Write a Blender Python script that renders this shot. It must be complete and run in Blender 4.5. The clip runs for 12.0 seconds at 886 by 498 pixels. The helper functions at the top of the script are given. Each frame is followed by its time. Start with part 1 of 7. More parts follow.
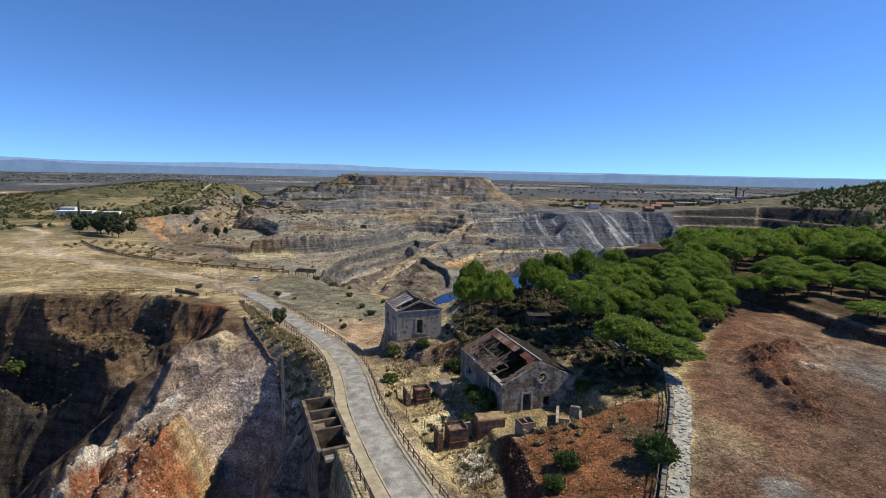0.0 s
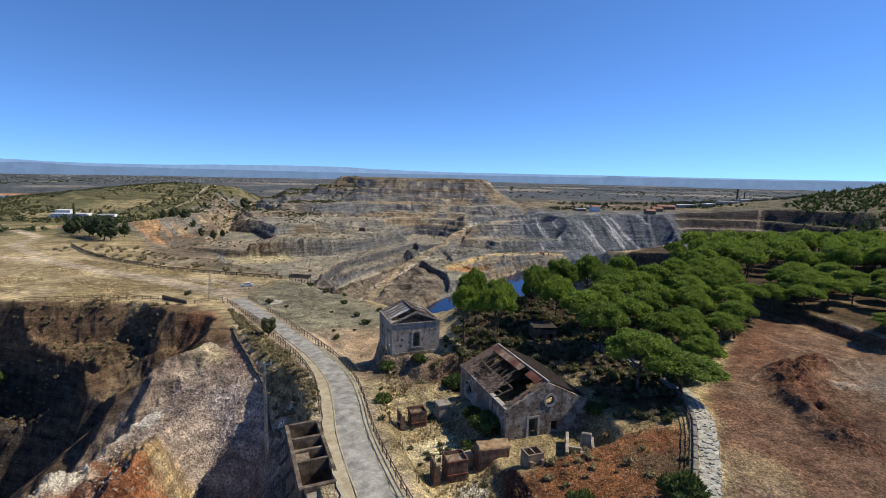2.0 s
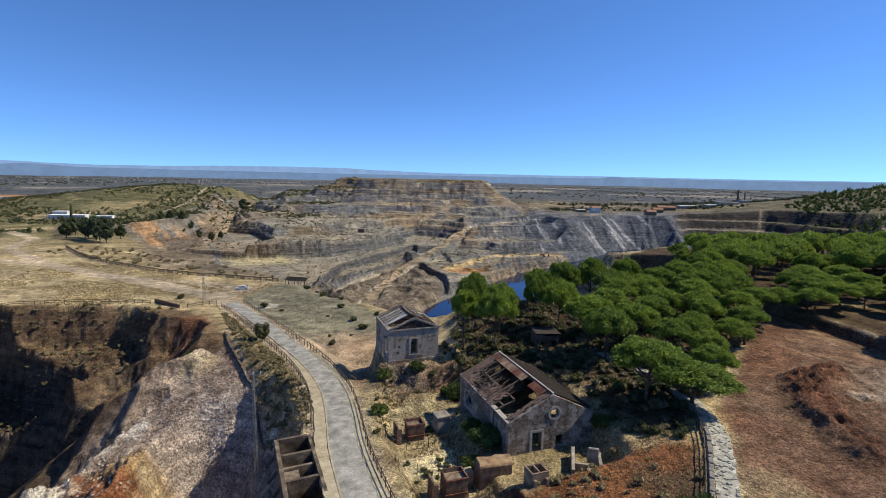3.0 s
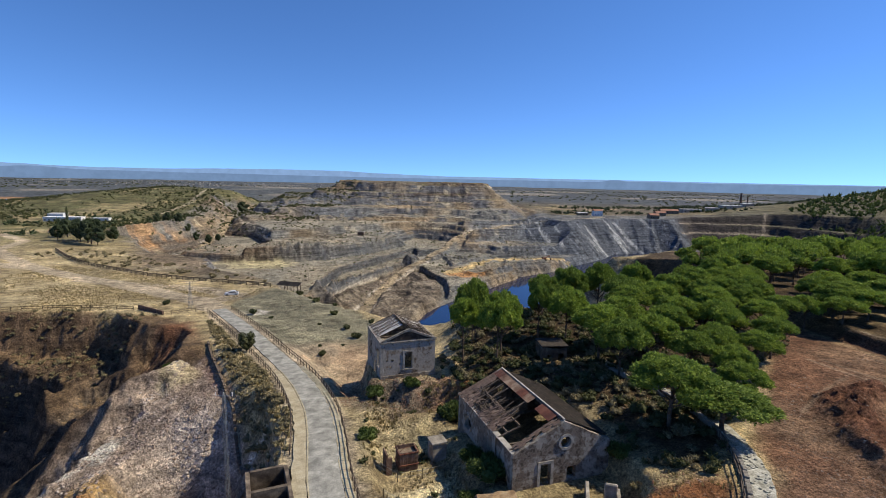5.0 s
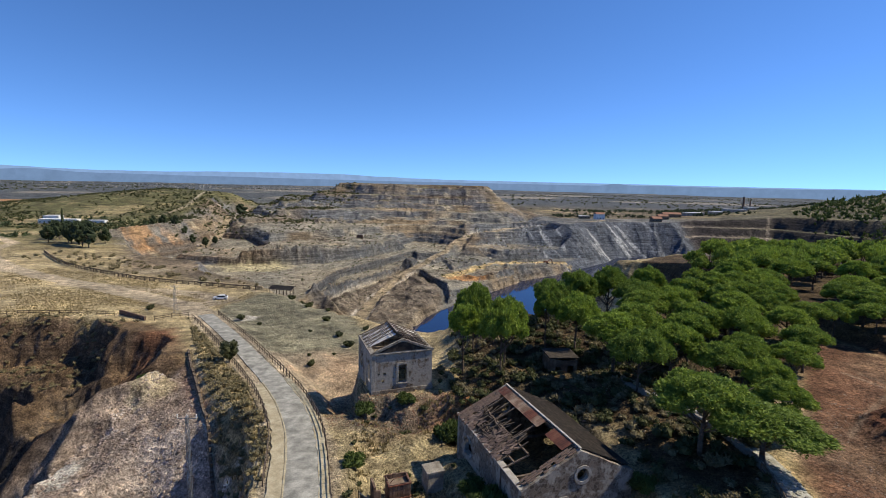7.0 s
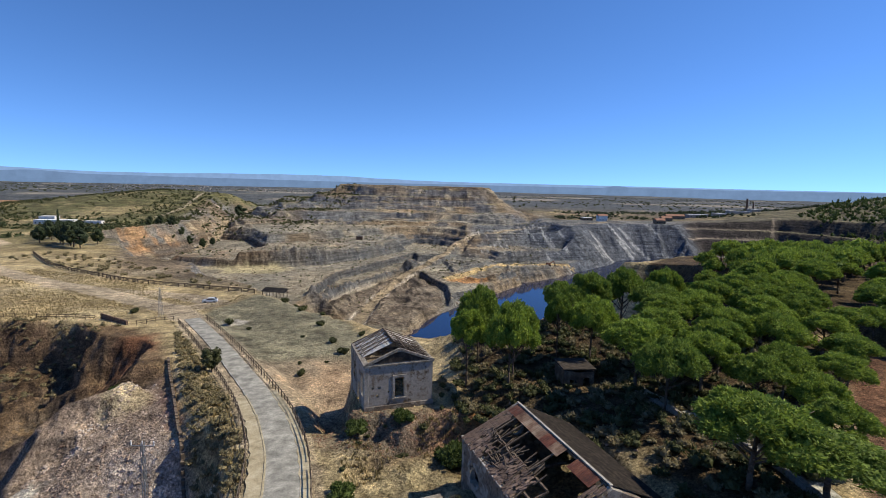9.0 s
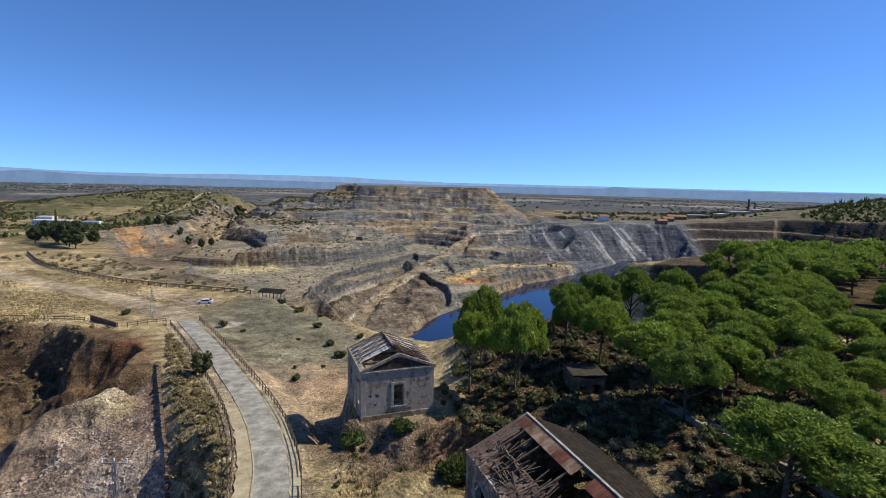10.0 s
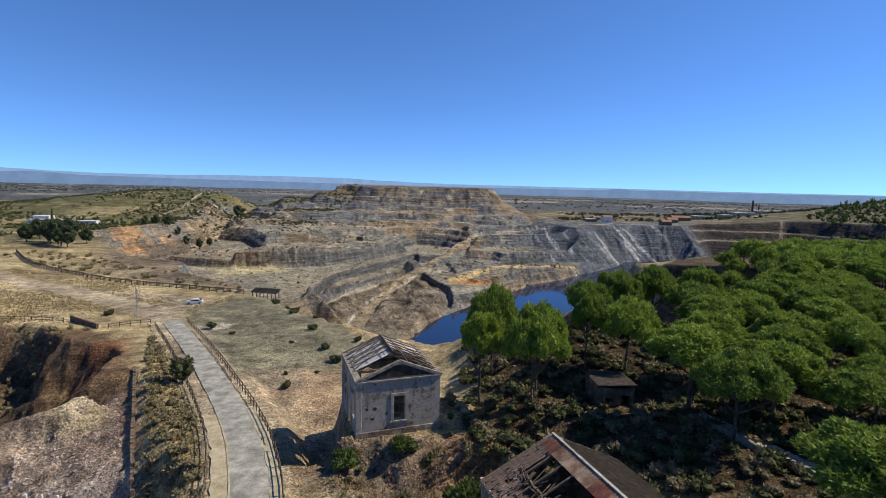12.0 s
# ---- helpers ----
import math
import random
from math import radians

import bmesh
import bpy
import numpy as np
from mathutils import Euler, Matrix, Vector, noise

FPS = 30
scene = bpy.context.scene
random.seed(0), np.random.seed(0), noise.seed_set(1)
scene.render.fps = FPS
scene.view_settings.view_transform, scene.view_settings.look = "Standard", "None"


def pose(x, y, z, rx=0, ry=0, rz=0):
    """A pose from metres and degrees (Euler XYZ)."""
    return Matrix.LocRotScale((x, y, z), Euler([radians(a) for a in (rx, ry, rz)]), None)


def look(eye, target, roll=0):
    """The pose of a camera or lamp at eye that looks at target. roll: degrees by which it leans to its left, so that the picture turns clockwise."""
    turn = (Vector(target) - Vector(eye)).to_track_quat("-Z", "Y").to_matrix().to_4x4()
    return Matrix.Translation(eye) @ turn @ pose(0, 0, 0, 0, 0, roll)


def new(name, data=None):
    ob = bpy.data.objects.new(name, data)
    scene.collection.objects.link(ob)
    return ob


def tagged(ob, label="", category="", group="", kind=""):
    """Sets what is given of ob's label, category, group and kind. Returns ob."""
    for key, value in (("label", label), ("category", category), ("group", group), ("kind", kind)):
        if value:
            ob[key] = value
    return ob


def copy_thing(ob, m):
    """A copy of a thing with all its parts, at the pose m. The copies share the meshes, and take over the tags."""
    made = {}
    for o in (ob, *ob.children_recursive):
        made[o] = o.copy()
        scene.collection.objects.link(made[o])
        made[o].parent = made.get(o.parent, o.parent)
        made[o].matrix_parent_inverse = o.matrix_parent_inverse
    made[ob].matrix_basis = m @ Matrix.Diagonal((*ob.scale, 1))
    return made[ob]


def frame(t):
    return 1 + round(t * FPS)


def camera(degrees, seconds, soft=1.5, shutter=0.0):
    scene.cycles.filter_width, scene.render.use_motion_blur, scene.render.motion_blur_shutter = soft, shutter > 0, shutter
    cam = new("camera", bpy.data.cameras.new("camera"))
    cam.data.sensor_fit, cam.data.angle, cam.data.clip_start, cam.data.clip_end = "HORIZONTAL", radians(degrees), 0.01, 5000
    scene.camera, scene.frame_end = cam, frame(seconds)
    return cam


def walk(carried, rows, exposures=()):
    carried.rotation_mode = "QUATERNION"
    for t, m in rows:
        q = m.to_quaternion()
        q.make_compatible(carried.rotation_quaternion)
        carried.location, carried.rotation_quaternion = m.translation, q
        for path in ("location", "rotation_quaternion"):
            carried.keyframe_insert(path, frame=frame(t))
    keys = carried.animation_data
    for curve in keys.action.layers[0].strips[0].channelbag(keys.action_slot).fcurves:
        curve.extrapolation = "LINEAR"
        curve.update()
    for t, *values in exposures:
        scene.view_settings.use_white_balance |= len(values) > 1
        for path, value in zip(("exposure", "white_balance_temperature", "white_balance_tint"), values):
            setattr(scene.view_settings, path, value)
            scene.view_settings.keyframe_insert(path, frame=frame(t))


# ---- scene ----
cam = camera(84.05, 12.0, soft=0.5)
walk(cam, [
    (0, look((0.000, 0.000, 32.000), (0.001, 49.409, 24.337), 1.25)),
    (1.5, look((0.166, 4.441, 31.997), (0.180, 53.878, 24.508), 1.27)),
    (3.0, look((0.394, 9.153, 31.888), (0.434, 58.612, 24.552), 1.21)),
    (5.0, look((0.901, 15.980, 31.087), (0.850, 65.485, 24.068), 1.32)),
    (6.5, look((1.260, 21.055, 30.185), (1.164, 70.599, 23.447), 1.40)),
    (8.0, look((1.189, 26.266, 29.184), (1.036, 75.834, 22.630), 1.46)),
    (9.5, look((1.001, 31.515, 28.147), (0.787, 81.103, 21.739), 1.50)),
    (10.75, look((0.658, 35.973, 27.143), (0.399, 85.572, 20.828), 1.52)),
    (12, look((0.195, 40.320, 25.827), (-0.131, 89.932, 19.619), 1.61)),
])

# ---- world and sun ----
SUN_AZ, SUN_EL = radians(11.0), radians(47.0)      # azimuth from +x towards +y
sun_way = Vector((math.cos(SUN_AZ) * math.cos(SUN_EL), math.sin(SUN_AZ) * math.cos(SUN_EL), math.sin(SUN_EL)))
world = bpy.data.worlds.new("sky")
scene.world = world
world.use_nodes = True
wn = world.node_tree
sky = wn.nodes.new("ShaderNodeTexSky")
sky.sky_type, sky.sun_disc = "NISHITA", False
sky.sun_elevation, sky.sun_rotation = SUN_EL, radians(90) - SUN_AZ
sky.altitude, sky.air_density, sky.dust_density, sky.ozone_density = 0, 0.55, 0.0, 2.0
wn.nodes["Background"].inputs[1].default_value = 0.178
where, lift = wn.nodes.new("ShaderNodeTexCoord"), wn.nodes.new("ShaderNodeMapping")
lift.inputs["Location"].default_value = (0, 0, 0.075)
wn.links.new(where.outputs["Generated"], lift.inputs[0])
wn.links.new(lift.outputs[0], sky.inputs[0])
rich = wn.nodes.new("ShaderNodeHueSaturation")
rich.inputs["Saturation"].default_value = 1.06
tint = wn.nodes.new("ShaderNodeMix")
tint.data_type, tint.blend_type = "RGBA", "MULTIPLY"
tint.inputs[0].default_value, tint.inputs[7].default_value = 1.0, (0.735, 0.918, 1.155, 1)
wn.links.new(sky.outputs[0], tint.inputs[6])
wn.links.new(tint.outputs[2], rich.inputs["Color"])
wn.links.new(rich.outputs[0], wn.nodes["Background"].inputs[0])
sun_data = bpy.data.lights.new("sun", "SUN")
sun_data.energy, sun_data.angle, sun_data.color = 5.5, radians(0.5), (1.0, 0.90, 0.72)
sun = new("sun", sun_data)
sun.matrix_world = look(sun_way * 100, (0, 0, 0))
scene.view_settings.exposure = 0.0


# ---- tools ----
def link_mesh(name, verts, faces, mat=None, parent=None, label="", smooth=False):
    me = bpy.data.meshes.new(name)
    me.from_pydata([tuple(v) for v in verts], [], [tuple(f) for f in faces])
    if mat:
        me.materials.append(mat)
    if smooth:
        me.shade_smooth()
    ob = new(name, me)
    if parent:
        ob.parent = parent
    if label:
        ob["label"] = label
    return ob


def part(name, bm, mat, parent=None, label="", smooth=False):
    """One bmesh as one mesh object under a thing or a part."""
    bmesh.ops.recalc_face_normals(bm, faces=bm.faces)
    me = bpy.data.meshes.new(name)
    bm.to_mesh(me)
    bm.free()
    me.materials.append(mat)
    if smooth:
        me.shade_smooth()
    ob = new(name, me)
    if parent:
        ob.parent = parent
    if label:
        ob["label"] = label
    return ob


def thing(name, m, label, category, group="", kind=""):
    ob = new(name)
    ob.matrix_basis = m
    return tagged(ob, label, category, group, kind)


def add_box(bm, lo, hi, m=Matrix(), bevel=0.0):
    c = [(a + b) / 2 for a, b in zip(lo, hi)]
    s = [max(abs(b - a), 1e-4) for a, b in zip(lo, hi)]
    got = bmesh.ops.create_cube(bm, size=1.0, matrix=m @ Matrix.Translation(c) @ Matrix.Diagonal((*s, 1)))
    if bevel:
        edges = list({e for v in got["verts"] for e in v.link_edges})
        bmesh.ops.bevel(bm, geom=edges, offset=bevel, segments=1, affect="EDGES")


def box_bm(lo, hi, m=Matrix(), bevel=0.0):
    bm = bmesh.new()
    add_box(bm, lo, hi, m, bevel)
    return bm


def add_beam(bm, a, b, w, h=None, sides=4, taper=1.0):
    """A bar from a to b, w wide."""
    a, b = Vector(a), Vector(b)
    way = b - a
    if way.length < 1e-5:
        return
    turn = way.to_track_quat("Z", "Y").to_matrix().to_4x4()
    r = w / math.sqrt(2) if sides == 4 else w / 2
    m = Matrix.Translation((a + b) / 2) @ turn @ Matrix.Diagonal((1, (h or w) / w, 1, 1)) @ (Matrix.Rotation(radians(45), 4, "Z") if sides == 4 else Matrix())
    bmesh.ops.create_cone(bm, cap_ends=True, segments=sides, radius1=r, radius2=r * taper, depth=way.length, matrix=m)


def beam_bm(a, b, w, h=None, sides=4, taper=1.0):
    bm = bmesh.new()
    add_beam(bm, a, b, w, h, sides, taper)
    return bm


def roughen(bm, amount, scale, seed=0.0, cuts=0):
    if cuts:
        bmesh.ops.subdivide_edges(bm, edges=bm.edges[:], cuts=cuts, use_grid_fill=True)
    for v in bm.verts:
        n = noise.noise_vector(v.co * scale + Vector((seed, seed * 1.7, 0)))
        v.co += n * amount


def smooth01(t):
    t = np.clip(t, 0, 1)
    return t * t * (3 - 2 * t)


TABLE = np.random.RandomState(7).rand(4096)


def value_noise(x, y, seed=0):
    xi, yi = np.floor(x).astype(np.int64), np.floor(y).astype(np.int64)
    u, v = x - xi, y - yi
    u, v = u * u * (3 - 2 * u), v * v * (3 - 2 * v)

    def at(a, b):
        return TABLE[((a * 73856093) ^ (b * 19349663) ^ (seed * 83492791 + 1013)) % 4093]
    return (at(xi, yi) * (1 - u) + at(xi + 1, yi) * u) * (1 - v) + (at(xi, yi + 1) * (1 - u) + at(xi + 1, yi + 1) * u) * v


def fbm(x, y, size, octaves=4, seed=0, ridged=False):
    """Noise from -1 to 1 whose largest features are size metres."""
    out, amp, total = 0 * x, 1.0, 0.0
    c, s = math.cos(0.6), math.sin(0.6)
    x, y = x / size, y / size
    for k in range(octaves):
        n = value_noise(x + 17.3 * k, y - 9.1 * k, seed + k) * 2 - 1
        out = out + amp * ((1 - 2 * np.abs(n)) if ridged else n)
        total += amp
        amp *= 0.5
        x, y = 2.03 * (c * x - s * y), 2.03 * (s * x + c * y)
    return out / total


def edge_distance(x, y, poly):
    """Distance to a polygon's outline: negative outside, positive inside."""
    p = np.array(poly, float)
    best, inside = np.full(x.shape, 1e18), np.zeros(x.shape, bool)
    for a, b in zip(p, np.roll(p, -1, axis=0)):
        d = b - a
        t = np.clip(((x - a[0]) * d[0] + (y - a[1]) * d[1]) / (d @ d), 0, 1)
        best = np.minimum(best, (x - a[0] - t * d[0]) ** 2 + (y - a[1] - t * d[1]) ** 2)
        with np.errstate(divide="ignore", invalid="ignore"):
            cross = (a[1] > y) != (b[1] > y)
            inside ^= cross & (x < (b[0] - a[0]) * (y - a[1]) / (b[1] - a[1] + 1e-30) + a[0])
    return np.where(inside, 1, -1) * np.sqrt(best)


def edge_along(x, y, poly):
    """Distance outside a polygon, and how far along its outline the nearest point lies."""
    p = np.array(poly, float)
    best, along, start = np.full(x.shape, 1e18), np.zeros(x.shape), 0.0
    for a, b in zip(p, np.roll(p, -1, axis=0)):
        d = b - a
        ln = math.hypot(*d)
        t = np.clip(((x - a[0]) * d[0] + (y - a[1]) * d[1]) / (d @ d), 0, 1)
        q = (x - a[0] - t * d[0]) ** 2 + (y - a[1] - t * d[1]) ** 2
        along = np.where(q < best, start + t * ln, along)
        best = np.minimum(best, q)
        start += ln
    return along


def line_distance(x, y, line):
    """Distance to a polyline, and the share of its length at the nearest point."""
    p = np.array(line, float)
    best, along = np.full(x.shape, 1e18), np.zeros(x.shape)
    lengths = np.hypot(*(p[1:] - p[:-1]).T)
    start, total = 0.0, lengths.sum()
    for a, b, ln in zip(p[:-1], p[1:], lengths):
        d = b - a
        t = np.clip(((x - a[0]) * d[0] + (y - a[1]) * d[1]) / (d @ d), 0, 1)
        q = (x - a[0] - t * d[0]) ** 2 + (y - a[1] - t * d[1]) ** 2
        along = np.where(q < best, (start + t * ln) / total, along)
        best = np.minimum(best, q)
        start += ln
    return np.sqrt(best), along


# ---- the lie of the land ----
ROAD = [(0.6, 34), (-2.6, 41), (-5.0, 46.3), (-8.1, 54), (-10.6, 61), (-12.4, 68), (-14.8, 76), (-16.6, 80.5), (-21.5, 90.6), (-31.9, 106.6), (-44.4, 124), (-58.4, 142.3), (-68, 152), (-92, 166), (-125, 184), (-155, 201), (-200, 215), (-300, 235)]
ROAD_Z = ((30, 3.0), (41, 2.5), (54, 1.8), (66, 1.2), (75, 0.4), (90, -1.0), (106, -2.4), (124, -3.2), (142, -4.2), (165, -5.2), (200, -6.3), (260, -7.5))
SIDE_ROAD = [(-66, 150), (-60, 160), (-75, 168), (-120, 178)]
VILLAGE_ROAD = [(-155, 201), (-178, 218), (-215, 250), (-235, 290), (-300, 340)]
WATER_Z = -52.0
LAKE = [(-14, 283), (-5, 316), (5, 336), (28, 370), (50, 402), (76, 440), (105, 464), (134, 497), (177, 548), (194, 578), (233, 598), (264, 595), (283, 574), (265, 510), (184, 422), (118, 360), (74, 320), (33, 280), (4, 268)]
# floors cut into the ground: outline, height, slope of the faces around it, roughness of the edge
LAKE_CUT = (LAKE, -57.0, 0.95, 4.0)
FORE_CUT = ([(-66, 234), (-42, 216), (-14, 184), (8, 165), (26, 160), (48, 180), (66, 235), (32, 280), (4, 268), (-14, 283), (-47, 296), (-72, 306), (-82, 262)], -50.0, 1.2, 2.5)
LOW_FLOOR = ([(-50, 296), (-76, 332), (-68, 372), (-54, 402), (-34, 452), (-24, 450), (-12, 418), (2, 388), (5, 340), (-14, 285)], -50.0, 1.5, 3.0)
SHORE_SIDE = ([(-12, 420), (0, 385), (8, 345), (27, 376), (42, 402), (24, 404), (6, 434), (-8, 442)], -46.5, 1.0, 1.5)
RAMP_SIDE = ([(-24, 458), (-10, 415), (4, 392), (8, 430), (2, 470), (-6, 500), (-22, 492)], -45.5, 1.0, 2.0)
BEACH = ([(2, 400), (24, 396), (42, 418), (66, 452), (98, 478), (130, 508), (150, 524), (134, 526), (87, 508), (48, 490), (5, 431)], -44.0, 0.9, 2.5)
MID_BENCH = ([(12, 505), (48, 500), (88, 518), (120, 532), (128, 556), (85, 554), (40, 536), (18, 528)], -36.0, 0.9, 2.5)
UPPER_BENCH = ([(28, 552), (85, 574), (120, 582), (118, 600), (85, 598), (40, 578)], -28.0, 0.9, 2.0)
JUNCTION = ([(-46, 548), (-26, 498), (-10, 500), (4, 478), (14, 500), (20, 530), (12, 560), (-5, 578), (-32, 588)], -39.0, 0.8, 2.0)
BEACH_END = ([(0, 470), (6, 428), (28, 458), (50, 492), (44, 512), (20, 512), (2, 500)], -42.5, 0.7, 2.0)
TERRACE = ([(-81, 332), (-73, 374), (-58, 404), (-25, 485), (-30, 512), (-62, 425), (-78, 394)], -44.5, 1.8, 2.0)
PAN_BENCH = ([(-212, 352), (-190, 345), (-165, 310), (-130, 268), (-84, 250), (-78, 290), (-83, 332), (-81, 367), (-77, 392), (-62, 428), (-27, 521), (-39, 527), (-68, 460), (-94, 428), (-115, 416), (-163, 399), (-211, 409)], -39.0, 1.5, 3.0)
SHED_BENCH = ([(-162, 406), (-135, 422), (-96, 435), (-68, 467), (-38, 538), (-34, 572), (-42, 592), (-105, 530), (-140, 488), (-164, 455)], -29.5, 1.0, 3.0)
WEST_SLOPE = ([(-214, 412), (-162, 402), (-160, 455), (-200, 520), (-238, 535), (-224, 465)], -33.0, 0.9, 3.0)
NEAR_SHORE = ([(135, 372), (190, 425), (270, 505), (320, 460), (250, 390), (190, 345)], -44.0, 0.8, 3.0)
EAST_CUT = ([(262, 505), (285, 580), (320, 625), (400, 612), (420, 540), (330, 450)], -48.0, 0.95, 3.0)
EAST_LEDGE = ([(275, 560), (300, 632), (325, 650), (415, 640), (450, 560), (350, 430)], -30.0, 0.95, 2.5)
EAST_LEDGE_UPPER = ([(280, 575), (306, 655), (330, 668), (428, 660), (475, 570), (360, 415)], -19.0, 0.95, 2.5)
EAST_TRACKS = [[(345, 542), (380, 600), (440, 690)], [(300, 632), (325, 648), (412, 640)], [(306, 653), (330, 666), (426, 658)], [(330, 450), (345, 542)]]
WEST_SHELF = ([(-190, 100), (-125, 118), (-106, 127), (-96, 130), (-83, 131), (-73, 124), (-70, 117), (-72, 111), (-90, 112), (-115, 108), (-190, 90)], -14.0, 2.0, 1.4)
WEST_PIT_BENCH = ([(-190, 128), (-117, 123), (-107, 122), (-94.5, 117), (-85.5, 114.5), (-83.5, 112), (-92, 109.5), (-102, 112), (-109, 113), (-190, 110)], -31.0, 3.2, 0.8)
WEST_PIT = ([(-200, -20), (-200, 84), (-112, 100), (-90, 99), (-77, 93), (-66, 89), (-65, 80), (-69, 70), (-71, 60), (-75, -20)], -44.0, 2.1, 0.6)
SOUTH_PIT = ([(-110, -30), (-75, 30), (-60, 42), (-45, 44), (-34, 44), (-30, 36), (-28, -30)], -34.0, 1.3, 4.2)
GULLY = ([(-35.5, 75.5), (-31, 75), (-27.5, 66), (-27, 48), (-37, 48), (-35.5, 62)], -20.0, 1.6, 1.8)
SADDLE = ([(-74, 117), (-63, 113), (-60, 106), (-66, 100), (-77, 104)], -17.0, 1.3, 1.8)
BIN_HOLE = ([(-25.5, 62), (-21, 61.5), (-18.5, 57), (-14.5, 47), (-20, 42), (-27, 48)], -24.0, 2.4, 1.6)
SPUR = [(-44, 106), (-37, 95), (-29, 83), (-22, 74), (-19, 63), (-14, 45), (-14, -20), (-110, -20), (-110, 60), (-64, 66), (-56, 80), (-52, 92), (-54, 102)]
CREST = [(-41, 98), (-46, 88), (-48, 80), (-51.5, 73.5), (-53, 65), (-55, 50)]
RAMPS = [([(-48, 296), (-46, 340), (-40, 391), (-31, 429), (-14, 471), (1, 500), (15, 541), (37, 577), (85, 610), (139, 622), (200, 640)], (-50.5, -50, -49, -47, -43, -38, -31, -27, -23, -17, -12), 4.5),
         ([(-218, 368), (-226, 420), (-221, 464), (-237, 538), (-262, 610), (-280, 660)], (-43, -41, -37, -32, -27, -20), 5.0)]
YARD = ([(-8.2, 74), (-5, 79), (-1, 81), (4.5, 80.6), (5.6, 76), (4.0, 66), (5.6, 57.5), (7.0, 51), (7.2, 45), (7.0, 34), (2.5, 34), (0.5, 44), (-3.2, 54), (-6, 62)], -0.6, 1.25, 1.0)
# heaps: outline, height of the top, slope of the sides
HEAPS = [([(-205, 540), (-178, 572), (-146, 592), (-98, 606), (-47, 616), (6, 621), (72, 616), (110, 660), (130, 1050), (-300, 1050), (-290, 700)], -18.0, 0.75),
         ([(-205, 640), (-139, 668), (-68, 690), (7, 692), (74, 664), (100, 720), (120, 1040), (-290, 1040), (-270, 740)], -8.0, 0.7),
         ([(-225, 715), (-150, 735), (-75, 750), (0, 748), (62, 752), (95, 800), (105, 1030), (-280, 1030), (-260, 800)], 1.0, 0.7),
         ([(-200, 790), (-120, 770), (-30, 766), (40, 770), (74, 800), (88, 1020), (-240, 1020)], 11.0, 0.8),
         ([(-172, 840), (-110, 802), (-30, 790), (30, 792), (62, 812), (72, 1010), (-200, 1010)], 25.0, 0.8)]


def road_height(y):
    return np.interp(y, *zip(*ROAD_Z))


def box_near(x, y, points, reach):
    """Which places lie within reach of the box round some points."""
    p = np.array(points, float)
    (x0, y0), (x1, y1) = p.min(0) - reach, p.max(0) + reach
    return (x > x0) & (x < x1) & (y > y0) & (y < y1)


def cut(h, x, y, floor, gullies, waves):
    poly, z, slope, rough = floor
    m = box_near(x, y, poly, (14 - z) / slope + 12)
    if not m.any():
        return h
    xs, ys = x[m], y[m]
    out = np.maximum(0, -edge_distance(xs, ys, poly))
    along = edge_along(xs, ys, poly)
    rills = fbm(along, out * 0.14, 11, 3, 61, True) + 0.5 * fbm(along, out * 0.2, 3.2, 2, 62, True)
    out = np.maximum(0, out + (0.55 * gullies[m] + 0.75 * rills) * rough * smooth01(out / 5))
    h = h.copy()
    h[m] = np.minimum(h[m], z + out * slope + waves[m])
    return h


def heap(h, x, y, poly, z, slope, edge, top):
    m = box_near(x, y, poly, (z + 30) / slope)
    if not m.any():
        return h
    xs, ys = x[m], y[m]
    out = np.maximum(0, -edge_distance(xs, ys, poly))
    rills = fbm(edge_along(xs, ys, poly), out * 0.14, 14, 3, 63, True)
    out = out + edge[m] + 2.5 * rills * smooth01(out / 6)
    h = h.copy()
    h[m] = np.maximum(h[m], z - np.maximum(0, out) * slope + top[m])
    return h


def ramp_way(h, x, y, line, zs, half):
    """A sloping haul road, cut into the faces on one side and banked up on the other."""
    m = box_near(x, y, line, 30)
    if not m.any():
        return h
    xs, ys = x[m], y[m]
    d, along = line_distance(xs, ys, line)
    steps = np.hypot(*np.diff(np.array(line, float), axis=0).T)
    z = np.interp(along, np.concatenate([[0], np.cumsum(steps)]) / steps.sum(), zs)
    out = np.maximum(0, d - half + 0.8 * fbm(xs, ys, 6, 2, 65))
    h = h.copy()
    h[m] = np.where(d < 29, np.minimum(np.maximum(h[m], z - out * 1.5), z + out * 1.0), h[m])
    return h


def pad(h, x, y, poly, z, soft):
    m = box_near(x, y, poly, soft + 1)
    if not m.any():
        return h
    h = h.copy()
    zz = z[m] if isinstance(z, np.ndarray) else z
    h[m] = h[m] + (zz - h[m]) * smooth01(1 + edge_distance(x[m], y[m], poly) / soft)
    return h


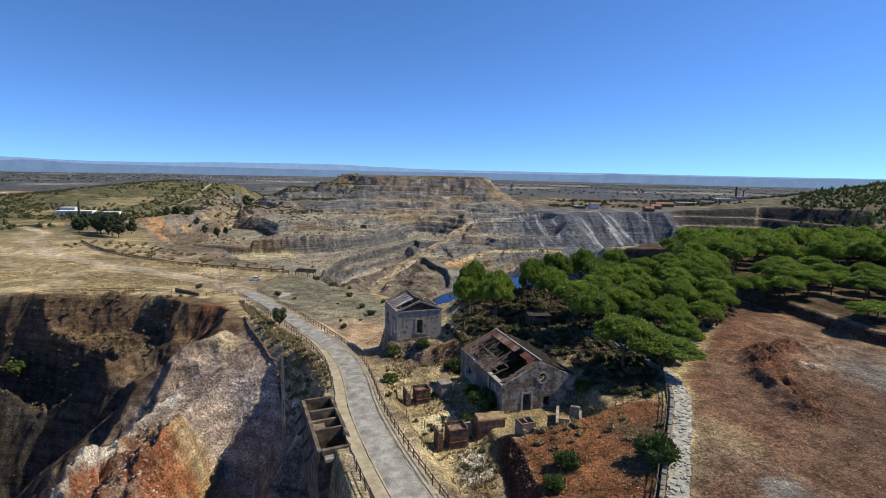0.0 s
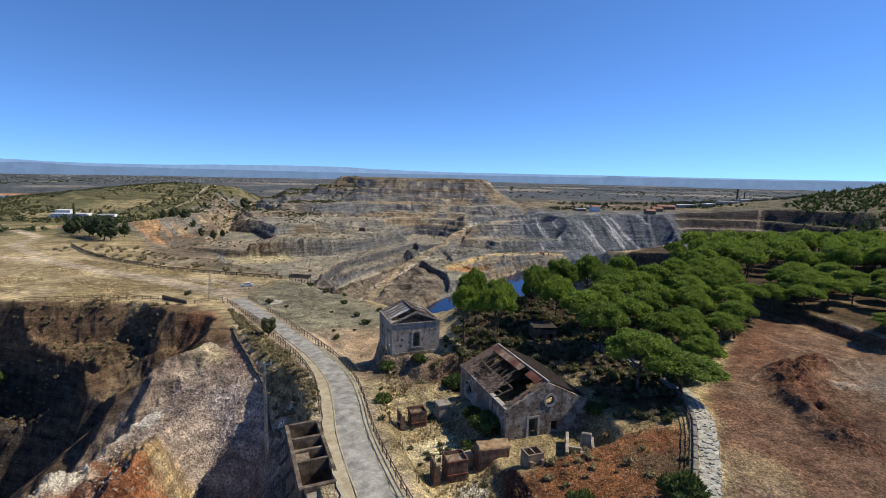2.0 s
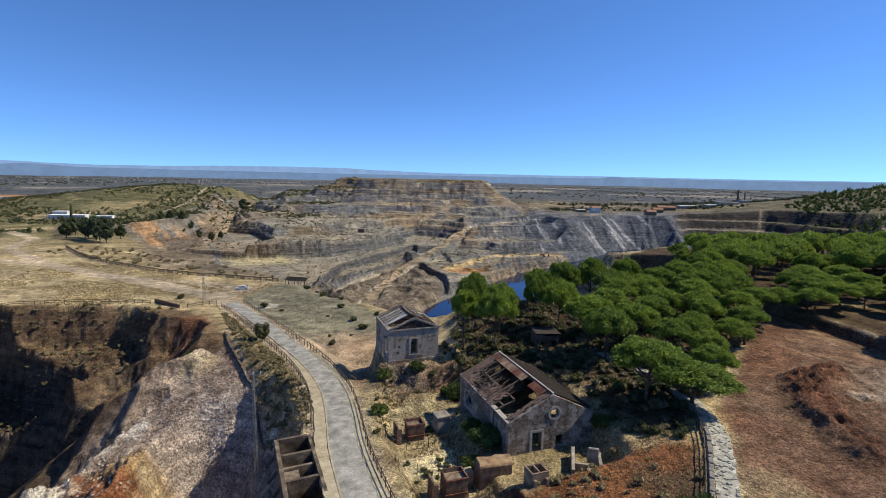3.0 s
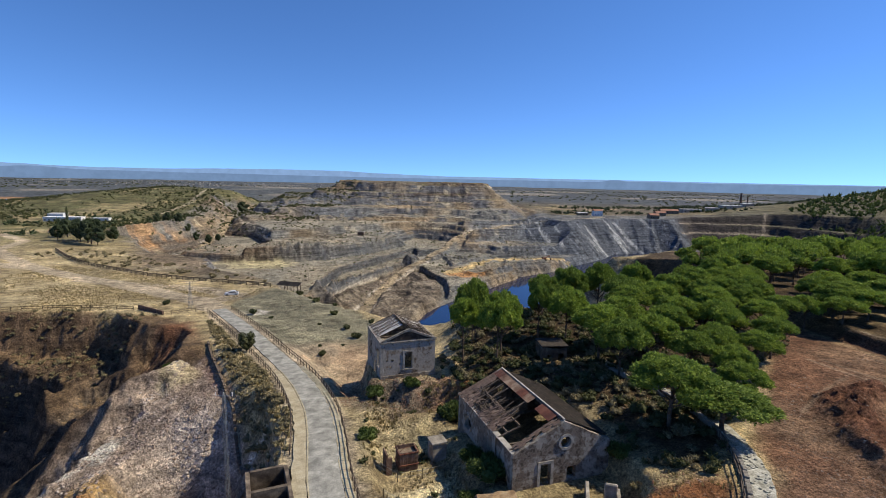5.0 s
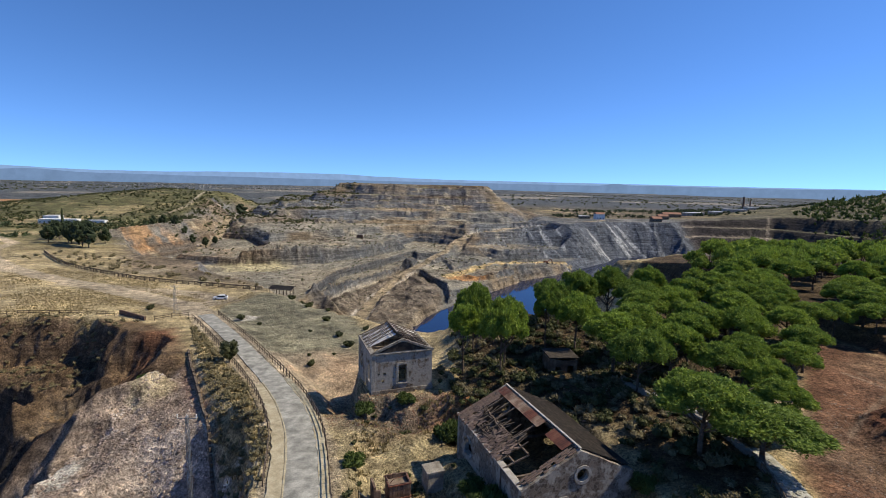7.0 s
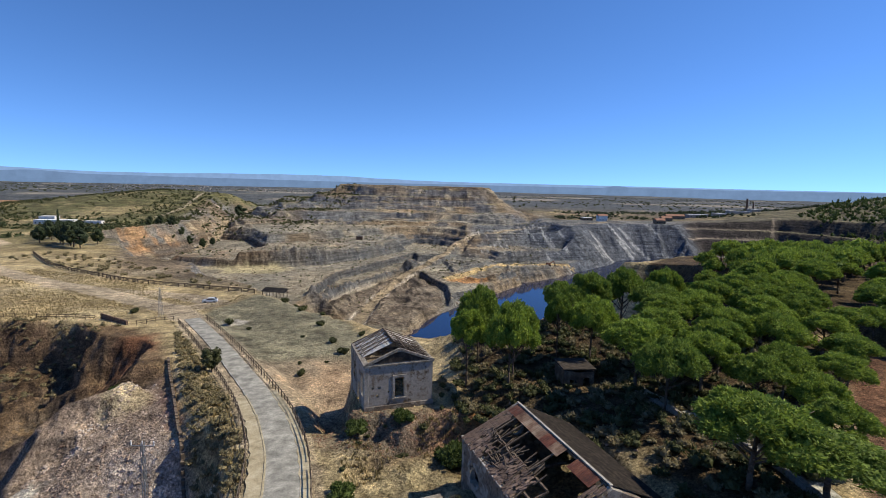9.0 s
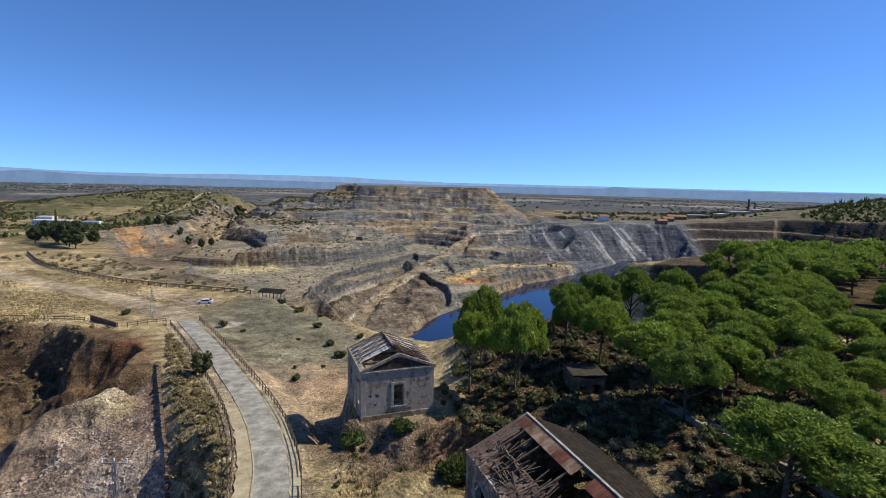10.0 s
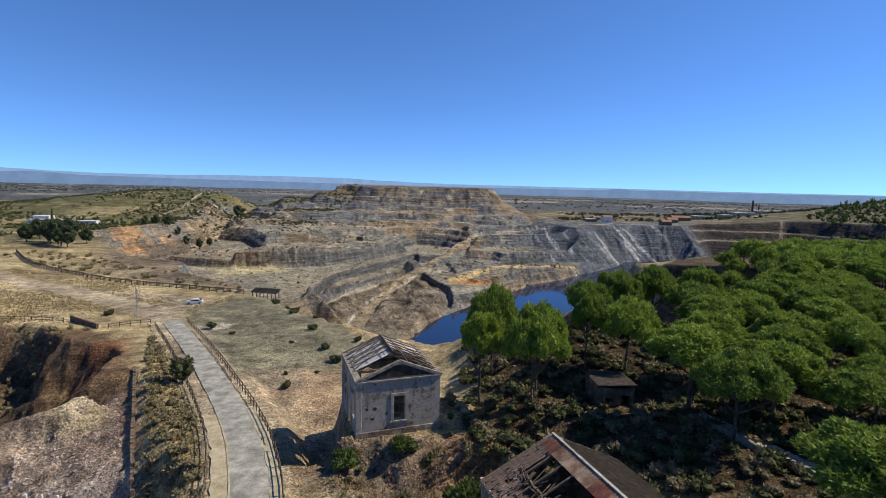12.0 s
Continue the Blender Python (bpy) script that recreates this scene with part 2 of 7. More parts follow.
def height(x, y):
    """The height of the ground, in metres."""
    x, y = np.asarray(x, float), np.asarray(y, float)
    far = np.hypot(x, y)
    h = np.interp(y, [-400, 0, 40, 66, 75, 90, 120, 145, 165, 200, 300, 400, 600, 1000, 2500, 5000], [3, 3, 2.2, 1.0, 0.2, -1, -3, -4, -5, -6, -9, -11, -13, -15, -22, -25])
    # the ground rises towards the wood and the bare lot
    rise = smooth01((x - 3 + 7 * smooth01((y - 84) / 8) - 0.02 * (y - 60) + 3 * fbm(x, y, 20, 2, 21)) / (16 + 10 * smooth01((90 - y) / 25))) * smooth01((300 - y) / 150)
    h = h + rise * (5.2 - h)
    h = h - 2.4 * np.exp(-(((x - 16) / 9) ** 2 + ((y - 92) / 9) ** 2))
    h = h + 3.0 * smooth01((x - 70) / 130) * smooth01((300 - y) / 150)
    h = h + 56 * np.exp(-(((x - 760) / 230) ** 2 + ((y - 690) / 220) ** 2)) + 8 * np.exp(-(((x - 560) / 120) ** 2 + ((y - 420) / 120) ** 2))
    h = h - 8 * smooth01((-225 - x) / 90) * smooth01((y - 260) / 140) * smooth01((1300 - y) / 300)
    h = h + 31 * np.exp(-(((x + 400) / 210) ** 2 + ((y - 760) / 120) ** 2)) + 6 * np.exp(-(((x + 280) / 130) ** 2 + ((y - 700) / 90) ** 2))
    h = h + 0.5 * fbm(x, y, 30, 4, 2) * smooth01(far / 120) + 4 * fbm(x, y, 260, 3, 4) * smooth01((far - 500) / 600)
    # the grass field left of the ruins lies a little lower
    field = [(-54, 168), (-34, 152), (-18, 133), (-9, 116), (-11, 96), (-14, 88), (-20, 97), (-33, 115), (-46, 132), (-58, 150)]
    h = pad(h, x, y, field, -3.6 + 0.012 * (120 - y), 5.0)
    gullies = fbm(x, y, 14, 4, 3, True) + 0.35 * fbm(x, y, 4, 3, 9)
    waves = 0.25 * fbm(x, y, 9, 3, 5)
    heap_edge, heap_top = 13 * fbm(x, y, 85, 3, 6) + 5 * fbm(x, y, 18, 4, 8, True), 1.6 * fbm(x, y, 40, 4, 12)
    # spoil heaps behind the pit
    h = pad(h, x, y, [(-205, 500), (-215, 560), (-300, 720), (-300, 1040), (125, 1040), (112, 720), (95, 640), (20, 600), (-30, 590), (-110, 540), (-160, 470)], -21.0, 30.0)
    for poly, z, slope in HEAPS:
        h = heap(h, x, y, poly, z, slope, heap_edge, heap_top)
    for floor in (FORE_CUT, LAKE_CUT, EAST_LEDGE_UPPER, EAST_LEDGE, EAST_CUT, NEAR_SHORE, SHED_BENCH, WEST_SLOPE, UPPER_BENCH, MID_BENCH, PAN_BENCH, JUNCTION, TERRACE, LOW_FLOOR, SHORE_SIDE, RAMP_SIDE, BEACH_END, BEACH):
        h = cut(h, x, y, floor, gullies, waves)
    # tipped rock on the low floor
    h = h + 3.2 * (0.35 + fbm(x, y, 26, 4, 67, True)) * smooth01(edge_distance(x, y, LOW_FLOOR[0]) / 10) * smooth01(line_distance(x, y, RAMPS[0][0])[0] / 12)
    for line, zs, half in RAMPS:
        h = ramp_way(h, x, y, line, zs, half)
    # the spur slopes down from the road between the two pits
    crags = fbm(x, y, 8, 4, 37, True)
    inside = smooth01(1 + edge_distance(x, y, SPUR) / 4)
    slope = -3 + 0.3 * (x + 24) + 0.2 * (y - 79) + 0.5 * gullies + 2.5 * (crags + 0.8 * fbm(x + 0.5 * y, y * 0.3, 4.5, 4, 38, True)) * smooth01((81 - y) / 12) + 0.35 * fbm(x, y, 3, 3, 39, True)
    h = h + (np.minimum(h, slope) - h) * inside
    for floor in (WEST_SHELF, WEST_PIT_BENCH, WEST_PIT, SOUTH_PIT, SADDLE, GULLY, BIN_HOLE):
        h = cut(h, x, y, floor, gullies, waves)
    h = h + 1.5 * (crags + 0.6 * fbm(x, y, 3, 3, 68, True)) * smooth01((-4.5 - h) / 4) * smooth01((-46 - x) / 6) * smooth01((150 - y) / 10)
    # narrow ledges along the faces of the great pit
    ledges = smooth01((y - 300) / 40) * smooth01((980 - y) / 100) * smooth01((x + 300) / 40) * smooth01((130 - x) / 50)
    h = h + ledges * (1.3 * fbm(x, y * 0.6, 9, 4, 69, True) + 0.5) * smooth01((-9 - h) / 3) * smooth01((h + 51) / 2)
    h = h + ledges * 0.75 * np.sin(2 * np.pi * (h + 1.5 * fbm(x, y, 60, 2, 66)) / 6.0)
    d = -edge_distance(x, y, [(-50, 96), (-47, 101), (-43, 99), (-45, 95)])
    h = np.maximum(h, -2.6 + 0.9 * crags - np.maximum(0, d + 1.5 * gullies) * 0.9)
    d, _ = line_distance(x, y, [(-1, 83.5), (4, 84), (9, 82)])
    h = np.maximum(h, 2.2 - np.maximum(0, d - 1.2) * 0.8 + 0.4 * gullies)
    h = cut(h, x, y, YARD, gullies, waves)
    h = cut(h, x, y, ([(-5, 77), (-1, 80.6), (4.5, 81), (7.5, 78.5), (7, 76), (2, 73)], -0.3, 2.6, 0.7), gullies, waves)
    h = h + 1.5 * crags * smooth01(1.5 - np.hypot((x + 84) / 34, (y - 118) / 11)) * smooth01((-4 - h) / 3) + 1.0 * crags * smooth01(1.5 - np.hypot((x + 46) / 16, (y - 94) / 16)) * smooth01((-3 - h) / 4)
    # pads under the ruins
    h = pad(h, x, y, [(-9.0, 84), (1.5, 84), (2.5, 95), (-11, 95)], 1.6, 2.0)
    h = pad(h, x, y, [(7.5, 55.5), (18.5, 58.5), (15.5, 73), (3.5, 71)], 1.0, 3.0)
    h = pad(h, x, y, [(-14, 84.5), (-10.6, 86), (-13, 94), (-17, 97), (-16.5, 90)], -3.4, 2.0)
    # rubble slopes round the square house, low rocky bank beside the wood, mounds on the lot
    h = h + 0.85 * fbm(x, y, 3.2, 3, 33, True) * smooth01(1.6 - np.hypot((x + 2) / 9, (y - 82) / 7)) * (edge_distance(x, y, [(-8, 84), (1, 87), (-2, 96), (-11, 93)]) < 0)
    past = x - np.interp(y, [70, 78, 84, 94, 101, 111, 125], [77, 73, 70.5, 70, 69, 69, 66]) + 1.2 * fbm(x, y, 5, 3, 34)
    h = h + 1.9 * smooth01(past / 2.2) * smooth01((y - 64) / 12) * smooth01((150 - y) / 30) - 0.5 * np.exp(-((past - 6) / 2) ** 2) * smooth01((y - 64) / 12) * smooth01((150 - y) / 30)
    d, _ = line_distance(x, y, [(56, 75), (49, 72), (45, 64), (44, 58), (43, 53)])
    clods = fbm(x, y, 2.0, 3, 36, True)
    h = h + (1.2 + 0.9 * clods) * smooth01(1.2 - d / 3.0) * smooth01((y - 50) / 4) + (0.9 + 0.5 * clods) * np.exp(-(((x - 62.8) / 2.6) ** 2 + ((y - 75.3) / 2.2) ** 2)) + (0.4 + 0.8 * clods) * np.exp(-(((x - 52) / 6) ** 2 + ((y - 68) / 5) ** 2))
    d, _ = line_distance(x, y, [(4, 34), (6, 45), (5, 50)])
    h = h + 0.35 * clods * smooth01(1.2 - d / 4)
    # road beds
    d, _ = line_distance(x, y, ROAD)
    h = h + (road_height(y) - 0.12 - h) * smooth01(1 + (4.4 - d) / 2.6) * smooth01((300 + x) / 80)
    for line in (SIDE_ROAD, VILLAGE_ROAD):
        d, _ = line_distance(x, y, line)
        h = h + (np.interp(y, [150, 300, 350], [-4.6, -9, -10]) - h) * smooth01(1 + (3 - d) / 5) * (h > -12)
    # the cells of the bins reach far down
    h = cut(h, x, y, ([(-17.3, 60.9), (-12.7, 50.1), (-10.1, 51.3), (-14.7, 62.1)], -2.6, 5.0, 0.0), 0 * x, 0 * x)
    # far reservoir
    d = np.hypot((x + 690) / 1.9, y - 930) - 95
    h = np.where(d < 60, np.minimum(h, -29 + np.maximum(0, d) * 0.2), h)
    return h + 0.10 * fbm(x, y, 2.2, 3, 31) * smooth01((far - 20) / 30)


def ground_z(x, y):
    return float(height(np.array([x], float), np.array([y], float))[0])


def mix3(a, b, t):
    return a + (np.asarray(b, float) - a) * np.asarray(t)[..., None]


def soil_colour(x, y, z, steep):
    """The colour of the soil and rock, by where it lies and how steep it is."""
    n1, n2, n3 = fbm(x, y, 60, 4, 41), fbm(x, y, 12, 4, 42), fbm(x, y, 3, 3, 43)
    far = np.hypot(x, y)
    col = np.ones(x.shape + (3,)) * (0.35, 0.285, 0.165)
    col = mix3(col, (0.44, 0.37, 0.23), smooth01(0.5 + n2))
    scrub = smooth01((n1 + 0.5 * n2 + 0.55) * 2) * smooth01((far - 260) / 200)
    col = mix3(col, (0.085, 0.09, 0.042), 0.85 * scrub)
    col = mix3(col, (0.10, 0.105, 0.055), smooth01((np.hypot((x + 400) / 300, (y - 730) / 200) * -1 + 1.3) * 2) * (0.55 + 0.4 * n2))
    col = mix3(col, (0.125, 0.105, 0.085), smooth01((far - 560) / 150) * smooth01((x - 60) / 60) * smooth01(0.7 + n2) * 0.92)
    # farmland on the plain, its soil blued with distance to paint haze
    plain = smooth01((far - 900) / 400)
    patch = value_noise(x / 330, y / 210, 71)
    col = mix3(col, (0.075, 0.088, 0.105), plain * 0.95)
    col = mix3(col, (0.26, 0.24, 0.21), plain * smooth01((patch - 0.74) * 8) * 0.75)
    shore = np.hypot((x + 690) / 1.9, y - 930) - 95
    col = mix3(col, (0.42, 0.25, 0.13), smooth01((45 - shore) / 15) * 0.85)
    for line in ([(-330, 590), (-326, 650), (-338, 700), (-345, 760)], [(-250, 470), (-290, 500), (-330, 530), (-420, 560)]):
        d, _ = line_distance(x, y, line)
        col = mix3(col, (0.42, 0.37, 0.28), smooth01((3.5 - d) / 2) * 0.8)
    # rock of the main pit and the heaps
    pit = smooth01((edge_distance(x, y, [(-150, 250), (-120, 203), (-54, 176), (-30, 158), (-6, 135), (20, 160), (60, 240), (130, 310), (250, 400), (400, 420), (540, 640), (470, 720), (150, 690), (130, 1060), (-300, 1060), (-320, 700), (-300, 540), (-290, 420), (-220, 350)]) + 5 + 5 * n2) / 12)
    rock = np.ones(x.shape + (3,)) * (0.155, 0.13, 0.10)
    strata = fbm(x * 0.25, z * 6 + y * 0.1, 40, 4, 51)
    rock = mix3(rock, (0.205, 0.155, 0.10), smooth01(strata * 1.6 + 0.1))
    rock = mix3(rock, (0.135, 0.138, 0.138), smooth01(n1 * 2.0 + 0.35))
    rock = mix3(rock, (0.10, 0.112, 0.135), smooth01((fbm(x, y, 110, 3, 47) - 0.05) * 4) * smooth01((steep - 0.3) * 4) * 0.8)
    rock = mix3(rock, (0.085, 0.058, 0.038), smooth01(-strata * 2 - 0.2) * 0.85)
    rock = mix3(rock, (0.34, 0.30, 0.22), smooth01((n2 - 0.25) * 4) * 0.6)
    scrubby = smooth01((0.45 - steep) * 4) * smooth01((z + 8) / 6) * smooth01((n2 + 0.3) * 2)
    rock = mix3(rock, (0.10, 0.10, 0.05), scrubby * 0.7)
    blue = smooth01((x - 60 + 30 * n2) / 60) * smooth01((y - 470) / 30) * smooth01((760 - y) / 60) * smooth01((-4 - z) / 6)
    rock = mix3(rock, (0.075, 0.088, 0.115), blue * 0.95)
    rock = mix3(rock, (0.30, 0.32, 0.35), blue * smooth01((fbm(x * 1.3 + y * 0.5 + z * 0.5, z * 0.3, 9, 4, 55) - 0.16) * 5) * 0.8 * smooth01((320 - x) / 60) * smooth01((steep - 0.3) * 4))
    rock = mix3(rock, (0.50, 0.51, 0.51), smooth01((0.75 - np.hypot((x - 52) / 24, (z + 33) / 6) + 0.7 * fbm(x * 1.6 + z, z * 0.5, 6, 3, 56)) * 3) * smooth01((y - 440) / 20) * smooth01((steep - 0.3) * 4) * 0.8)
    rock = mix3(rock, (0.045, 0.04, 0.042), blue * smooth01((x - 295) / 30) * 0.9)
    knob = smooth01((1.2 - np.hypot((x + 66) / 20, (y - 385) / 45) + 0.5 * n3) * 2) * smooth01((steep - 0.3) * 3) * smooth01((-45 - z) / 1.5)
    rock = mix3(rock, (0.36, 0.335, 0.29), knob * 0.8)
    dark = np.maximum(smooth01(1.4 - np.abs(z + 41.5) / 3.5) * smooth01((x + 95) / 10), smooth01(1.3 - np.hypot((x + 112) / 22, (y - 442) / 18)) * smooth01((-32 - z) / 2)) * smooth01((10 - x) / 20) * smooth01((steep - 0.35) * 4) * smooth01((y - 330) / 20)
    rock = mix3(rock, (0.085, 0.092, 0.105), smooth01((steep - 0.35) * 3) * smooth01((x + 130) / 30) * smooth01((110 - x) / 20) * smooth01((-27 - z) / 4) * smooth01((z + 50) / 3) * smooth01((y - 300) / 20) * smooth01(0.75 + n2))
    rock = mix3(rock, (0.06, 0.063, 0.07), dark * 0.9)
    flat = smooth01((0.35 - steep) * 5) * smooth01((-8 - z) / 3)
    rock = mix3(rock, (0.215, 0.205, 0.17), flat * 0.7 * (1 - 0.5 * blue))
    tipped = smooth01((edge_distance(x, y, LOW_FLOOR[0]) + 3 * n2) / 6)
    rock = mix3(rock, mix3(np.ones(x.shape + (3,)) * (0.125, 0.105, 0.085), (0.22, 0.19, 0.15), smooth01(1.6 * n2 + 0.6 * n3)), tipped * 0.9)
    rock = mix3(rock, (0.11, 0.115, 0.125), smooth01((1.1 - np.hypot((x + 205) / 34, (y - 395) / 16) + 0.6 * n2) * 2) * smooth01((steep - 0.3) * 4))
    pan = smooth01((1.1 - np.hypot((x + 146) / 34, (y - 398) / 24) + 0.4 * n2) * 2) * smooth01((-36.5 - z) / 1.5)
    rock = mix3(rock, (0.42, 0.38, 0.24), pan * 0.95)
    d, _ = line_distance(x, y, [(4, 412), (48, 476), (85, 488), (132, 500)])
    beach = smooth01((7 + 6 * n2 - d) / 4) * smooth01((0.9 - steep) * 5) * smooth01((-41 - z) / 2)
    rock = mix3(rock, (0.43, 0.33, 0.16), beach * 0.85)
    rock = mix3(rock, (0.44, 0.22, 0.08), smooth01((1.1 - np.hypot((x - 20) / 16, (y - 408) / 11) + 0.5 * n3) * 2) * smooth01((-38 - z) / 2) * 0.8)
    rock = mix3(rock, (0.6, 0.58, 0.54), smooth01((1.1 - np.hypot((x - 76) / 8, (y - 318) / 8) + 0.5 * n3) * 2))
    scarp = smooth01(1.3 - np.hypot((x + 215) / 60, (y - 425) / 40) + 0.4 * n2) * smooth01((z + 36) / 8)
    rock = mix3(rock, (0.31, 0.18, 0.09), scarp * smooth01((n2 + 0.6 * n3 + 0.15) * 2.5) * 0.7)
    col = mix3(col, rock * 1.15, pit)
    hillside = smooth01(1.7 - np.hypot((x - 720) / 330, (y - 640) / 260)) * smooth01((x - 330) / 60)
    col = mix3(col, (0.125, 0.12, 0.08), hillside * (0.85 + 0.3 * n2))
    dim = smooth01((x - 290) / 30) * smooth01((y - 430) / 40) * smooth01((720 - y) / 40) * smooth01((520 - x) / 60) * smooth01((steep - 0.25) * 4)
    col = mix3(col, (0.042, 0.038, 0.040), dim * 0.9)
    for line in EAST_TRACKS:
        d, _ = line_distance(x, y, line)
        col = mix3(col, (0.26, 0.225, 0.19), smooth01((2.6 + 1.5 * n3 - d) / 2) * 0.75)
    # the west pit
    west = smooth01((edge_distance(x, y, [(-190, 118), (-150, 126), (-125, 132), (-113, 133), (-106, 134.5), (-90, 137), (-70, 134.5), (-58, 128), (-47, 114), (-40, 104), (-33, 92), (-26, 82), (-17.5, 71), (-15, 57), (-11, 42), (-9, -30), (-190, -30)]) + 1 + 1.5 * n3) / 4)
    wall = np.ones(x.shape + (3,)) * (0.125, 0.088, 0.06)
    # shade of the steep lower faces put into the rock colour, by depth
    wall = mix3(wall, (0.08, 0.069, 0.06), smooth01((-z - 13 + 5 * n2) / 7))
    wall = mix3(wall, (0.17, 0.12, 0.07), smooth01((0.75 - steep) * 3) * 0.7)
    wall = mix3(wall, (0.21, 0.105, 0.06), smooth01(1.2 - np.hypot((x + 57) / 6, (y - 122) / 9) + 0.5 * n3) * 0.9)
    south, along = line_distance(x, y, CREST)
    east = smooth01((x + 66 - 0.75 * np.maximum(0, y - 82)) / 8) * smooth01((104 - y + 0.9 * (x + 45)) / 6 + 1.0)
    spur = np.ones(x.shape + (3,)) * (0.29, 0.235, 0.195)
    spur = mix3(spur, (0.46, 0.40, 0.365), smooth01(1.2 - np.hypot((x + 31) / 13, (y - 80) / 10) + 0.7 * n2))
    spur = mix3(spur, (0.21, 0.195, 0.19), smooth01(1.1 - np.hypot((x + 22) / 5, (y - 68) / 6) + 0.5 * n2) * 0.8)
    spur = mix3(spur, (0.36, 0.24, 0.10), smooth01((n2 + 0.02) * 4) * smooth01((77 - y) / 5) * 0.8)
    spur = mix3(spur, (0.50, 0.44, 0.30), smooth01((n3 + 0.4 * n2 - 0.15) * 4) * smooth01((76 - y) / 5) * 0.6)
    spur = mix3(spur, (0.29, 0.115, 0.06), smooth01((70.5 - y - 0.35 * (x + 42) + 5 * n2 + 2 * n3) / 2.5) * smooth01((-27 - x) / 4) * (0.9 - 0.5 * smooth01(2 * n3 + 0.2)))
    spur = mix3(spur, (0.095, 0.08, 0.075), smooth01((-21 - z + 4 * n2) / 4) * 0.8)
    spur = mix3(spur, (0.56, 0.54, 0.49), smooth01((1.7 + 1.8 * n3 - np.abs(south - 0.8)) / 1.2) * smooth01((86 - y) / 4))
    spur = mix3(spur, (0.22, 0.13, 0.12), smooth01(1.2 - np.hypot((x + 38 + 0.7 * (y - 98)) / 3, (y - 98) / 14) + 0.4 * n3))
    spur = mix3(spur, (0.50, 0.43, 0.29), 0.8 * smooth01((1.1 - np.hypot((x + 45) / 4.5, (y - 97.5) / 3.5) + 0.5 * n3) * 2))
    spur = mix3(spur, (0.75, 0.73, 0.70), smooth01((1.0 - np.hypot((x + 24.0 + 0.3 * (y - 79)) / 1.8, (y - 78.5) / 4.0) + 0.6 * n3) * 2))
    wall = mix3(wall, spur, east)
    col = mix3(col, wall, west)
    # grey-green field with a pink edge
    field = smooth01((edge_distance(x, y, [(-52, 172), (-33, 155), (-17, 135), (-4, 120), (-9, 96), (-14, 86), (-23, 98), (-36, 116), (-50, 134), (-58, 148)]) + 2 + 2 * n3) / 4)
    grey = mix3(np.ones(x.shape + (3,)) * (0.245, 0.235, 0.17), (0.40, 0.295, 0.20), smooth01((124 - y + 0.9 * (x + 20) + 14 * n2) / 16))
    grey = mix3(grey, (0.30, 0.28, 0.22), smooth01(n2 * 2) * 0.5)
    grey = mix3(grey, (0.62, 0.59, 0.53), smooth01((1.0 - np.hypot((x + 46.4) / 3.0, (y - 138.4) / 3.5) + 0.8 * n3) * 2) * 0.85)
    col = mix3(col, grey, field)
    # bare red lot, with tracks
    lot = smooth01((edge_distance(x, y, [(17, -20), (20, 37), (24.5, 46), (29.5, 57), (36, 72), (43, 80), (50, 90), (58, 108), (69, 111), (70, 94), (73, 78), (120, 62), (120, -20)]) + 1.5 * n3) / 3)
    red = mix3(np.ones(x.shape + (3,)) * (0.205, 0.115, 0.075), (0.245, 0.155, 0.105), smooth01(0.5 + 1.5 * n2))
    red = mix3(red, (0.19, 0.085, 0.055), smooth01((n1 + 0.3 * n3) * 2) * 0.6)
    red = mix3(red, (0.37, 0.28, 0.17), smooth01((1.1 - np.hypot((x - 30.5) / 2.6, (y - 48) / 4) + 0.4 * n3) * 2) * 0.8)
    red = mix3(red, (0.34, 0.30, 0.27), smooth01((1.0 - np.hypot((x - 30) / 3, (y - 38.5) / 2.5) + 0.6 * n3) * 2) * 0.8)
    red = mix3(red, (0.16, 0.14, 0.13), smooth01(1.2 - np.hypot((x - 66) / 12, (y - 66) / 12) + 0.4 * n2) * 0.8)
    red = mix3(red, (0.27, 0.22, 0.155), smooth01((fbm(x, y, 22, 3, 45) - 0.05) * 3) * 0.25)
    d, _ = line_distance(x, y, [(56, 75), (49, 72), (45, 64), (44, 58), (43, 53)])
    red = mix3(red, (0.15, 0.07, 0.045), smooth01(1.3 - d / 2.6 + 0.6 * n3) * 0.8)
    for line in ([(57, 88), (60, 78), (57, 68), (70, 50)], [(59, 88), (62, 78), (60, 68), (73, 50)], [(43, 70), (50, 76), (58, 82)], [(28.4, 46.1), (29.5, 43), (32, 39), (38, 33)], [(29.8, 46.5), (31, 43.5), (34, 39.5), (40, 34)], [(26.5, 46), (27, 40), (29, 34)]):
        d, _ = line_distance(x, y, line)
        red = mix3(red, (0.34, 0.265, 0.20), smooth01(1.1 - d / 0.55 + 0.6 * n3) * 0.6)
    red = mix3(red, (0.42, 0.36, 0.30), smooth01((1.0 - np.hypot((x - 56) / 6, (y - 67) / 1.2) + 0.7 * n3) * 2) * 0.7)
    red = mix3(red, (0.20, 0.195, 0.19), smooth01(1.2 - np.hypot((x - 62) / 6, (y - 63) / 7) + 0.4 * n2) * 0.8)
    red = mix3(red, (0.30, 0.30, 0.29), smooth01((1.1 - np.hypot((x - 30.2) / 2.6, (y - 39.5) / 2.0) + 0.5 * n3) * 2) * 0.8)
    col = mix3(col, 0.86 * red, lot)
    edge = x - np.interp(y, [70, 78, 84, 94, 101, 111, 125], [77, 73, 70.5, 70, 69, 69, 66])
    by = smooth01((y - 66) / 8) * smooth01((145 - y) / 20)
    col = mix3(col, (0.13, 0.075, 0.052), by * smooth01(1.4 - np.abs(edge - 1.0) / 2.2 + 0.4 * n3))
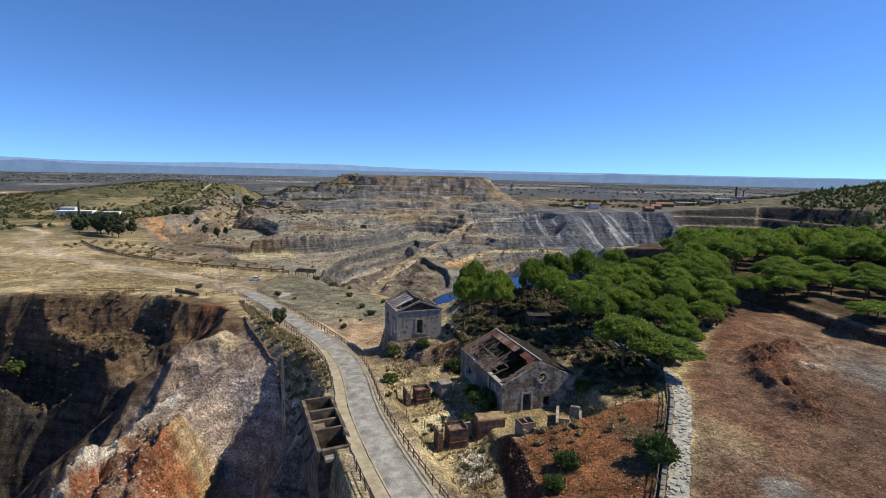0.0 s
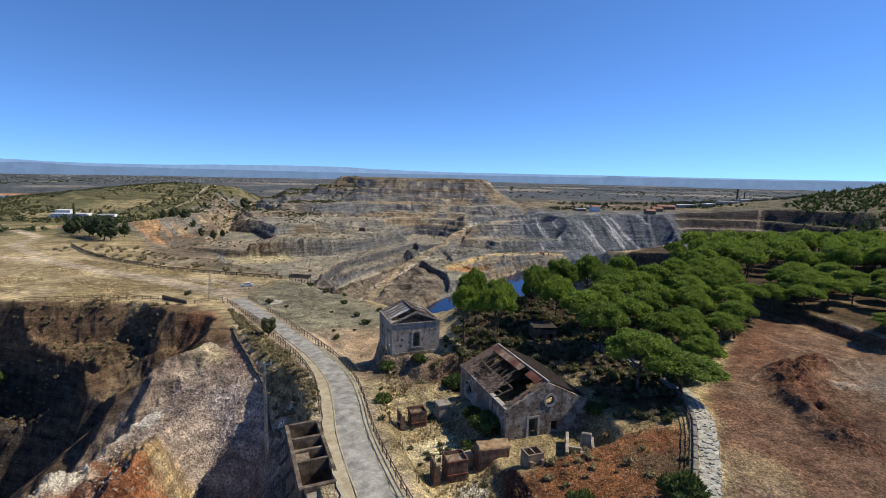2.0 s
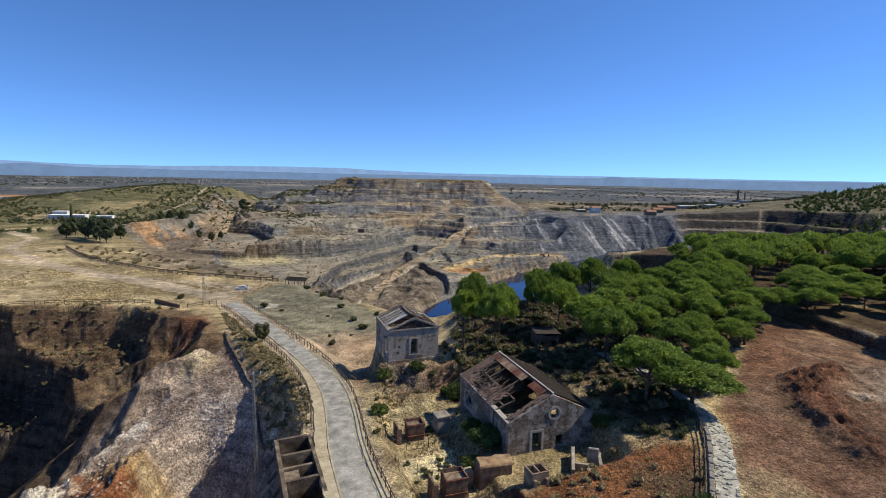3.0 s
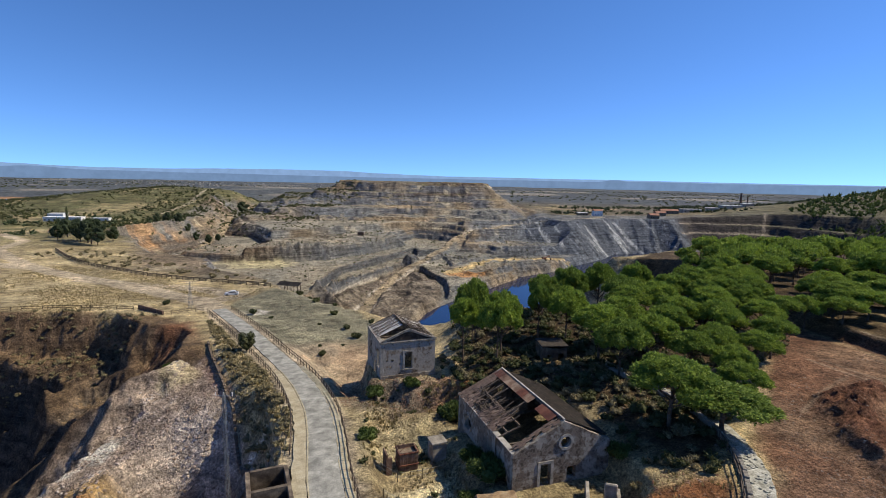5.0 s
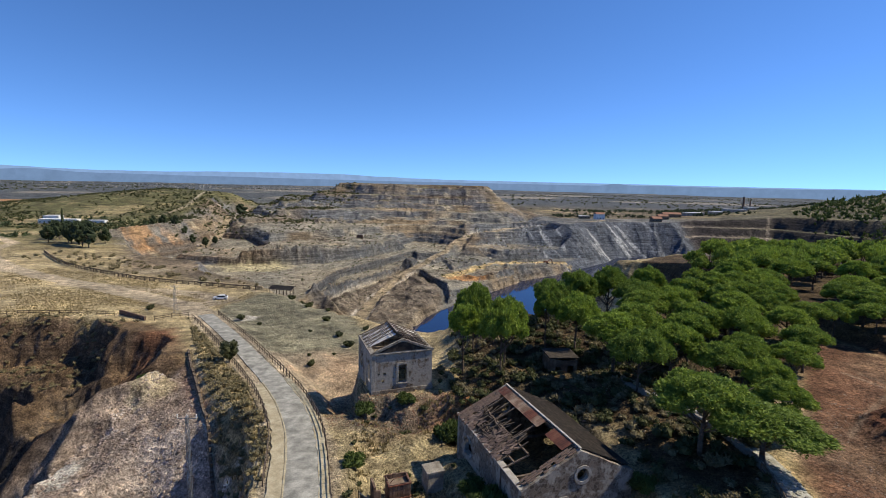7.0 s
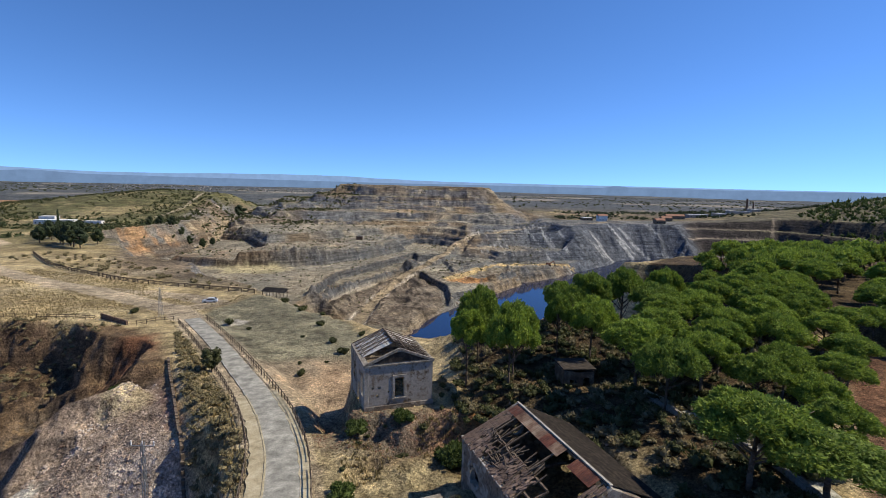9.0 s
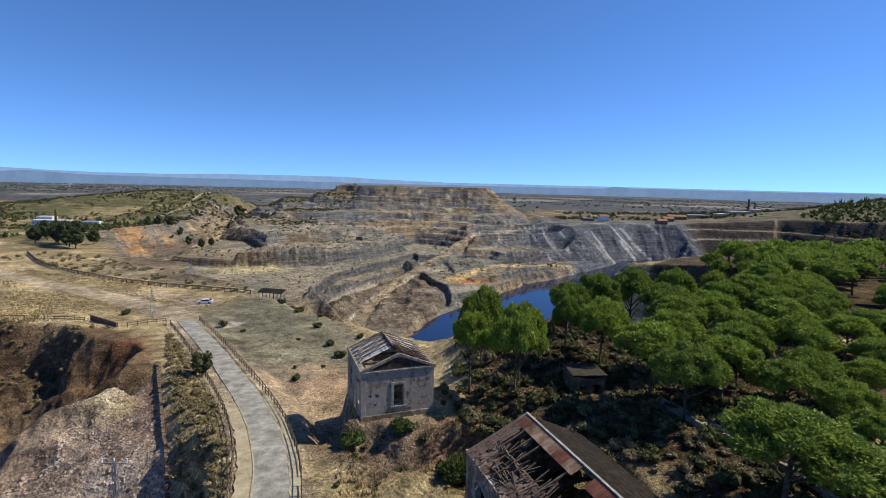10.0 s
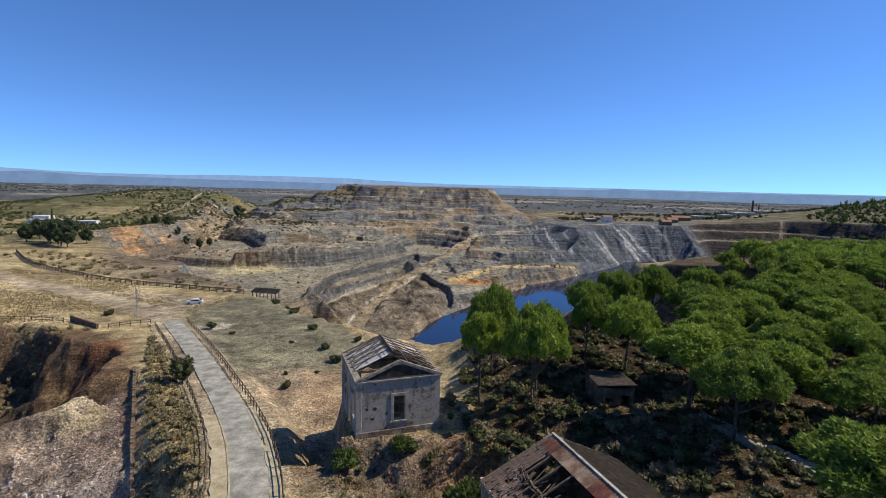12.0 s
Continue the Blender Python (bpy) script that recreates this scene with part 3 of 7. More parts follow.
    col = mix3(col, (0.40, 0.35, 0.29), by * smooth01(1.3 - np.abs(edge - 2.6) / 0.8 + 0.4 * n3) * 0.8)
    # red bank by the ruined house, pine litter behind it
    bank = smooth01((edge_distance(x, y, [(6, 30), (6, 50), (9, 53), (18, 57), (27, 57), (24, 46), (19.5, 36), (18, 20)]) + 1 + n3) / 2)
    ruddy = mix3(np.ones(x.shape + (3,)) * (0.27, 0.125, 0.06), (0.19, 0.135, 0.08), smooth01(0.2 + 1.6 * n2 + 0.5 * n3))
    col = mix3(col, ruddy, bank)
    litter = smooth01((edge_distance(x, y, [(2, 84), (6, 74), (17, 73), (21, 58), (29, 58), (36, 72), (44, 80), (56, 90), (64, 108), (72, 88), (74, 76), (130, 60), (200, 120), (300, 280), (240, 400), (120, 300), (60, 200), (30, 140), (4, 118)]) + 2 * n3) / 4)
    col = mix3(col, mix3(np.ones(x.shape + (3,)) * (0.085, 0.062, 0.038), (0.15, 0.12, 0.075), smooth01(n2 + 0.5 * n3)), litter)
    yard = smooth01((edge_distance(x, y, YARD[0]) + 1.5 + n3) / 2)
    tan = mix3(np.ones(x.shape + (3,)) * (0.29, 0.22, 0.13), (0.40, 0.34, 0.21), smooth01(n2 * 2))
    col = mix3(col, tan, yard)
    # dark red cut face below the bank, pale slab and grey rubble in the yard, orange cut by the square house
    cliff = smooth01(1.6 - np.abs(x - 8.8) / 1.9 + 0.3 * n3) * smooth01((57 - y) / 3) * smooth01((steep - 0.35) * 3)
    col = mix3(col, (0.135, 0.062, 0.042), cliff)
    col = mix3(col, (0.60, 0.54, 0.36), smooth01((edge_distance(x, y, [(-5.3, 62), (2, 64), (3.6, 58.5), (-3.6, 57.6)]) + 0.5 * n3) / 0.6) * 0.85)
    col = mix3(col, (0.44, 0.44, 0.41), smooth01((1.1 - np.hypot((x - 4.2) / 2.4, (y - 51) / 3.0) + 0.5 * n3) * 2) * 0.85)
    col = mix3(col, (0.36, 0.165, 0.075), smooth01((1.15 - np.hypot((x - 2.4) / 5.5, (y - 82.0) / 2.6) + 0.6 * n3) * 2) * 0.8)
    col = mix3(col, (0.20, 0.175, 0.15), smooth01(1.4 - np.hypot((x + 6) / 8, (y - 82) / 4.5) + 0.7 * n3) * 0.8)
    # beaten tracks
    for line, wide in ((ROAD, 3.6), (SIDE_ROAD, 3.5), (VILLAGE_ROAD, 3.0)):
        d, _ = line_distance(x, y, line)
        col = mix3(col, (0.40, 0.34, 0.255), smooth01((wide + 1.0 * n3 - d) / 1.5 + 0.5))
    for line, _, half in RAMPS:
        d, _ = line_distance(x, y, line)
        col = mix3(col, (0.31, 0.255, 0.175), smooth01((half + 1.5 * n3 - d) / 2) * 0.9)
        col = mix3(col, (0.50, 0.47, 0.42), smooth01(1 - np.abs(d - half - 0.5) / 1.2) * smooth01((n2 + 0.1) * 4) * 0.7)
    return np.clip(np.array((0.955, 0.93, 0.885)) * col * (1 + 0.10 * n3 + 0.08 * n2)[..., None], 0.01, 0.9)


# ---- materials ----
def material(name, rough=0.85, metal=0.0):
    m = bpy.data.materials.new(name)
    m.use_nodes = True
    b = m.node_tree.nodes["Principled BSDF"]
    b.inputs["Roughness"].default_value, b.inputs["Metallic"].default_value = rough, metal
    b.inputs["Specular IOR Level"].default_value = 0.25
    return m, m.node_tree, b


def noise_node(nt, scale, detail=6.0, rough=0.6, coords="Object"):
    tc = nt.nodes.new("ShaderNodeTexCoord")
    n = nt.nodes.new("ShaderNodeTexNoise")
    n.inputs["Scale"].default_value, n.inputs["Detail"].default_value, n.inputs["Roughness"].default_value = scale, detail, rough
    nt.links.new(tc.outputs[coords], n.inputs["Vector"])
    return n


def ramp(nt, value, stops):
    r = nt.nodes.new("ShaderNodeValToRGB")
    while len(r.color_ramp.elements) < len(stops):
        r.color_ramp.elements.new(0.5)
    for e, (p, c) in zip(r.color_ramp.elements, stops):
        e.position, e.color = p, (*c, 1) if len(c) == 3 else c
    nt.links.new(value, r.inputs[0])
    return r.outputs[0]


def mixed(nt, kind, a, b, fac=1.0):
    n = nt.nodes.new("ShaderNodeMix")
    n.data_type, n.blend_type = "RGBA", kind
    for value, slot in ((fac, 0), (a, 6), (b, 7)):
        if isinstance(value, bpy.types.NodeSocket):
            nt.links.new(value, n.inputs[slot])
        else:
            n.inputs[slot].default_value = value if slot == 0 else (*value, 1)
    return n.outputs[2]


def bump(nt, b, value, strength, distance):
    n = nt.nodes.new("ShaderNodeBump")
    n.inputs["Strength"].default_value, n.inputs["Distance"].default_value = strength, distance
    nt.links.new(value, n.inputs["Height"])
    nt.links.new(n.outputs[0], b.inputs["Normal"])


def surface(name, dark, mid, light, scale=1.2, rough=0.88, bumps=0.04, fine=9.0, metal=0.0, spread=0.18):
    """A weathered surface: three tones in blotches, with fine grain and relief."""
    m, nt, b = material(name, rough, metal)
    big, small = noise_node(nt, scale), noise_node(nt, scale * fine, 4)
    base = ramp(nt, big.outputs[0], ((0.5 - spread, dark), (0.5, mid), (0.5 + spread, light)))
    grain = ramp(nt, small.outputs[0], ((0.3, (0.72, 0.72, 0.72)), (0.7, (1.2, 1.2, 1.2))))
    info = nt.nodes.new("ShaderNodeObjectInfo")
    vary = ramp(nt, info.outputs["Random"], ((0.0, (0.88, 0.88, 0.88)), (1.0, (1.1, 1.1, 1.1))))
    nt.links.new(mixed(nt, "MULTIPLY", mixed(nt, "MULTIPLY", base, grain), vary), b.inputs["Base Color"])
    bump(nt, b, small.outputs[0], 0.6, bumps)
    return m


def ground_material():
    m, nt, b = material("ground_soil", 0.95)
    b.inputs["Specular IOR Level"].default_value = 0.1
    att = nt.nodes.new("ShaderNodeAttribute")
    att.attribute_name = "soil"
    n1, n2, n3 = noise_node(nt, 0.35, 10, 0.72), noise_node(nt, 3.2, 8, 0.75), noise_node(nt, 0.05, 10, 0.7)
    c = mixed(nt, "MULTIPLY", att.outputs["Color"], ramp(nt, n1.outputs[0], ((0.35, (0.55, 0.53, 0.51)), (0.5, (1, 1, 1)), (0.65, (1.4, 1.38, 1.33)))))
    c = mixed(nt, "MULTIPLY", c, ramp(nt, n2.outputs[0], ((0.37, (0.36, 0.35, 0.33)), (0.5, (1, 1, 1)), (0.63, (1.65, 1.64, 1.6)))))
    c = mixed(nt, "MULTIPLY", c, ramp(nt, n3.outputs[0], ((0.35, (0.8, 0.8, 0.8)), (0.65, (1.18, 1.18, 1.17)))))
    n4 = noise_node(nt, 14.0, 3, 0.7)
    tb, flatten, beds = nt.nodes.new("ShaderNodeTexCoord"), nt.nodes.new("ShaderNodeMapping"), nt.nodes.new("ShaderNodeTexNoise")
    flatten.inputs["Scale"].default_value = (0.035, 0.035, 0.7)
    beds.inputs["Scale"].default_value, beds.inputs["Detail"].default_value, beds.inputs["Roughness"].default_value = 1.0, 9, 0.72
    nt.links.new(tb.outputs["Object"], flatten.inputs[0])
    nt.links.new(flatten.outputs[0], beds.inputs["Vector"])
    c = mixed(nt, "MULTIPLY", c, ramp(nt, beds.outputs[0], ((0.36, (0.52, 0.52, 0.53)), (0.5, (1, 1, 1)), (0.64, (1.5, 1.47, 1.42)))))
    tc, stretch, crag = nt.nodes.new("ShaderNodeTexCoord"), nt.nodes.new("ShaderNodeMapping"), nt.nodes.new("ShaderNodeTexNoise")
    stretch.inputs["Scale"].default_value = (0.55, 0.55, 0.10)
    crag.inputs["Scale"].default_value, crag.inputs["Detail"].default_value, crag.inputs["Roughness"].default_value = 1.0, 8, 0.68
    nt.links.new(tc.outputs["Object"], stretch.inputs[0])
    nt.links.new(stretch.outputs[0], crag.inputs["Vector"])
    c = mixed(nt, "MULTIPLY", c, ramp(nt, crag.outputs[0], ((0.36, (0.72, 0.71, 0.71)), (0.5, (1, 1, 1)), (0.64, (1.25, 1.24, 1.22)))))
    c = mixed(nt, "MULTIPLY", c, ramp(nt, n4.outputs[0], ((0.38, (0.55, 0.54, 0.52)), (0.5, (1, 1, 1)), (0.62, (1.45, 1.45, 1.42)))))
    nt.links.new(c, b.inputs["Base Color"])
    add = nt.nodes.new("ShaderNodeMath")
    add.operation = "MULTIPLY_ADD"
    add.inputs[1].default_value = 2.0
    nt.links.new(n1.outputs[0], add.inputs[0])
    nt.links.new(n2.outputs[0], add.inputs[2])
    more = nt.nodes.new("ShaderNodeMath")
    more.operation = "MULTIPLY_ADD"
    more.inputs[1].default_value = 2.0
    nt.links.new(crag.outputs[0], more.inputs[0])
    nt.links.new(add.outputs[0], more.inputs[2])
    bump(nt, b, more.outputs[0], 1.0, 0.4)
    return m


def water_material(name, colour):
    m, nt, b = material(name, 0.06)
    b.inputs["Base Color"].default_value = (*colour, 1)
    b.inputs["Specular IOR Level"].default_value = 0.5
    n = noise_node(nt, 0.5, 4)
    bump(nt, b, n.outputs[0], 0.25, 0.05)
    return m


GROUND = ground_material()
WATER = water_material("lake_water", (0.006, 0.014, 0.05))
POND = water_material("reservoir_water", (0.03, 0.06, 0.12))


# ---- ground: one sheet out to the horizon ----
def build_ground():
    cy = -30.0
    r = np.concatenate([np.linspace(2, 58, 12), np.geomspace(60, 235, 430), np.geomspace(236, 900, 350), np.geomspace(910, 4900, 64)])
    a = np.concatenate([np.linspace(-44.5, 44.5, 720), np.linspace(46, 314, 70)])
    a = np.radians(a)
    rr, aa = np.meshgrid(r, a, indexing="ij")
    x, y = rr * np.sin(aa), cy + rr * np.cos(aa)
    z = height(x, y)
    gr, ga = np.gradient(z)
    steep = np.hypot(gr / np.gradient(rr, axis=0), ga / (np.maximum(np.gradient(aa, axis=1), 1e-5) * rr))
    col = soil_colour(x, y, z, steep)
    nr, na = x.shape
    verts = np.concatenate([np.stack([x, y, z], -1).reshape(-1, 3), [[0, cy, ground_z(0, cy)]]])
    i, j = np.meshgrid(np.arange(nr - 1), np.arange(na), indexing="ij")
    k = (j + 1) % na
    quads = np.stack([i * na + j, (i + 1) * na + j, (i + 1) * na + k, i * na + k], -1).reshape(-1, 4)[:, ::-1]
    fan = np.stack([np.full(na, nr * na), (np.arange(na) + 1) % na, np.arange(na)], -1)
    me = bpy.data.meshes.new("ground")
    me.vertices.add(len(verts))
    me.vertices.foreach_set("co", verts.ravel())
    nq, nf = len(quads), len(fan)
    me.loops.add(nq * 4 + nf * 3)
    me.loops.foreach_set("vertex_index", np.concatenate([quads.ravel(), fan.ravel()]).astype(np.int32))
    me.polygons.add(nq + nf)
    me.polygons.foreach_set("loop_start", np.concatenate([np.arange(nq) * 4, nq * 4 + np.arange(nf) * 3]).astype(np.int32))
    me.update(calc_edges=True)
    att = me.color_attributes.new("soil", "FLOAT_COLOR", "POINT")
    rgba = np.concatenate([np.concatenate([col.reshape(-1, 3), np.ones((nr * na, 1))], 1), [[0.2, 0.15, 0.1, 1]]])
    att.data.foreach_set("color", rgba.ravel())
    me.materials.append(GROUND)
    me.shade_smooth()
    ob = new("ground", me)
    return tagged(ob, "bare ochre, grey and rust-red mining ground with dry grass", "ground", kind="structure")


build_ground()


def flat_sheet(name, poly, z, mat, label):
    bm = bmesh.new()
    bm.faces.new([bm.verts.new((x, y, z)) for x, y in poly])
    bmesh.ops.triangulate(bm, faces=bm.faces[:])
    ob = part(name, bm, mat)
    return tagged(ob, label, "water", kind="structure")


def grown(poly, d):
    c = np.mean(poly, axis=0)
    return [tuple(np.array(p) + (np.array(p) - c) / np.linalg.norm(np.array(p) - c) * d) for p in poly]


flat_sheet("water", grown(LAKE, 9), WATER_Z, WATER, "dark blue still water of the flooded pit")
flat_sheet("water_reservoir", [(-690 + 205 * math.cos(k * 0.3), 930 + 108 * math.sin(k * 0.3)) for k in range(21)], -26.5, POND, "pale blue reservoir with bare orange banks")


# ---- trees ----
def foliage_material(name, dark, mid, light):
    m, nt, b = material(name, 0.75)
    geo = nt.nodes.new("ShaderNodeNewGeometry")
    n = noise_node(nt, 0.9, 4)
    info = nt.nodes.new("ShaderNodeObjectInfo")
    base = ramp(nt, geo.outputs["Random Per Island"], ((0.0, dark), (0.5, mid), (1.0, light)))
    base = mixed(nt, "MULTIPLY", base, ramp(nt, n.outputs[0], ((0.3, (0.7, 0.75, 0.7)), (0.7, (1.2, 1.15, 1.1)))))
    base = mixed(nt, "MULTIPLY", base, ramp(nt, info.outputs["Random"], ((0.0, (0.8, 0.82, 0.85)), (1.0, (1.15, 1.12, 1.0)))))
    nt.links.new(base, b.inputs["Base Color"])
    glow = nt.nodes.new("ShaderNodeBsdfTranslucent")
    nt.links.new(base, glow.inputs["Color"])
    both = nt.nodes.new("ShaderNodeMixShader")
    both.inputs[0].default_value = 0.3
    nt.links.new(b.outputs[0], both.inputs[1])
    nt.links.new(glow.outputs[0], both.inputs[2])
    nt.links.new(both.outputs[0], nt.nodes["Material Output"].inputs["Surface"])
    return m


BARK = surface("pine_bark", (0.06, 0.045, 0.035), (0.10, 0.075, 0.055), (0.16, 0.12, 0.09), 3.0, 0.95, 0.03)
NEEDLES = foliage_material("pine_needles", (0.11, 0.165, 0.03), (0.205, 0.29, 0.045), (0.32, 0.405, 0.07))
SCRUB = foliage_material("scrub_leaves", (0.045, 0.055, 0.022), (0.075, 0.085, 0.035), (0.12, 0.12, 0.055))
DARK_LEAF = foliage_material("eucalyptus_leaves", (0.03, 0.045, 0.022), (0.055, 0.075, 0.036), (0.09, 0.11, 0.055))
STRAW = foliage_material("dry_grass", (0.20, 0.15, 0.07), (0.30, 0.23, 0.11), (0.38, 0.31, 0.17))

ICO = bmesh.new()
bmesh.ops.create_icosphere(ICO, subdivisions=1, radius=1.0)
ICO_V = np.array([v.co for v in ICO.verts])
ICO_F = np.array([[v.index for v in f.verts] for f in ICO.faces])
ICO.free()


def leaf_cloud(rng, lumps, leaves, leaf, solid=True, droop=0.0):
    """Lumps (centre, radii) each covered with small pointed leaves. Returns verts and faces."""
    vs, fs, n = [], [], 0
    for c, rad in lumps:
        c, rad = np.array(c), np.array(rad)
        if solid:
            v = c + ICO_V * rad * 0.95 * (1 + 0.22 * rng.uniform(-1, 1, (len(ICO_V), 1)))
            vs.append(v)
            fs.append(ICO_F + n)
            n += len(v)
        k = leaves
        d = rng.normal(size=(k, 3))
        d[:, 2] = np.abs(d[:, 2]) * 0.9 - 0.35 * rng.random(k)
        d /= np.linalg.norm(d, axis=1, keepdims=True)
        p = c + d * rad * rng.uniform(0.85, 1.06, (k, 1))
        side = np.cross(d, rng.normal(size=(k, 3)))
        side /= np.linalg.norm(side, axis=1, keepdims=True) + 1e-9
        up = d * rng.uniform(0.5, 1.0, (k, 1)) + np.cross(side, d) * rng.uniform(-0.7, 0.7, (k, 1))
        up[:, 2] += 0.15 - droop
        s = leaf * rng.uniform(0.6, 1.35, (k, 1))
        tri = np.stack([p - side * s * 0.33, p + side * s * 0.33, p + up * s], 1).reshape(-1, 3)
        vs.append(tri)
        fs.append(np.arange(3 * k).reshape(-1, 3) + n)
        n += 3 * k
    return np.concatenate(vs), np.concatenate(fs)


def limb_bm(rng, height_, spread, base_r, limbs, lean=0.06, start=0.45):
    bm = bmesh.new()
    top = Vector((rng.uniform(-lean, lean) * height_, rng.uniform(-lean, lean) * height_, height_))
    pts = [Vector((0, 0, -0.6)).lerp(top, t) + Vector((rng.uniform(-1, 1), rng.uniform(-1, 1), 0)) * 0.03 * height_ * math.sin(3.1 * t) for t in (0, 0.35, 0.7, 1.0)]
    for k, (a, b) in enumerate(zip(pts[:-1], pts[1:])):
        add_beam(bm, a, b, base_r * 2 * (1 - 0.22 * k), sides=7, taper=0.78)
    for k in range(limbs):
        an = k * 2.4 + rng.uniform(-0.4, 0.4)
        t = rng.uniform(start, 0.95)
        a = pts[0].lerp(pts[-1], t)
        reach = spread * rng.uniform(0.5, 0.85)
        b = a + Vector((math.cos(an) * reach, math.sin(an) * reach, height_ * (0.30 + 0.22 * (1 - t))))
        mid = a.lerp(b, 0.5) + Vector((0, 0, -0.04 * height_))
        add_beam(bm, a, mid, base_r * 0.75, sides=5, taper=0.7)
        add_beam(bm, mid, b, base_r * 0.5, sides=5, taper=0.4)
    return bm


def pine_crown(rng, height_, spread, lobes, leaves, leaf):
    """A broad crown of rounded lobes on a flat-bottomed dome, each a dark core under many small needle sprays."""
    vs, fs, n, base = [], [], 0, 0.5 * height_
    for k in range(lobes):
        q = math.sqrt((k + 0.35) / lobes)
        an = k * 2.39996 + rng.uniform(-0.3, 0.3)
        rad = spread * 1.14 / math.sqrt(lobes) * rng.uniform(0.8, 1.25)
        reach = (spread - 0.8 * rad) * q
        up = math.sqrt(max(0.0, 1 - 0.78 * q * q)) * rng.uniform(0.88, 1.06)
        c = np.array((reach * math.cos(an), reach * math.sin(an), base + (height_ - base) * up - 0.68 * rad))
        flat_ = np.array((1, 1, 0.78))
        core = c + ICO_V * rad * 0.84 * flat_ * rng.uniform(0.85, 1.1, (len(ICO_V), 1))
        vs.append(core)
        fs.append(ICO_F + n)
        n += len(core)
        d = rng.normal(size=(leaves, 3))
        d[:, 2] = np.abs(d[:, 2]) - 0.45 * rng.random(leaves)
        d /= np.linalg.norm(d, axis=1, keepdims=True)
        bumps = 1 + 0.10 * np.sin(d[:, :1] * 9 + k) * np.sin(d[:, 1:2] * 9 + 2 * k) + 0.06 * np.sin(d[:, 2:] * 14 + k)
        p = c + d * rad * flat_ * bumps * rng.uniform(0.84, 1.04, (leaves, 1))
        a, b = rng.normal(size=(2, leaves, 3))
        a = a / np.linalg.norm(a, axis=1, keepdims=True)
        b = b / np.linalg.norm(b, axis=1, keepdims=True) + 0.5 * d
        s = leaf * rng.uniform(0.6, 1.4, (leaves, 1))
        vs.append(np.stack([p - a * s * 0.42, p + a * s * 0.42, p + b * s], 1).reshape(-1, 3))
        fs.append(np.arange(3 * leaves).reshape(-1, 3) + n)
        n += 3 * leaves
    return np.concatenate(vs), np.concatenate(fs)


def make_pine(seed, height_, spread, count, leaves, leaf, where, label, group="umbrella pines of the wood"):
    rng = np.random.RandomState(seed)
    t = thing("umbrella_pine", where, label, "tree", group)
    part("trunk", limb_bm(rng, height_ * 0.74, spread, 0.045 * height_ * 0.5 + 0.05, 9), BARK, t, "dark bare trunk with rising limbs", True)
    v, f = pine_crown(rng, height_, spread, count, leaves, leaf)
    link_mesh("crown", v, f, NEEDLES, t, "rounded bright green crown of needle tufts")
    return t


def at_ground(x, y, turn=0.0, scale=1.0, sink=0.0):
    return Matrix.Translation((x, y, ground_z(x, y) - sink)) @ Matrix.Rotation(turn, 4, "Z") @ Matrix.Diagonal((scale, scale, scale, 1))


PINE_LABEL = "umbrella pine with a bright green domed crown on bare ground"
pines_near = []
placed = []


def plant(x, y, height_, spread, seed):
    """Plants a pine, near ones from five fine shapes, far ones from five coarser ones."""
    spread *= 0.93
    k = seed % 5 + (5 if y > 135 else 0)
    src, h0, s0 = PINE_STOCK[k]
    m = Matrix.Translation((x, y, ground_z(x, y) - 0.1)) @ Matrix.Rotation(seed * 1.3, 4, "Z")
    if src is None:
        near_ = k < 5
        ob = make_pine(100 + k, h0, s0, 17 if near_ else 9, 1150 if near_ else 260, 0.23 if near_ else 0.46, m, PINE_LABEL)
        PINE_STOCK[k] = (ob, h0, s0)
    else:
        ob = copy_thing(src, m)
    ob.scale = (spread / s0, spread / s0, height_ / h0)
    placed.append((x, y, spread))
    return ob


PINE_STOCK = [(None, 8.0, 4.2), (None, 8.5, 3.8), (None, 7.5, 4.6), (None, 9.0, 4.0), (None, 8.0, 5.0)] * 2


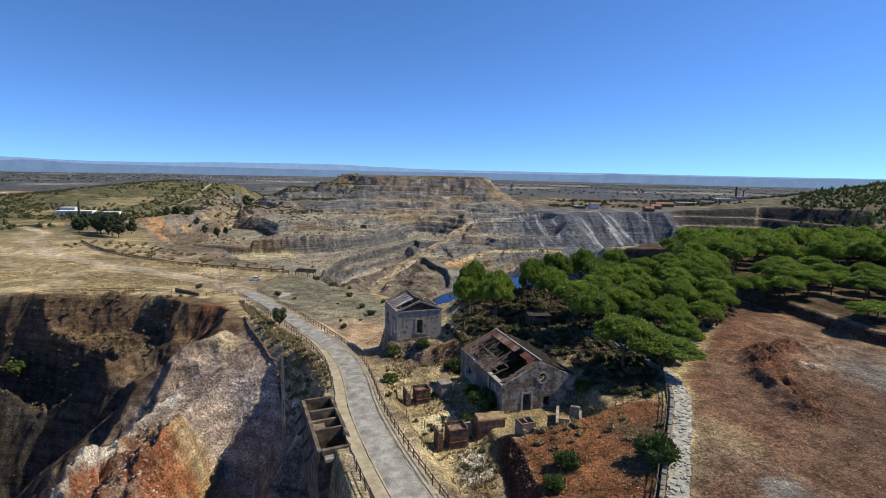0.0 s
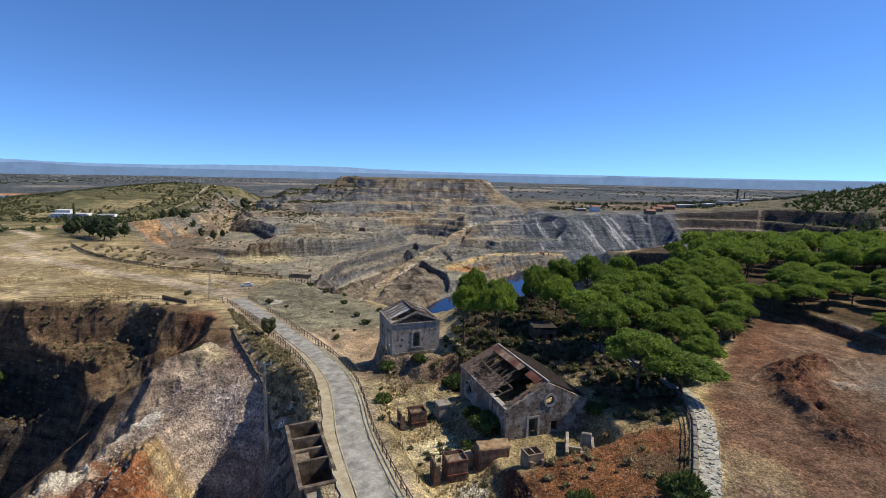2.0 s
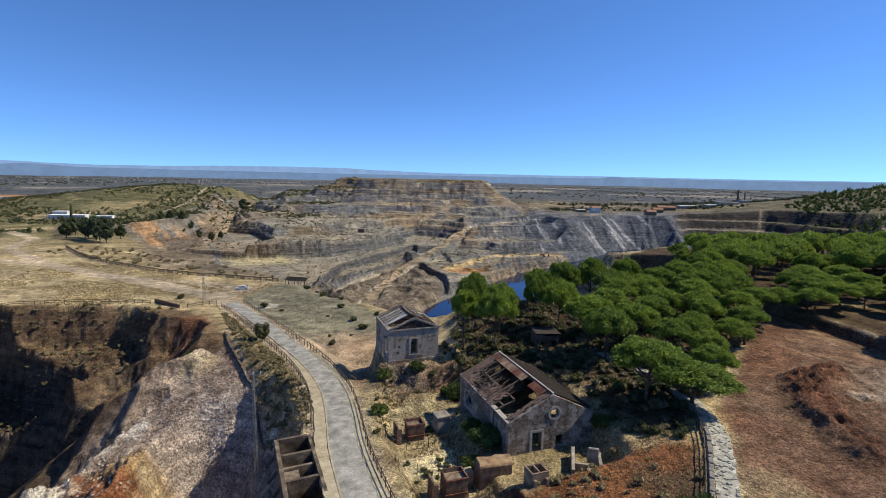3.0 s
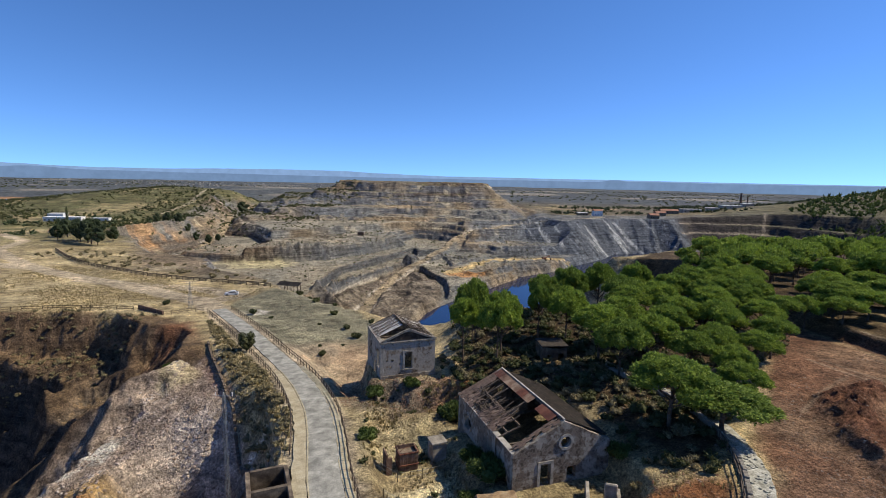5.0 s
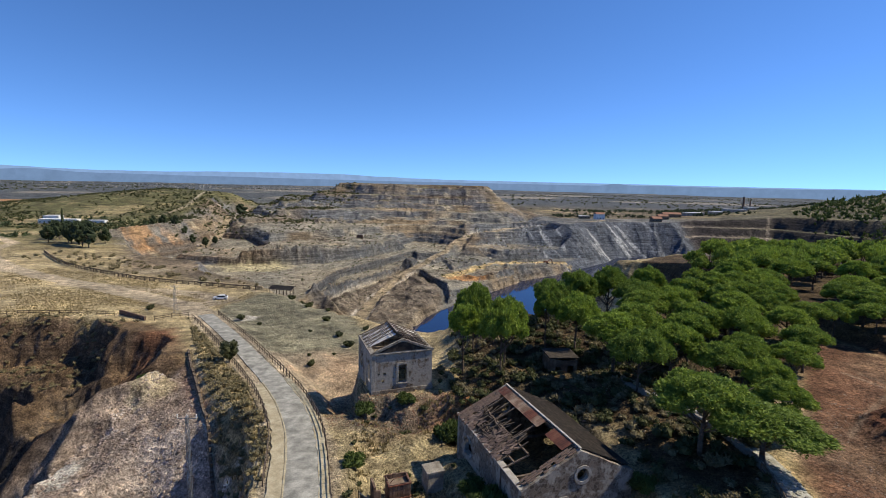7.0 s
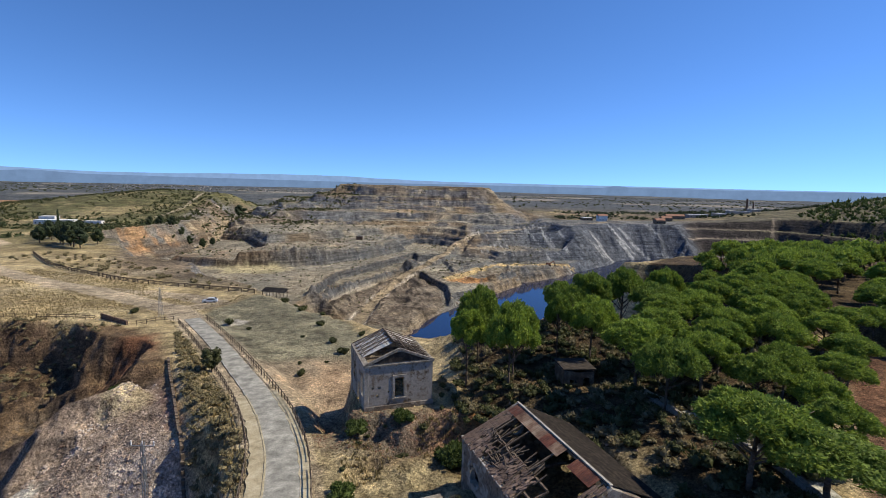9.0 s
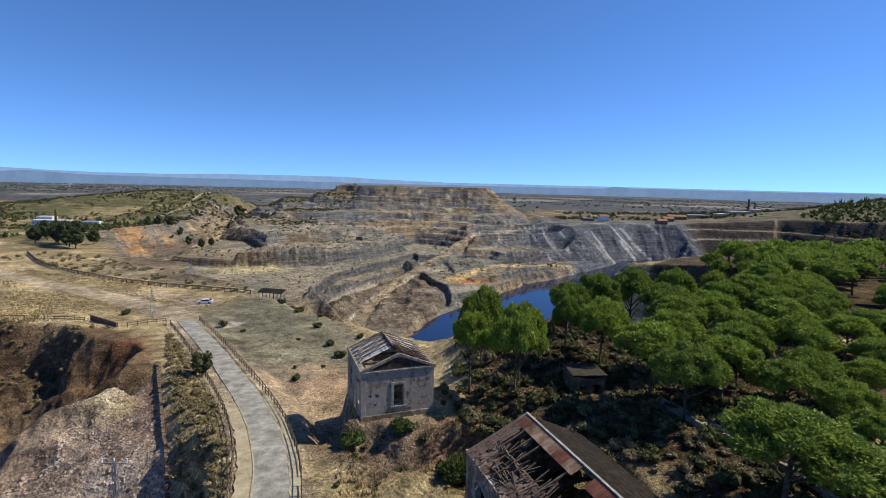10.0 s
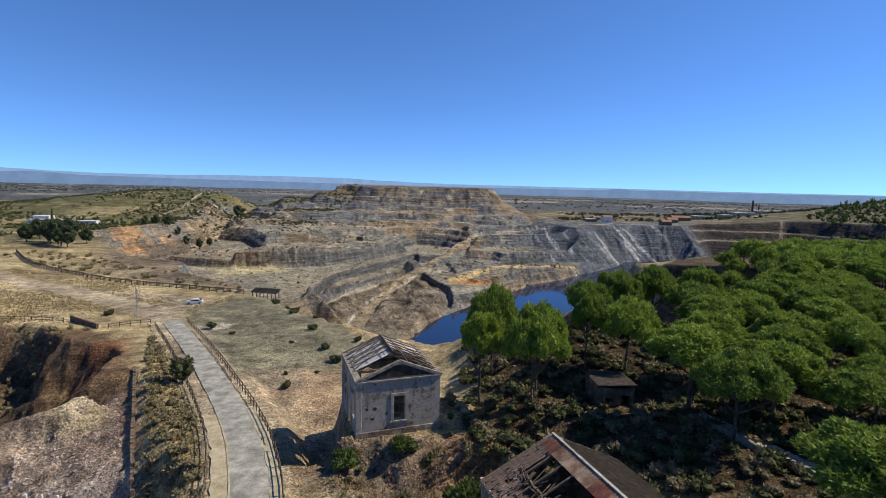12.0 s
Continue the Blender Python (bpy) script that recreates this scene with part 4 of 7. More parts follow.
# ---- materials of built things ----
def masonry(name, plaster, stone, mortar, cover=0.5, scale=1.4):
    """Old rubble masonry with plaster that has come off in patches."""
    m, nt, b = material(name, 0.92)
    tc = nt.nodes.new("ShaderNodeTexCoord")
    cells = nt.nodes.new("ShaderNodeTexVoronoi")
    cells.feature = "DISTANCE_TO_EDGE"
    cells.inputs["Scale"].default_value = 3.2
    tint = nt.nodes.new("ShaderNodeTexVoronoi")
    tint.inputs["Scale"].default_value = 3.2
    for v in (cells, tint):
        nt.links.new(tc.outputs["Object"], v.inputs["Vector"])
    big, mid, fine = noise_node(nt, scale * 0.45, 7, 0.7), noise_node(nt, scale * 2.0, 6, 0.7), noise_node(nt, 14, 5, 0.7)
    stones = mixed(nt, "MULTIPLY", ramp(nt, tint.outputs["Color"], ((0.2, tuple(0.6 * v for v in stone)), (0.8, tuple(1.3 * v for v in stone)))), ramp(nt, fine.outputs[0], ((0.3, (0.7, 0.7, 0.7)), (0.7, (1.2, 1.2, 1.2)))))
    stones = mixed(nt, "MIX", mortar, stones, ramp(nt, cells.outputs["Distance"], ((0.02, (0, 0, 0)), (0.07, (1, 1, 1)))))
    coat = ramp(nt, mid.outputs[0], ((0.25, tuple(0.55 * v for v in plaster)), (0.48, plaster), (0.75, tuple(min(0.85, 1.35 * v) for v in plaster))))
    coat = mixed(nt, "MULTIPLY", coat, ramp(nt, fine.outputs[0], ((0.3, (0.8, 0.79, 0.77)), (0.7, (1.12, 1.12, 1.12)))))
    mask = ramp(nt, big.outputs[0], ((cover - 0.03, (1, 1, 1)), (cover + 0.03, (0, 0, 0))))
    nt.links.new(mixed(nt, "MIX", stones, coat, mask), b.inputs["Base Color"])
    bump(nt, b, mid.outputs[0], 0.8, 0.05)
    return m


PLASTER = masonry("stained_plaster", (0.30, 0.275, 0.24), (0.17, 0.13, 0.095), (0.24, 0.21, 0.165), 0.555)
RUBBLE = masonry("rubble_wall", (0.29, 0.262, 0.22), (0.135, 0.104, 0.078), (0.20, 0.172, 0.136), 0.48)
TRIM = surface("pale_stone_trim", (0.20, 0.18, 0.15), (0.31, 0.285, 0.245), (0.42, 0.39, 0.34), 1.5)
CONCRETE = surface("old_concrete", (0.17, 0.145, 0.115), (0.28, 0.25, 0.205), (0.40, 0.36, 0.30), 1.0)
BROWN_CONCRETE = surface("stained_brown_concrete", (0.13, 0.095, 0.065), (0.22, 0.165, 0.115), (0.33, 0.26, 0.19), 1.1)
TIMBER = surface("old_timber", (0.055, 0.04, 0.03), (0.12, 0.09, 0.065), (0.22, 0.175, 0.13), 2.5, 0.85, 0.02)
FENCE_WOOD = surface("creosoted_fence_wood", (0.05, 0.037, 0.027), (0.10, 0.075, 0.052), (0.19, 0.15, 0.11), 1.3, 0.8, 0.02)
TILE = surface("clay_roof_tile", (0.085, 0.06, 0.045), (0.17, 0.115, 0.085), (0.28, 0.20, 0.15), 1.6, 0.85, 0.03)
RUST = surface("rusted_sheet", (0.075, 0.032, 0.022), (0.16, 0.058, 0.035), (0.26, 0.125, 0.07), 0.8, 0.7, 0.02)
RUST_PALE = surface("bleached_sheet", (0.12, 0.062, 0.04), (0.24, 0.15, 0.095), (0.40, 0.30, 0.21), 1.0, 0.75, 0.02)
RUST_PLANK = surface("rusty_brown_planking", (0.07, 0.042, 0.03), (0.14, 0.085, 0.06), (0.24, 0.165, 0.12), 1.5, 0.85, 0.03)
ROAD_TOP = surface("worn_concrete_road", (0.19, 0.185, 0.16), (0.315, 0.305, 0.265), (0.47, 0.45, 0.39), 0.7, 0.92, 0.03, 9.0)
VERGE = surface("pale_yellow_verge", (0.27, 0.225, 0.14), (0.38, 0.325, 0.215), (0.47, 0.41, 0.29), 0.9, 0.95, 0.03)
WHITE_STONE = surface("pale_rubble_paving", (0.20, 0.19, 0.15), (0.36, 0.345, 0.285), (0.52, 0.50, 0.43), 1.6, 0.95, 0.05, 4.0)
GREY_STONE = surface("grey_wall_stone", (0.15, 0.135, 0.115), (0.26, 0.24, 0.205), (0.38, 0.36, 0.31), 1.4, 0.95, 0.05)
# roof tone with the shade of the trees put into its colour
SHADED_TILE = surface("shaded_roof_tile", (0.022, 0.018, 0.015), (0.045, 0.036, 0.029), (0.10, 0.08, 0.062), 2.4, 0.9, 0.04)
PALE_BOARD = surface("limed_roof_boards", (0.33, 0.31, 0.285), (0.50, 0.475, 0.44), (0.62, 0.60, 0.56), 1.2, 0.9, 0.03)
DARK_PAINT = surface("dark_panel", (0.022, 0.02, 0.02), (0.04, 0.036, 0.034), (0.07, 0.062, 0.055), 0.8, 0.7)
WHITEWASH = surface("whitewash", (0.6, 0.58, 0.54), (0.74, 0.72, 0.68), (0.82, 0.81, 0.78), 0.4)
ROOF_RED = surface("red_tile_roof", (0.17, 0.085, 0.055), (0.25, 0.13, 0.085), (0.33, 0.2, 0.13), 0.6)
DARK_HOLE = surface("dark_opening", (0.008, 0.008, 0.008), (0.014, 0.013, 0.012), (0.02, 0.019, 0.018), 1.0)
METAL = surface("galvanised_metal", (0.22, 0.23, 0.23), (0.32, 0.33, 0.33), (0.42, 0.43, 0.43), 1.0, 0.5, 0.01, 9, 0.7)
BINWALL = surface("stained_bin_wall", (0.05, 0.037, 0.027), (0.115, 0.088, 0.064), (0.25, 0.20, 0.145), 0.9, 0.93, 0.06)
WORN_TRIM = surface("worn_stone_trim", (0.10, 0.088, 0.072), (0.20, 0.18, 0.15), (0.33, 0.30, 0.26), 2.2, 0.92, 0.06)
# dark rubble, near black so it also paints shade inside hall and bins
RUBBLE_AND_SHADE = surface("dark_rubble", (0.02, 0.017, 0.014), (0.045, 0.037, 0.03), (0.11, 0.09, 0.07), 1.2, 0.95, 0.08)
EARTH = surface("ochre_earth", (0.17, 0.10, 0.05), (0.30, 0.20, 0.11), (0.40, 0.30, 0.18), 1.2, 0.95, 0.08)
CAR_WHITE, _nt, _b = material("white_car_paint", 0.25)
_b.inputs["Base Color"].default_value, _b.inputs["Coat Weight"].default_value = (0.80, 0.79, 0.76, 1), 0.6
CAR_GLASS, _nt, _b = material("dark_car_glass", 0.08)
_b.inputs["Base Color"].default_value, _b.inputs["Specular IOR Level"].default_value = (0.01, 0.012, 0.016, 1), 0.6
TYRE, _nt, _b = material("tyre_rubber", 0.9)
_b.inputs["Base Color"].default_value = (0.015, 0.015, 0.015, 1)
LAMP_RED, _nt, _b = material("red_lamp_glass", 0.2)
_b.inputs["Base Color"].default_value = (0.35, 0.02, 0.02, 1)


# ---- road, verges, fences ----
def offset_line(line, d):
    p = np.array(line, float)
    way = np.gradient(p, axis=0)
    way /= np.linalg.norm(way, axis=1, keepdims=True)
    return p + np.stack([way[:, 1], -way[:, 0]], 1) * np.asarray(d).reshape(-1, 1)


def smooth_line(line, step):
    """A rounded line through the given points, with points step apart."""
    p = np.array(line, float)
    for _ in range(3):
        q = [p[0]]
        for a, b in zip(p[:-1], p[1:]):
            q += [a * 0.75 + b * 0.25, a * 0.25 + b * 0.75]
        p = np.array(q + [p[-1]])
    s = np.concatenate([[0], np.cumsum(np.linalg.norm(np.diff(p, axis=0), axis=1))])
    t = np.arange(0, s[-1], step)
    return np.stack([np.interp(t, s, p[:, k]) for k in range(p.shape[1])], 1)


def strip(name, left, right, lift, mat, label, category, zs=None, rough=0.0, crown=0.0):
    """A paved strip with thickness between two lines."""
    rng = np.random.RandomState(3)
    n, verts, faces = len(left), [], []
    for k in range(n):
        l, r = left[k] + rng.uniform(-rough, rough, 2), right[k] + rng.uniform(-rough, rough, 2)
        for t in (0, 0.25, 0.5, 0.75, 1):
            q = l + (r - l) * t
            z = (zs[k] if zs is not None else ground_z(*q)) + lift + crown * 4 * t * (1 - t) + rng.uniform(-1, 1) * 0.012
            verts.append((q[0], q[1], z - (0.25 if t in (0, 1) else 0) * 0))
        for q in (l, r):
            verts.append((q[0], q[1], (zs[k] if zs is not None else ground_z(*q)) - 0.35))
    for k in range(n - 1):
        a, b = 7 * k, 7 * k + 7
        for j in range(4):
            faces.append((a + j, a + j + 1, b + j + 1, b + j))
        faces += [(a + 5, a, b, b + 5), (a + 4, a + 6, b + 6, b + 4)]
    ob = link_mesh(name, verts, [f[::-1] for f in faces], mat)
    return tagged(ob, label, category, kind="structure")


mid = smooth_line([p for p in ROAD if p[1] < 146], 1.2)
mid = mid[mid[:, 1] < 143]
mz = road_height(mid[:, 1])
strip("road", offset_line(mid, -1.55), offset_line(mid, 1.8), 0.06, ROAD_TOP, "worn grey concrete road with pale dusty edges", "road", mz, 0.05, 0.05)
near = mid[:, 1] < 96
strip("pavement_verge", offset_line(mid, -3.0)[near], offset_line(mid, -1.5)[near], 0.10, VERGE, "pale yellow gravel verge beside the road", "verge", mz[near], 0.16)
strip("pavement_edge", offset_line(mid, 1.75)[near], offset_line(mid, 2.7)[near], 0.10, VERGE, "narrow pale verge beside the road", "verge", mz[near], 0.16)
strip("kerb", offset_line(mid, -1.58)[near], offset_line(mid, -1.42)[near], 0.16, VERGE, "low pale kerb along the road", "kerb", mz[near], 0.02)

RNG = np.random.RandomState(11)
POST_MESH, RAIL_MESH = None, None


def fence(line, label, group, post_h=1.15, gap=1.75, rails=(0.5, 1.0), wide=0.13, mat=None, zs=None, name="wooden_fence", lean=0.04):
    """Round posts and two rails along a line; the pieces share one mesh each."""
    global POST_MESH, RAIL_MESH
    if POST_MESH is None:
        bm = beam_bm((0, 0, -0.35), (0, 0, 1), 1.0, sides=7)
        POST_MESH = bpy.data.meshes.new("post")
        bm.to_mesh(POST_MESH), bm.free()
        bm = beam_bm((0, 0, 0), (1, 0, 0), 1.0, sides=6)
        RAIL_MESH = bpy.data.meshes.new("rail")
        bm.to_mesh(RAIL_MESH), bm.free()
        POST_MESH.materials.append(FENCE_WOOD), RAIL_MESH.materials.append(FENCE_WOOD)
    pts = smooth_line(line, gap)
    t = thing(name, Matrix.Translation((pts[0][0], pts[0][1], ground_z(*pts[0]))), label, "fence", group)
    base = t.matrix_basis.inverted()
    tops = []
    for p in pts:
        z = float(zs(p)) if zs else ground_z(*p)
        tops.append(Vector((p[0], p[1], z)))
        o = new("post", POST_MESH)
        o.parent = t
        o.matrix_local = base @ Matrix.Translation(tops[-1]) @ Euler((RNG.uniform(-lean, lean), RNG.uniform(-lean, lean), RNG.uniform(0, 3))).to_matrix().to_4x4() @ Matrix.Diagonal((wide, wide, post_h * RNG.uniform(0.95, 1.06), 1))
    for a, b in zip(tops[:-1], tops[1:]):
        for r in rails:
            if RNG.rand() < 0.03:
                continue
            o = new("rail", RAIL_MESH)
            o.parent = t
            p, q = a + Vector((0, 0, r + RNG.uniform(-0.03, 0.03))), b + Vector((0, 0, r + RNG.uniform(-0.03, 0.03)))
            way = (q - p)
            o.matrix_local = base @ Matrix.Translation(p) @ way.to_track_quat("X", "Z").to_matrix().to_4x4() @ Matrix.Diagonal((way.length * 1.04, wide * 0.8, wide * 0.8, 1))
    return t


left_fence = offset_line(mid, -3.35)
right_fence = offset_line(mid, 2.75)
FENCES = "timber fences along the road"
zr = lambda p: float(road_height(p[1])) + 0.02
fence(left_fence[(left_fence[:, 1] > 64.5)][::3].tolist(), "dark timber post and rail fence beside the road", FENCES, zs=zr)
fence(left_fence[(left_fence[:, 1] < 49)][::3].tolist(), "dark timber post and rail fence beside the ruined bins", FENCES, zs=zr)
fence(right_fence[::3].tolist(), "dark timber post and rail fence on the yard side", FENCES, zs=zr)
fence([(-78, 138), (-94, 138), (-107, 134), (-113, 130.5), (-125, 125), (-150, 114)], "weathered timber fence along the rim of the pit", "timber fences on pit rims", gap=2.2)
fence([(-66, 134), (-62.5, 138), (-60.9, 140)], "short timber fence between the dark panel and the road", "timber fences on pit rims", gap=1.9)
fence([(-55.5, 173.5), (-75, 180), (-98, 186), (-122, 198), (-150, 215), (-172, 236), (-188, 252)], "dark timber fence curving along the rim of the great pit", "timber fences on pit rims", post_h=1.4, gap=2.4, rails=(0.35, 0.7, 1.05, 1.3), wide=0.24)


# ---- walls with openings ----
def wall_bm(outline, holes, thick):
    """An upright wall in the x-z plane, thick along +y, with holes through it."""
    bm = bmesh.new()
    edges = []
    for loop in (outline, *holes):
        vs = [bm.verts.new((u, 0, w)) for u, w in loop]
        edges += [bm.edges.new((a, b)) for a, b in zip(vs, vs[1:] + vs[:1])]
    bmesh.ops.triangle_fill(bm, use_beauty=True, use_dissolve=False, edges=edges)
    got = bmesh.ops.extrude_face_region(bm, geom=bm.faces[:])
    bmesh.ops.translate(bm, vec=(0, thick, 0), verts=[g for g in got["geom"] if isinstance(g, bmesh.types.BMVert)])
    return bm


def rect(u0, w0, u1, w1):
    return [(u0, w0), (u1, w0), (u1, w1), (u0, w1)]


def ring(u, w, r, n=20):
    return [(u + r * math.cos(k * 2 * math.pi / n), w + r * math.sin(k * 2 * math.pi / n)) for k in range(n)]


def ragged(a, b, n, amount, rng):
    """Points from a to b along a broken top edge, without the ends."""
    return [(a[0] + (b[0] - a[0]) * k / n + rng.uniform(-0.08, 0.08), a[1] + (b[1] - a[1]) * k / n + rng.uniform(-amount, amount * 0.3)) for k in range(1, n)]


def arch(u0, w0, u1, w1, n=8):
    """A round-headed opening."""
    r, c = (u1 - u0) / 2, (u0 + u1) / 2
    return [(u0, w0), (u1, w0)] + [(c + r * math.cos(math.pi * k / n), w1 - r + r * math.sin(math.pi * k / n)) for k in range(n + 1)]


def frame_part(parent, u0, w0, u1, w1, y, mat, wide=0.22, proud=0.09, name="window_frame", label=""):
    bm = bmesh.new()
    for lo, hi in (((u0 - wide, y - proud, w0), (u0, y + 0.08, w1)), ((u1, y - proud, w0), (u1 + wide, y + 0.08, w1)), ((u0 - wide, y - proud, w1), (u1 + wide, y + 0.08, w1 + wide)), ((u0 - wide - 0.06, y - proud - 0.06, w0 - 0.16), (u1 + wide + 0.06, y + 0.08, w0))):
        add_box(bm, lo, hi, bevel=0.012)
    return part(name, bm, mat, parent, label)


TURN90 = Matrix.Rotation(radians(90), 4, "Z")


def hall():
    """The long ruined hall with its broken roof."""
    w, l, ze, zr_ = 11.2, 14.5, 4.85, 7.55
    rng = np.random.RandomState(21)
    z0 = 0.6
    t = thing("ruined_hall", pose(8.1, 60.1, z0, 0, 0, 19.6), "roofless ruined hall of plastered rubble with a round gable window", "ruin")
    e, r = ze - z0, zr_ - z0
    front = [(0, -1.5), (w, -1.5), (w, e)] + ragged((w, e), (w / 2, r), 7, 0.10, rng) + [(w / 2, r)] + ragged((w / 2, r), (0, e), 7, 0.12, rng) + [(0, e)]
    o = part("wall", wall_bm(front, [rect(3.05, 0.45, 4.25, 2.75), ring(5.85, 4.75, 0.62), rect(6.15, 0.7, 7.2, 2.0)], 0.5), RUBBLE, t, "gable wall with patchy grey plaster over rubble")
    part("door_frame", wall_bm([(2.75, 0.45), (3.05, 0.45), (3.05, 2.75), (4.25, 2.75), (4.25, 0.45), (4.55, 0.45), (4.55, 3.05), (2.75, 3.05)], [], 0.3), TRIM, t).location = (0, -0.06, 0)
    part("round_window_surround", wall_bm(ring(5.85, 4.75, 0.86, 24), [ring(5.85, 4.75, 0.6, 24)], 0.34), TRIM, t, "pale round window surround").location = (0, -0.09, 0)
    back = [(0, -1.5), (w, -1.5), (w, e), (w / 2, r), (0, e)]
    part("wall", wall_bm(back, [ring(5.6, 4.4, 0.6)], 0.5), RUBBLE, t).location = (0, l - 0.5, 0)
    side = [(0.5, -2.0), (l - 0.5, -2.0), (l - 0.5, e)] + ragged((l - 0.5, e), (0.5, e), 12, 0.10, rng) + [(0.5, e)]
    o = part("wall", wall_bm(side, [[(11.6 + q * math.cos(k * 0.45), 2.0 + q * math.sin(k * 0.45)) for k, q in enumerate((0.9, 1.0, 0.8, 1.1, 0.95, 0.75, 1.0, 1.15, 0.9, 0.8, 1.0, 0.85, 1.05, 0.9))], arch(0.9, -1.4, 3.0, 1.2)], 0.5), RUBBLE, t, "long side wall stained grey")
    o.matrix_basis = Matrix.Translation((0.5, 0, 0)) @ TURN90
    for k in (1, 2, 4, 5, 8, 9, 12):
        an = k * 0.449
        part("surround_stone", box_bm((-0.12, -0.26, -0.14), (0.14, 0.26, 0.14), Matrix.Translation((0.0, 11.6 + 1.14 * math.cos(an), 2.0 + 1.14 * math.sin(an))) @ Matrix.Rotation(an + 1.57, 4, "X"), 0.04), TRIM, t, "pale stone of the broken round window")
    part("wall", wall_bm(side, [arch(3, 0.4, 4.4, 3), arch(7, 0.4, 8.4, 3), arch(11, 0.4, 12.4, 3)], 0.5), RUBBLE, t).matrix_basis = Matrix.Translation((w, 0, 0)) @ TURN90
    part("coping", box_bm((-0.1, 0.2, e + 0.0), (0.56, l + 0.1, e + 0.1), bevel=0.02), TRIM, t, "pale weathered wall coping")
    part("drain_pipe", beam_bm((-0.14, 3.6, -0.2), (-0.14, 3.6, e), 0.14, sides=8), TIMBER, t, "rusty drain pipe")
    # floor kept near black to paint the shade inside the hall
    part("floor", box_bm((0.5, 0.5, -1.6), (w - 0.5, l - 0.5, 0.2)), RUBBLE_AND_SHADE, t, "floor covered with fallen rubble")
    # the far slope keeps its tiles, course by course, toned dark for tree shade
    for k in range(13):
        s0, s1 = k / 13, (k + 1.15) / 13
        p = [(w + 0.15 - q * (w / 2 + 0.15), y, e + q * (r - e) + 0.1 + 0.03 * (q == s0)) for q in (s0, s1) for y in (0.3 + rng.uniform(0, 0.3), l - 0.3 - rng.uniform(0, 0.5))]
        bm = bmesh.new()
        bm.faces.new([bm.verts.new(p[i]) for i in (0, 1, 3, 2)])
        bmesh.ops.solidify(bm, geom=bm.faces[:], thickness=0.05)
        part("tile_course", bm, SHADED_TILE, t)

    def left(s, v, lift=0.0):
        """A point on the left roof slope, s up from the eave."""
        return Vector((-0.15 + s * (w / 2 + 0.15), v, e - 0.02 + s * (r - e) + lift))

    def right(s, v, lift=0.0):
        return Vector((w + 0.15 - s * (w / 2 + 0.15), v, e - 0.02 + s * (r - e) + lift))
    part("ridge_beam", beam_bm((w / 2, 0.5, r - 0.1), (w / 2, l - 0.3, r - 0.1), 0.22), TIMBER, t)
    for k in range(11):
        v = 0.9 + k * (l - 1.6) / 10
        for f in (left, right):
            if f is right and k % 3:
                continue
            if f is left and k == 1:
                continue
            if f is left and k in (2, 3, 5, 6):
                a, b = f(0.02, v), f(0.42 + 0.1 * rng.rand(), v + rng.uniform(-0.5, 0.5), -0.3)
            else:
                a, b = f(0, v), f(0.99, v)
            part("rafter", beam_bm(a, b, 0.13), TIMBER, t)
    for s in (0.22, 0.45):
        part("purlin", beam_bm(left(s, 3.4, -0.14), left(s, l - 0.4, -0.2), 0.16), TIMBER, t)
    part("tie_beam", beam_bm((0.4, 2.2, e - 0.15), (w - 0.4, 2.2, e - 0.15), 0.22), TIMBER, t)
    part("tie_beam", beam_bm((0.4, 8.0, e - 0.15), (w - 0.4, 8.0, e - 0.15), 0.22), TIMBER, t)
    # broken laths and slipped tiles on the near slope
    bm = bmesh.new()
    for k in range(150):
        v, s = rng.uniform(4.4, l - 2.2), rng.uniform(0.04, 0.46)
        a = left(s, v, rng.uniform(-0.15, 0.1))
        an = rng.choice((0.0, 1.57)) + rng.uniform(-0.35, 0.35)
        b = a + Vector((math.sin(an) * 0.9, math.cos(an), math.sin(an) * 0.45 + rng.uniform(-0.2, 0.15))) * rng.uniform(0.6, 1.8)
        add_beam(bm, a, b, rng.uniform(0.05, 0.10))
    tagged(part("broken_laths", bm, TIMBER, t, "jumble of grey broken laths"), kind="stuff")
    bm = bmesh.new()
    tilt = Matrix.Rotation(-math.atan2(r - e, w / 2), 4, "Y")
    for k in range(380):
        v, s = rng.uniform(4.6, l - 1.0), rng.uniform(0.02, 0.40)
        if fbm(np.array([v]), np.array([s * 6]), 2.4, 2, 77)[0] < -0.05 and v < l - 2.2:
            continue
        m = Matrix.Translation(left(s, v, 0.04 + rng.uniform(0, 0.08))) @ Matrix.Rotation(rng.uniform(-0.5, 0.5), 4, "Z") @ tilt @ Euler((rng.uniform(-0.2, 0.2), rng.uniform(-0.2, 0.2), 0)).to_matrix().to_4x4()
        add_box(bm, (-0.22, -0.10, -0.02), (0.22, 0.10, 0.025), m)
    tagged(part("slipped_tiles", bm, TILE, t, "slipped and broken clay tiles"), kind="stuff")
    # rows of tiles that still lie in place
    tile = bmesh.new()
    for k in range(5):
        a0, a1 = math.pi * k / 5, math.pi * (k + 1) / 5
        q = [tile.verts.new((u, 0.11 * math.cos(a), 0.07 * math.sin(a))) for u in (-0.24, 0.24) for a in (a0, a1)]
        tile.faces.new((q[0], q[1], q[3], q[2]))
    tile_mesh = bpy.data.meshes.new("tile")
    tile.to_mesh(tile_mesh), tile.free()
    tile_mesh.materials.append(TILE)

    def lay(f, s, v, sign):
        o = new("tile", tile_mesh)
        o.parent = t
